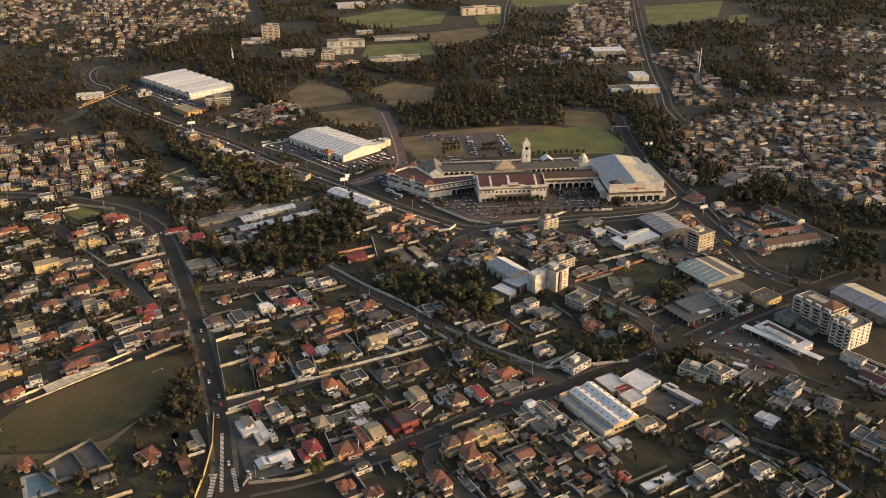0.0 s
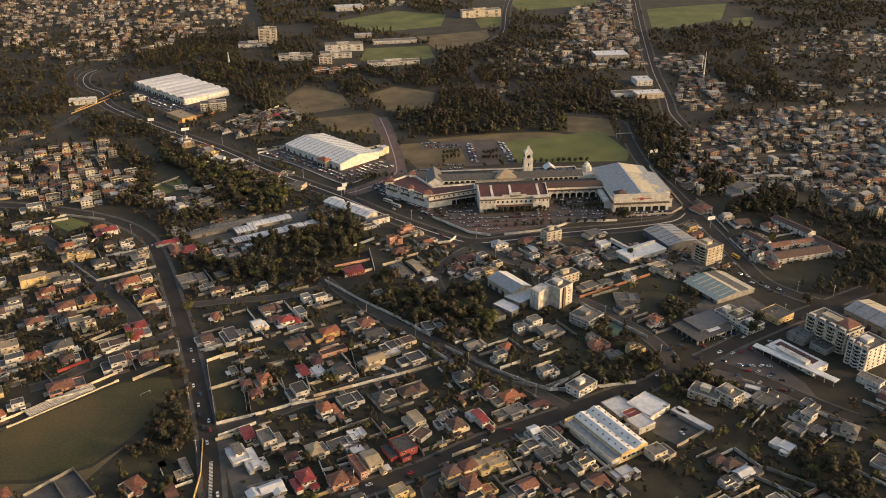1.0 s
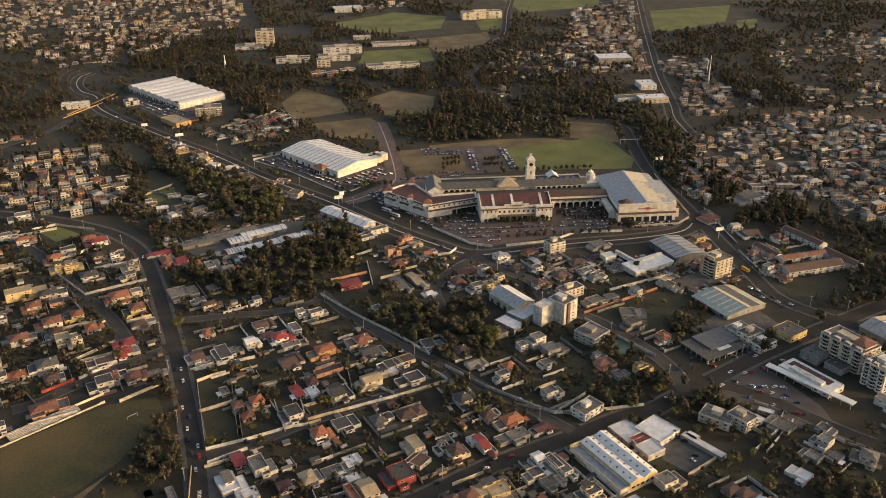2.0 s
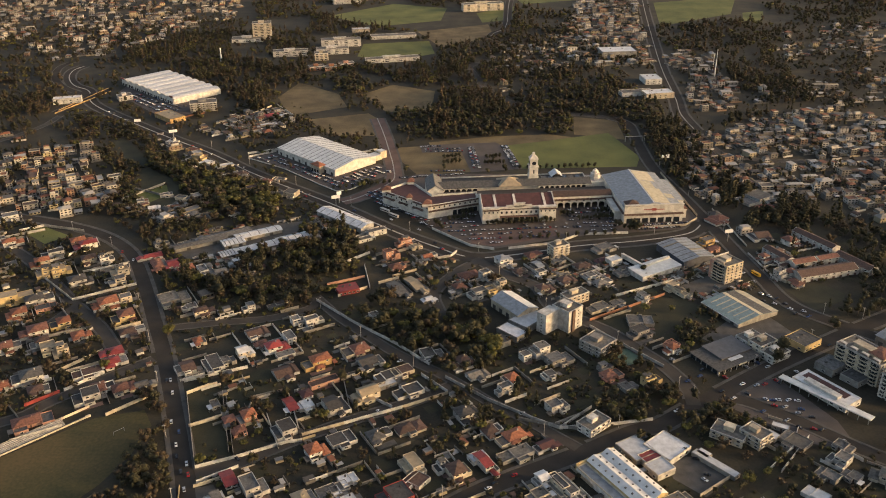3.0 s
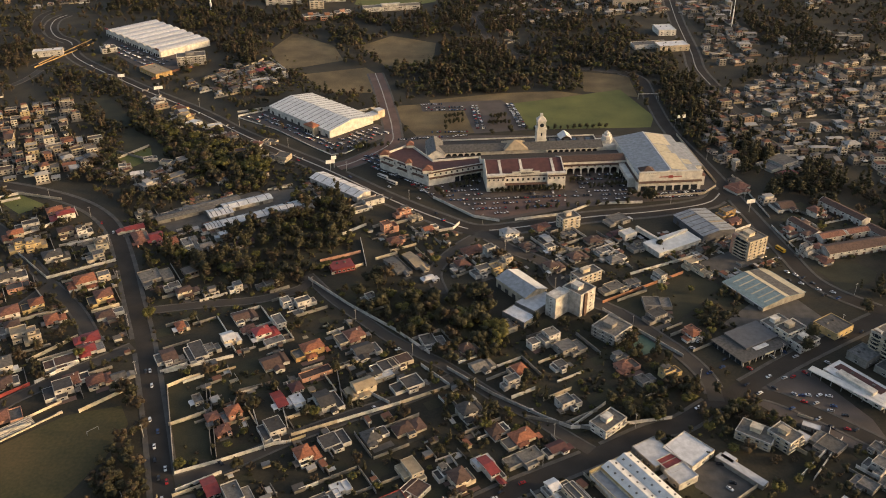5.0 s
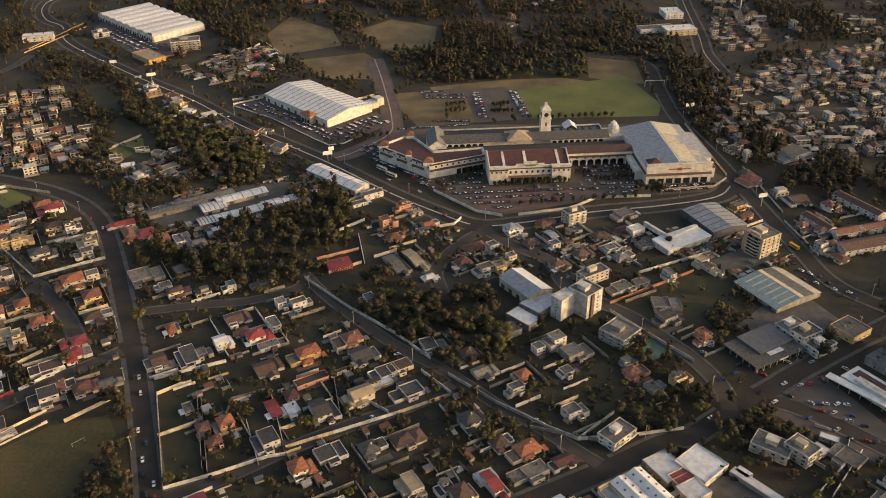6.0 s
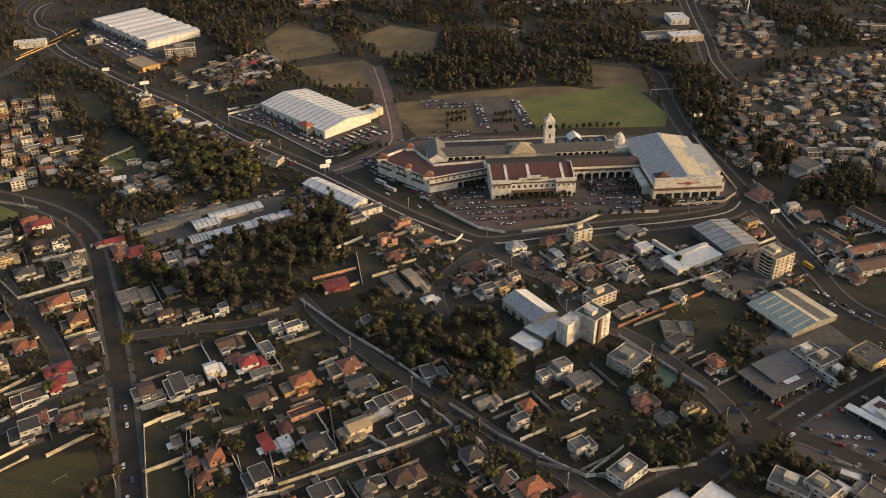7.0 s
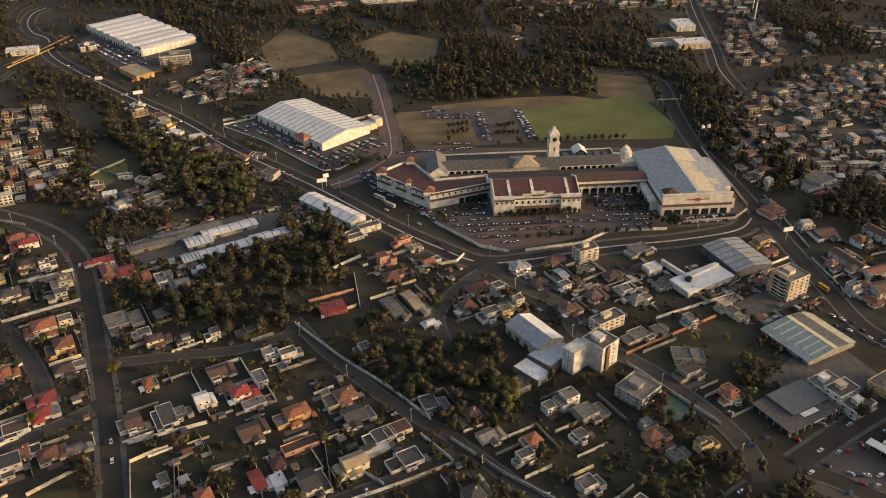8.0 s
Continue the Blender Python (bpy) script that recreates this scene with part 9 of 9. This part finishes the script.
wall_run([-262.9, 439.0, -231.0, 412.3], 2.4, "grey")
wall_run([48.2, 551.1, 88.8, 538.9], 2.4, "grey")
wall_run([-298.5, 573.5, -276.3, 549.3], 2.4, "grey")
wall_run([-331.5, 550.4, -300.7, 590.2], 2.4, "white")
wall_run([-426.4, 835.9, -387.4, 857.8], 2.4, "white")
wall_run([-433.1, 773.1, -408.2, 792.6], 2.4, "white")
wall_run([-316.4, 709.2, -298.3, 686.5], 2.4, "white")
wall_run([170.8, 460.7, 213.6, 426.3], 2.4, "grey")
wall_run([198.3, 454.4, 224.2, 435.8], 2.4, "grey")
wall_run([148.7, 476.3, 174.5, 495.1], 2.4, "cream")
wall_run([143.2, 716.2, 204.3, 745.1], 2.4, "white")
wall_run([-94.8, 820.1, -62.1, 857.1], 2.4, "white")
wall_run([-157.0, 487.7, -150.3, 454.1, -148.6, 426.5, -148.9, 404.2], 2.4, "yellow")
wall_run([-299.4, 1189.7, -259.5, 1229.9, -237.8, 1270.7], 2.4, "cream")
wall_run([-230.4, 1273.2, -197.1, 1218.4], 2.4, "white")
wall_run([-225.9, 1169.3, -207.1, 1187.4], 2.4, "cream")
wall_run([-337.6, 932.1, -319.8, 956.2, -304.5, 978.3], 2.4, "grey")
wall_run([-343.4, 967.8, -319.8, 956.2, -291.3, 940.2], 2.4, "grey")
wall_run([-368.2, 937.3, -352.2, 974.4], 2.4, "cream")
wall_run([-299.5, 1018.8, -277.9, 1034.4], 2.4, "white")
wall_run([-363.9, 1191.3, -342.3, 1227.1, -324.8, 1239.2], 2.4, "brick")
wall_run([-94.1, 597.7, -81.0, 605.2], 2.1, "cream")
wall_run([-66.8, 615.2, -48.7, 625.6], 2.5, "block")
wall_run([-96.5, 550.2, -80.4, 559.5], 2.5, "cream")
wall_run([-94.3, 572.2, -101.5, 584.7], 2.1, "white")
wall_run([-57.0, 561.7, -67.1, 579.4], 2.5, "block")
wall_run([-64.3, 516.7, -74.9, 535.0], 1.8, "block")
wall_run([-42.3, 517.0, -54.1, 537.3], 2.5, "block")
wall_run([-38.0, 540.7, -15.9, 553.5], 2.5, "block")
wall_run([8.4, 559.0, 1.0, 571.8], 2.5, "grey")
wall_run([11.6, 536.7, 33.4, 549.3], 2.5, "block")
wall_run([9.6, 621.8, -2.7, 643.2], 2.1, "grey")
wall_run([-22.6, 631.7, -3.6, 642.7], 2.5, "block")
wall_run([28.7, 610.0, 17.0, 630.4], 2.1, "white")
wall_run([26.5, 586.8, 40.5, 594.9], 2.1, "block")
wall_run([8.8, 605.1, 28.9, 616.7], 2.1, "white")
wall_run([62.3, 591.3, 51.1, 610.7], 2.5, "grey")
wall_run([34.4, 601.0, 50.3, 610.2], 2.1, "white")
wall_run([41.4, 568.8, 57.0, 577.8], 2.5, "white")
wall_run([18.6, 531.1, 37.7, 542.1], 2.1, "white")
wall_run([-41.2, 515.8, -21.1, 527.4], 2.1, "grey")
wall_run([-14.1, 474.4, 8.8, 487.6], 2.5, "block")
wall_run([-38.0, 489.5, -49.2, 508.9], 2.1, "block")
wall_run([-70.2, 496.8, -50.1, 508.4], 2.5, "block")
wall_run([-80.4, 491.0, -62.8, 501.2], 2.5, "white")
wall_run([55.8, 475.8, 69.2, 483.6], 2.1, "block")
wall_run([87.3, 485.0, 77.1, 502.6], 2.1, "cream")
wall_run([66.6, 527.0, 62.4, 534.3], 1.8, "block")
wall_run([72.4, 544.6, 93.2, 556.6], 2.5, "grey")
wall_run([61.0, 566.5, 80.0, 577.5], 2.5, "cream")
wall_run([56.0, 633.1, 75.0, 644.1], 2.1, "block")
wall_run([104.3, 614.1, 90.8, 637.5], 2.5, "grey")
wall_run([71.9, 584.7, 89.7, 595.0], 1.8, "white")
wall_run([61.6, 604.6, 76.5, 613.2], 2.1, "cream")
wall_run([-85.8, 567.0, -68.8, 576.9], 2.5, "white")
wall_run([-68.8, 576.9, -80.5, 597.2], 2.1, "cream")
wall_run([-103.5, 584.0, -81.4, 596.7], 2.1, "grey")
wall_run([-80.8, 596.7, -63.0, 607.0], 2.1, "block")
wall_run([-27.4, 581.3, -31.0, 587.5], 2.1, "white")
wall_run([-36.5, 603.8, -21.9, 612.3], 2.5, "block")
wall_run([-227.3, 572.1, -235.6, 586.5], 1.8, "grey")
wall_run([-232.1, 595.7, -219.2, 603.1], 2.5, "block")
wall_run([-213.0, 578.4, -200.9, 585.3], 2.5, "block")
wall_run([-277.1, 531.7, -250.1, 547.3], 2.5, "white")
wall_run([-112.9, 544.7, -125.3, 566.0], 2.1, "cream")
wall_run([-151.3, 547.4, -135.3, 556.6], 1.8, "grey")
wall_run([-186.4, 598.0, -170.8, 607.0], 1.8, "white")
wall_run([-170.8, 607.0, -175.9, 615.7], 1.8, "grey")
wall_run([-182.1, 604.7, -164.3, 614.9], 1.8, "block")
wall_run([-191.6, 623.3, -175.6, 632.5], 1.8, "block")
wall_run([-168.5, 586.7, -156.5, 593.6], 1.8, "white")
wall_run([-90.5, 541.7, -97.9, 554.5], 1.8, "block")
wall_run([-125.9, 620.7, -104.1, 633.3], 2.1, "block")
wall_run([-104.1, 633.3, -116.4, 654.7], 2.1, "white")
wall_run([-132.1, 630.5, -143.9, 650.8], 1.8, "grey")
wall_run([-141.3, 619.3, -146.9, 629.0], 2.5, "white")
wall_run([-91.8, 487.6, -96.9, 496.3], 1.8, "block")
wall_run([-318.0, 651.2, -302.2, 660.4], 2.5, "grey")
wall_run([-292.5, 664.0, -277.9, 672.4], 1.8, "cream")
wall_run([-318.9, 761.4, -331.2, 782.8], 2.5, "block")
wall_run([-348.4, 772.9, -332.1, 782.3], 2.5, "block")
wall_run([-322.0, 822.6, -330.4, 837.1], 2.5, "white")
wall_run([-294.1, 743.4, -306.5, 764.8], 1.8, "block")
wall_run([-306.2, 794.0, -312.0, 804.2], 1.8, "white")
wall_run([-294.0, 750.9, -286.6, 755.1], 1.8, "grey")
wall_run([-257.2, 700.4, -262.0, 708.7], 2.5, "white")
wall_run([-293.6, 710.5, -271.5, 723.3], 1.8, "cream")
wall_run([-256.1, 668.7, -238.9, 678.6], 2.5, "cream")
wall_run([-239.2, 682.7, -250.3, 701.9], 2.1, "block")
wall_run([-254.4, 718.7, -260.0, 728.4], 1.8, "block")
wall_run([-304.5, 658.1, -284.6, 669.6], 2.5, "block")
wall_run([-309.8, 703.1, -318.6, 718.4], 2.5, "block")
wall_run([-200.9, 708.9, -217.4, 737.4], 1.8, "grey")
wall_run([-209.8, 686.7, -200.9, 691.8], 2.5, "grey")
wall_run([-224.3, 757.1, -205.5, 768.0], 2.1, "grey")
wall_run([-234.6, 777.0, -217.5, 786.9], 1.8, "block")
wall_run([-212.9, 760.3, -196.6, 769.7], 2.1, "cream")
wall_run([-130.9, 693.5, -117.3, 701.3], 2.5, "grey")
wall_run([-127.5, 682.0, -116.1, 688.6], 2.1, "grey")
wall_run([-143.1, 642.0, -122.3, 654.0], 2.1, "white")
wall_run([-122.3, 654.0, -134.1, 674.3], 2.1, "white")
wall_run([-154.0, 662.8, -134.9, 673.8], 2.5, "white")
wall_run([-172.0, 650.8, -177.9, 661.0], 2.1, "grey")
wall_run([-196.9, 650.0, -178.8, 660.5], 2.5, "block")
wall_run([-151.6, 641.7, -162.8, 661.1], 2.1, "white")
wall_run([-178.5, 652.1, -163.7, 660.6], 2.1, "block")
wall_run([-268.0, 807.9, -249.3, 818.8], 2.1, "block")
wall_run([-249.3, 818.8, -259.9, 837.1], 1.8, "block")
wall_run([-245.7, 806.3, -222.8, 819.5], 1.8, "block")
wall_run([-106.6, 661.1, -85.0, 673.5], 2.5, "block")
wall_run([-57.1, 665.9, -40.6, 675.5], 1.8, "grey")
wall_run([-60.9, 795.9, -42.8, 806.4], 2.5, "block")
wall_run([-41.9, 802.2, -31.0, 808.5], 2.5, "grey")
wall_run([-43.8, 754.2, -23.0, 766.2], 2.1, "cream")
wall_run([-11.4, 738.2, -23.8, 759.7], 2.1, "cream")
wall_run([-54.9, 741.7, -37.8, 751.5], 2.5, "cream")
wall_run([-79.6, 844.2, -66.4, 851.8], 2.1, "grey")
wall_run([-87.9, 831.5, -73.0, 840.1], 1.8, "grey")
wall_run([7.7, 714.6, 28.5, 726.6], 1.8, "block")
wall_run([28.5, 726.6, 16.8, 746.9], 2.5, "white")
wall_run([6.4, 740.9, 15.9, 746.4], 1.8, "white")
wall_run([28.0, 727.5, 43.1, 736.2], 2.1, "cream")
wall_run([31.6, 757.7, 40.2, 762.6], 1.8, "cream")
wall_run([35.5, 734.6, 51.5, 743.8], 2.1, "block")
wall_run([99.8, 760.6, 85.1, 786.0], 1.8, "block")
wall_run([101.9, 750.9, 91.3, 769.3], 2.1, "grey")
wall_run([102.8, 720.4, 90.4, 741.8], 1.8, "grey")
wall_run([90.9, 747.4, 109.9, 758.4], 2.5, "grey")
wall_run([81.5, 758.4, 71.9, 775.0], 2.5, "white")
wall_run([99.6, 764.0, 118.4, 774.9], 2.5, "grey")
wall_run([118.4, 774.9, 107.2, 794.3], 2.1, "white")
wall_run([89.3, 783.9, 106.3, 793.8], 2.5, "block")
wall_run([158.3, 775.4, 147.7, 793.7], 2.5, "white")
wall_run([174.9, 753.0, 163.1, 773.3], 1.8, "white")
wall_run([134.2, 749.9, 141.7, 754.3], 2.1, "white")
wall_run([126.7, 678.3, 151.5, 692.6], 2.5, "grey")
wall_run([151.5, 692.6, 146.5, 701.4], 2.1, "block")
wall_run([163.7, 706.1, 182.5, 716.9], 2.1, "block")
wall_run([118.9, 752.6, 139.7, 764.6], 2.5, "white")
wall_run([139.7, 764.6, 128.0, 785.0], 2.1, "block")
wall_run([142.7, 744.6, 131.0, 765.0], 1.8, "white")
wall_run([113.0, 754.6, 130.1, 764.5], 1.8, "block")
wall_run([178.4, 731.8, 195.5, 741.7], 1.8, "white")
wall_run([244.1, 785.1, 260.4, 794.6], 2.1, "white")
wall_run([315.2, 813.6, 302.9, 835.0], 1.8, "block")
wall_run([285.4, 795.0, 295.1, 776.9], 1.8, "grey")
wall_run([295.1, 776.9, 316.9, 788.5], 1.8, "block")
wall_run([307.7, 805.7, 316.4, 789.4], 2.1, "white")
wall_run([281.8, 764.2, 293.1, 770.2], 2.5, "white")
wall_run([324.7, 797.3, 347.3, 805.6], 1.8, "white")
wall_run([347.3, 805.6, 339.3, 827.6], 1.8, "white")
wall_run([317.6, 819.8, 338.3, 827.3], 2.1, "white")
wall_run([151.3, 640.2, 167.6, 649.7], 1.8, "block")
wall_run([166.6, 616.2, 183.1, 625.7], 2.1, "block")
wall_run([155.6, 634.3, 171.6, 643.5], 2.5, "grey")
wall_run([125.3, 569.2, 144.1, 580.0], 1.8, "block")
wall_run([-163.8, 437.2, -176.3, 458.9], 2.1, "cream")
wall_run([-212.8, 396.3, -188.0, 410.7], 2.5, "cream")
wall_run([-164.5, 441.8, -153.7, 448.0], 2.1, "white")
wall_run([-170.7, 477.9, -181.3, 496.3], 2.1, "white")
wall_run([-119.3, 441.1, -95.9, 450.5], 2.1, "grey")
wall_run([-69.0, 441.0, -79.1, 466.0], 1.8, "white")
wall_run([-315.1, 574.8, -296.3, 585.6], 2.1, "grey")
wall_run([-296.3, 585.6, -307.5, 605.0], 1.8, "white")
wall_run([-325.6, 568.5, -306.9, 579.3], 1.8, "white")
wall_run([-75.6, 456.1, -53.0, 465.3], 2.5, "white")
wall_run([-67.7, 465.4, -52.9, 473.9], 2.1, "block")
wall_run([-49.6, 488.5, -24.9, 501.6], 2.1, "block")
wall_run([-12.9, 470.3, -16.7, 479.7], 1.8, "grey")
wall_run([47.7, 451.0, 38.5, 473.9], 2.1, "block")
wall_run([12.8, 463.6, 37.5, 473.6], 2.1, "grey")
wall_run([10.6, 416.9, 18.6, 421.6], 1.8, "white")
wall_run([10.6, 423.7, 23.2, 401.9], 2.5, "white")
wall_run([17.4, 411.9, 27.6, 394.1], 2.1, "block")
wall_run([27.6, 394.1, 46.5, 405.0], 2.5, "block")
wall_run([39.8, 431.9, 29.2, 450.2], 2.1, "block")
wall_run([56.1, 406.5, 46.1, 423.8], 2.5, "block")
wall_run([35.0, 417.3, 45.3, 423.3], 2.5, "block")
wall_run([51.6, 420.5, 46.6, 429.2], 2.1, "grey")
wall_run([66.0, 433.1, 54.3, 453.4], 2.1, "grey")
wall_run([34.3, 441.9, 53.4, 452.9], 2.1, "block")
wall_run([-36.9, 423.5, -41.2, 434.1], 2.5, "grey")
wall_run([-62.5, 398.0, -49.3, 405.6], 2.5, "cream")
wall_run([-47.3, 410.4, -56.9, 427.1], 1.8, "white")
wall_run([-72.9, 417.9, -57.8, 426.6], 2.1, "block")
wall_run([91.1, 464.4, 79.9, 483.8], 2.1, "white")
wall_run([102.7, 453.0, 90.3, 474.4], 2.1, "white")
wall_run([82.3, 469.8, 89.4, 473.9], 2.5, "grey")
wall_run([94.1, 454.0, 113.1, 465.0], 1.8, "white")
wall_run([151.1, 396.0, 178.0, 411.5], 2.5, "block")
wall_run([139.0, 418.9, 164.2, 433.5], 2.1, "cream")
wall_run([119.1, 395.2, 148.0, 411.9], 1.8, "white")
wall_run([110.0, 413.0, 137.2, 428.7], 2.1, "block")
wall_run([195.4, 454.3, 184.2, 473.7], 2.5, "white")
wall_run([172.5, 466.9, 183.3, 473.2], 2.1, "white")
wall_run([157.7, 465.4, 173.0, 474.3], 2.1, "grey")
wall_run([167.5, 425.7, 188.3, 437.7], 2.5, "cream")
wall_run([230.7, 507.1, 239.4, 496.9], 2.1, "white")
wall_run([224.7, 506.2, 235.7, 493.2], 1.8, "grey")
wall_run([252.4, 511.6, 256.9, 506.3], 2.5, "white")
wall_run([240.7, 476.3, 252.9, 486.6], 1.8, "block")
wall_run([258.4, 505.4, 277.4, 492.1], 1.8, "grey")
wall_run([313.6, 525.1, 325.1, 534.8], 2.5, "block")
wall_run([302.8, 561.4, 324.5, 535.6], 2.1, "cream")
wall_run([288.3, 524.2, 312.8, 495.0], 2.1, "white")
wall_run([312.8, 495.0, 331.7, 510.9], 2.5, "grey")
wall_run([314.5, 531.4, 331.1, 511.6], 2.5, "white")
wall_run([278.8, 462.5, 291.9, 473.5], 2.1, "white")
wall_run([224.7, 531.5, 229.2, 539.4], 1.8, "white")
wall_run([213.7, 551.4, 221.7, 546.8], 1.8, "cream")
wall_run([195.0, 530.8, 206.7, 516.8], 2.5, "cream")
wall_run([211.1, 417.8, 199.4, 438.1], 1.8, "white")
wall_run([200.6, 388.2, 223.5, 401.4], 2.5, "grey")
wall_run([218.1, 390.5, 240.9, 403.7], 2.5, "cream")
wall_run([240.9, 403.7, 229.2, 424.1], 2.1, "white")
wall_run([237.5, 417.6, 225.8, 438.0], 1.8, "cream")
wall_run([208.9, 428.2, 224.9, 437.5], 2.1, "cream")
wall_run([251.0, 454.2, 274.0, 426.9], 1.8, "white")
wall_run([274.0, 426.9, 298.2, 447.2], 1.8, "block")
wall_run([-436.0, 776.3, -408.1, 792.4], 2.5, "block")
wall_run([-386.5, 820.5, -398.3, 840.9], 2.5, "white")
wall_run([-410.6, 833.8, -399.2, 840.4], 2.5, "block")
wall_run([-440.5, 839.6, -421.5, 850.6], 2.5, "cream")
wall_run([-389.8, 698.1, -377.1, 705.5], 2.1, "cream")
wall_run([-314.1, 710.1, -318.7, 718.1], 1.8, "grey")
wall_run([-344.4, 722.5, -329.6, 731.1], 2.1, "white")
wall_run([-325.3, 684.5, -336.7, 704.4], 1.8, "white")
wall_run([-308.8, 635.4, -317.6, 650.7], 2.5, "block")
wall_run([-343.1, 644.1, -335.6, 648.4], 2.5, "block")
wall_run([-312.3, 604.7, -290.2, 617.5], 2.1, "grey")
wall_run([-271.6, 610.6, -249.5, 623.4], 2.1, "cream")
wall_run([-287.2, 619.4, -270.1, 629.2], 2.1, "block")
wall_run([-399.8, 747.9, -374.9, 762.2], 2.1, "grey")
wall_run([-297.7, 767.0, -282.1, 776.0], 2.1, "block")
wall_run([-338.9, 551.8, -318.1, 563.8], 1.8, "block")
wall_run([-318.1, 563.8, -325.2, 576.1], 2.1, "white")
wall_run([-350.4, 573.7, -332.7, 584.0], 1.8, "white")
wall_run([-267.8, 585.3, -277.4, 601.9], 2.1, "block")
wall_run([-295.4, 591.5, -278.3, 601.4], 2.5, "white")
wall_run([-452.0, 863.9, -463.8, 884.3], 2.5, "block")

wall_run([-251.9, 435.9, -231.2, 460.4, -208.0, 435.2, -236.2, 419.5, -251.9, 435.9], 2.2, "block", "grey block wall around a bare court")
wall_run([-238.7, 448.4, -220.9, 427.2], 2.2, "block", "grey block wall across a bare court")
wall_run([274.0, 896.2, 277.6, 858.9, 281.6, 808.9], 1.6, "white", "long low white wall beside the road")
wall_run([277.9, 793.9, 282.3, 766.8, 286.1, 740.2], 1.6, "white", "long low white wall beside the road")
# ---- trees that stand out ----
PLANT_RNG = random.Random(17)
for flat, count in zip(NEARBLOCKS, (28, 30, 10, 22, 4, 12, 12, 8, 14, 10)):
    poly = [(flat[i], flat[i + 1]) for i in range(0, len(flat), 2)]
    xs, ys = [q[0] for q in poly], [q[1] for q in poly]
    made = tries = 0
    while made < count and tries < 600:
        tries += 1
        x, y = PLANT_RNG.uniform(min(xs), max(xs)), PLANT_RNG.uniform(min(ys), max(ys))
        if inside(x, y, poly) and free(x, y, 2.6):
            plant(PLANT_RNG.choice((0, 0, 6, 6, 2, 1, 5, 3)), x, y, PLANT_RNG.uniform(0.55, 1.05), PLANT_RNG.uniform(0, 360))
            take(x, y, 1.6)
            made += 1
# kind 1 paints sunlit crowns in the brighter olive
for k, x, y, s in ((1, 37.5, 630.5, 1.5), (1, 31.0, 643.2, 1.3), (1, 37.8, 642.9, 1.3), (1, -7.1, 736.1, 1.0), (1, -212.4, 660.7, 1.1), (1, -212.2, 663.5, 1.1), (1, -245.8, 615.8, 1.0), (1, 156.2, 537.7, 0.9), (0, 250.3, 629.7, 1.5), (0, 183.4, 847.4, 1.4), (6, 187.9, 844.1, 1.3), (1, 38.7, 637.9, 1.4), (1, -79.4, 425.5, 1.3), (5, 102.9, 412.4, 1.1), (0, 241.3, 615.0, 1.4), (6, -101.7, 852.3, 1.5), (3, -94.7, 834.6, 1.6), (1, -186.5, 928.8, 1.6), (1, -176.0, 917.5, 1.5), (1, -189.5, 915.1, 1.4), (1, -299.1, 1010.6, 1.7), (1, -284.2, 997.1, 1.7), (1, -260.4, 990.2, 1.6)):
    plant(k, x, y, s)
# rows of small dark trees round the shopping centre
for x0, y0, x1, y1, n in ((41.8, 861.4, 113.1, 868.2, 16), (123.4, 907.2, 163.6, 910.8, 8), (94.2, 1013.9, 178.4, 1020.4, 12), (-0.0, 1032.2, 22.7, 1038.8, 5), (0.0, 1049.3, 23.2, 1057.6, 5), (47.9, 1031.3, 73.5, 1033.6, 6), (50.6, 1051.2, 70.4, 1053.7, 5), (4.3, 872.8, 33.2, 879.4, 6), (-120.5, 956.7, -53.4, 973.8, 10), (117.0, 884.0, 132.0, 886.0, 4), (133.0, 871.5, 170.0, 875.0, 9), (150.0, 889.0, 172.0, 891.0, 5), (168.0, 860.0, 182.0, 846.0, 4), (-8.0, 866.0, 2.0, 852.0, 4), (60.0, 826.0, 168.0, 838.5, 12), (-66.0, 950.0, -22.0, 893.0, 9), (18.0, 886.0, 33.0, 892.0, 3)):
    for i in range(n):
        t = (i + 0.5) / n
        plant(PLANT_RNG.choice((0, 6)), x0 + (x1 - x0) * t, y0 + (y1 - y0) * t, PLANT_RNG.uniform(0.5, 0.8), PLANT_RNG.uniform(0, 360))
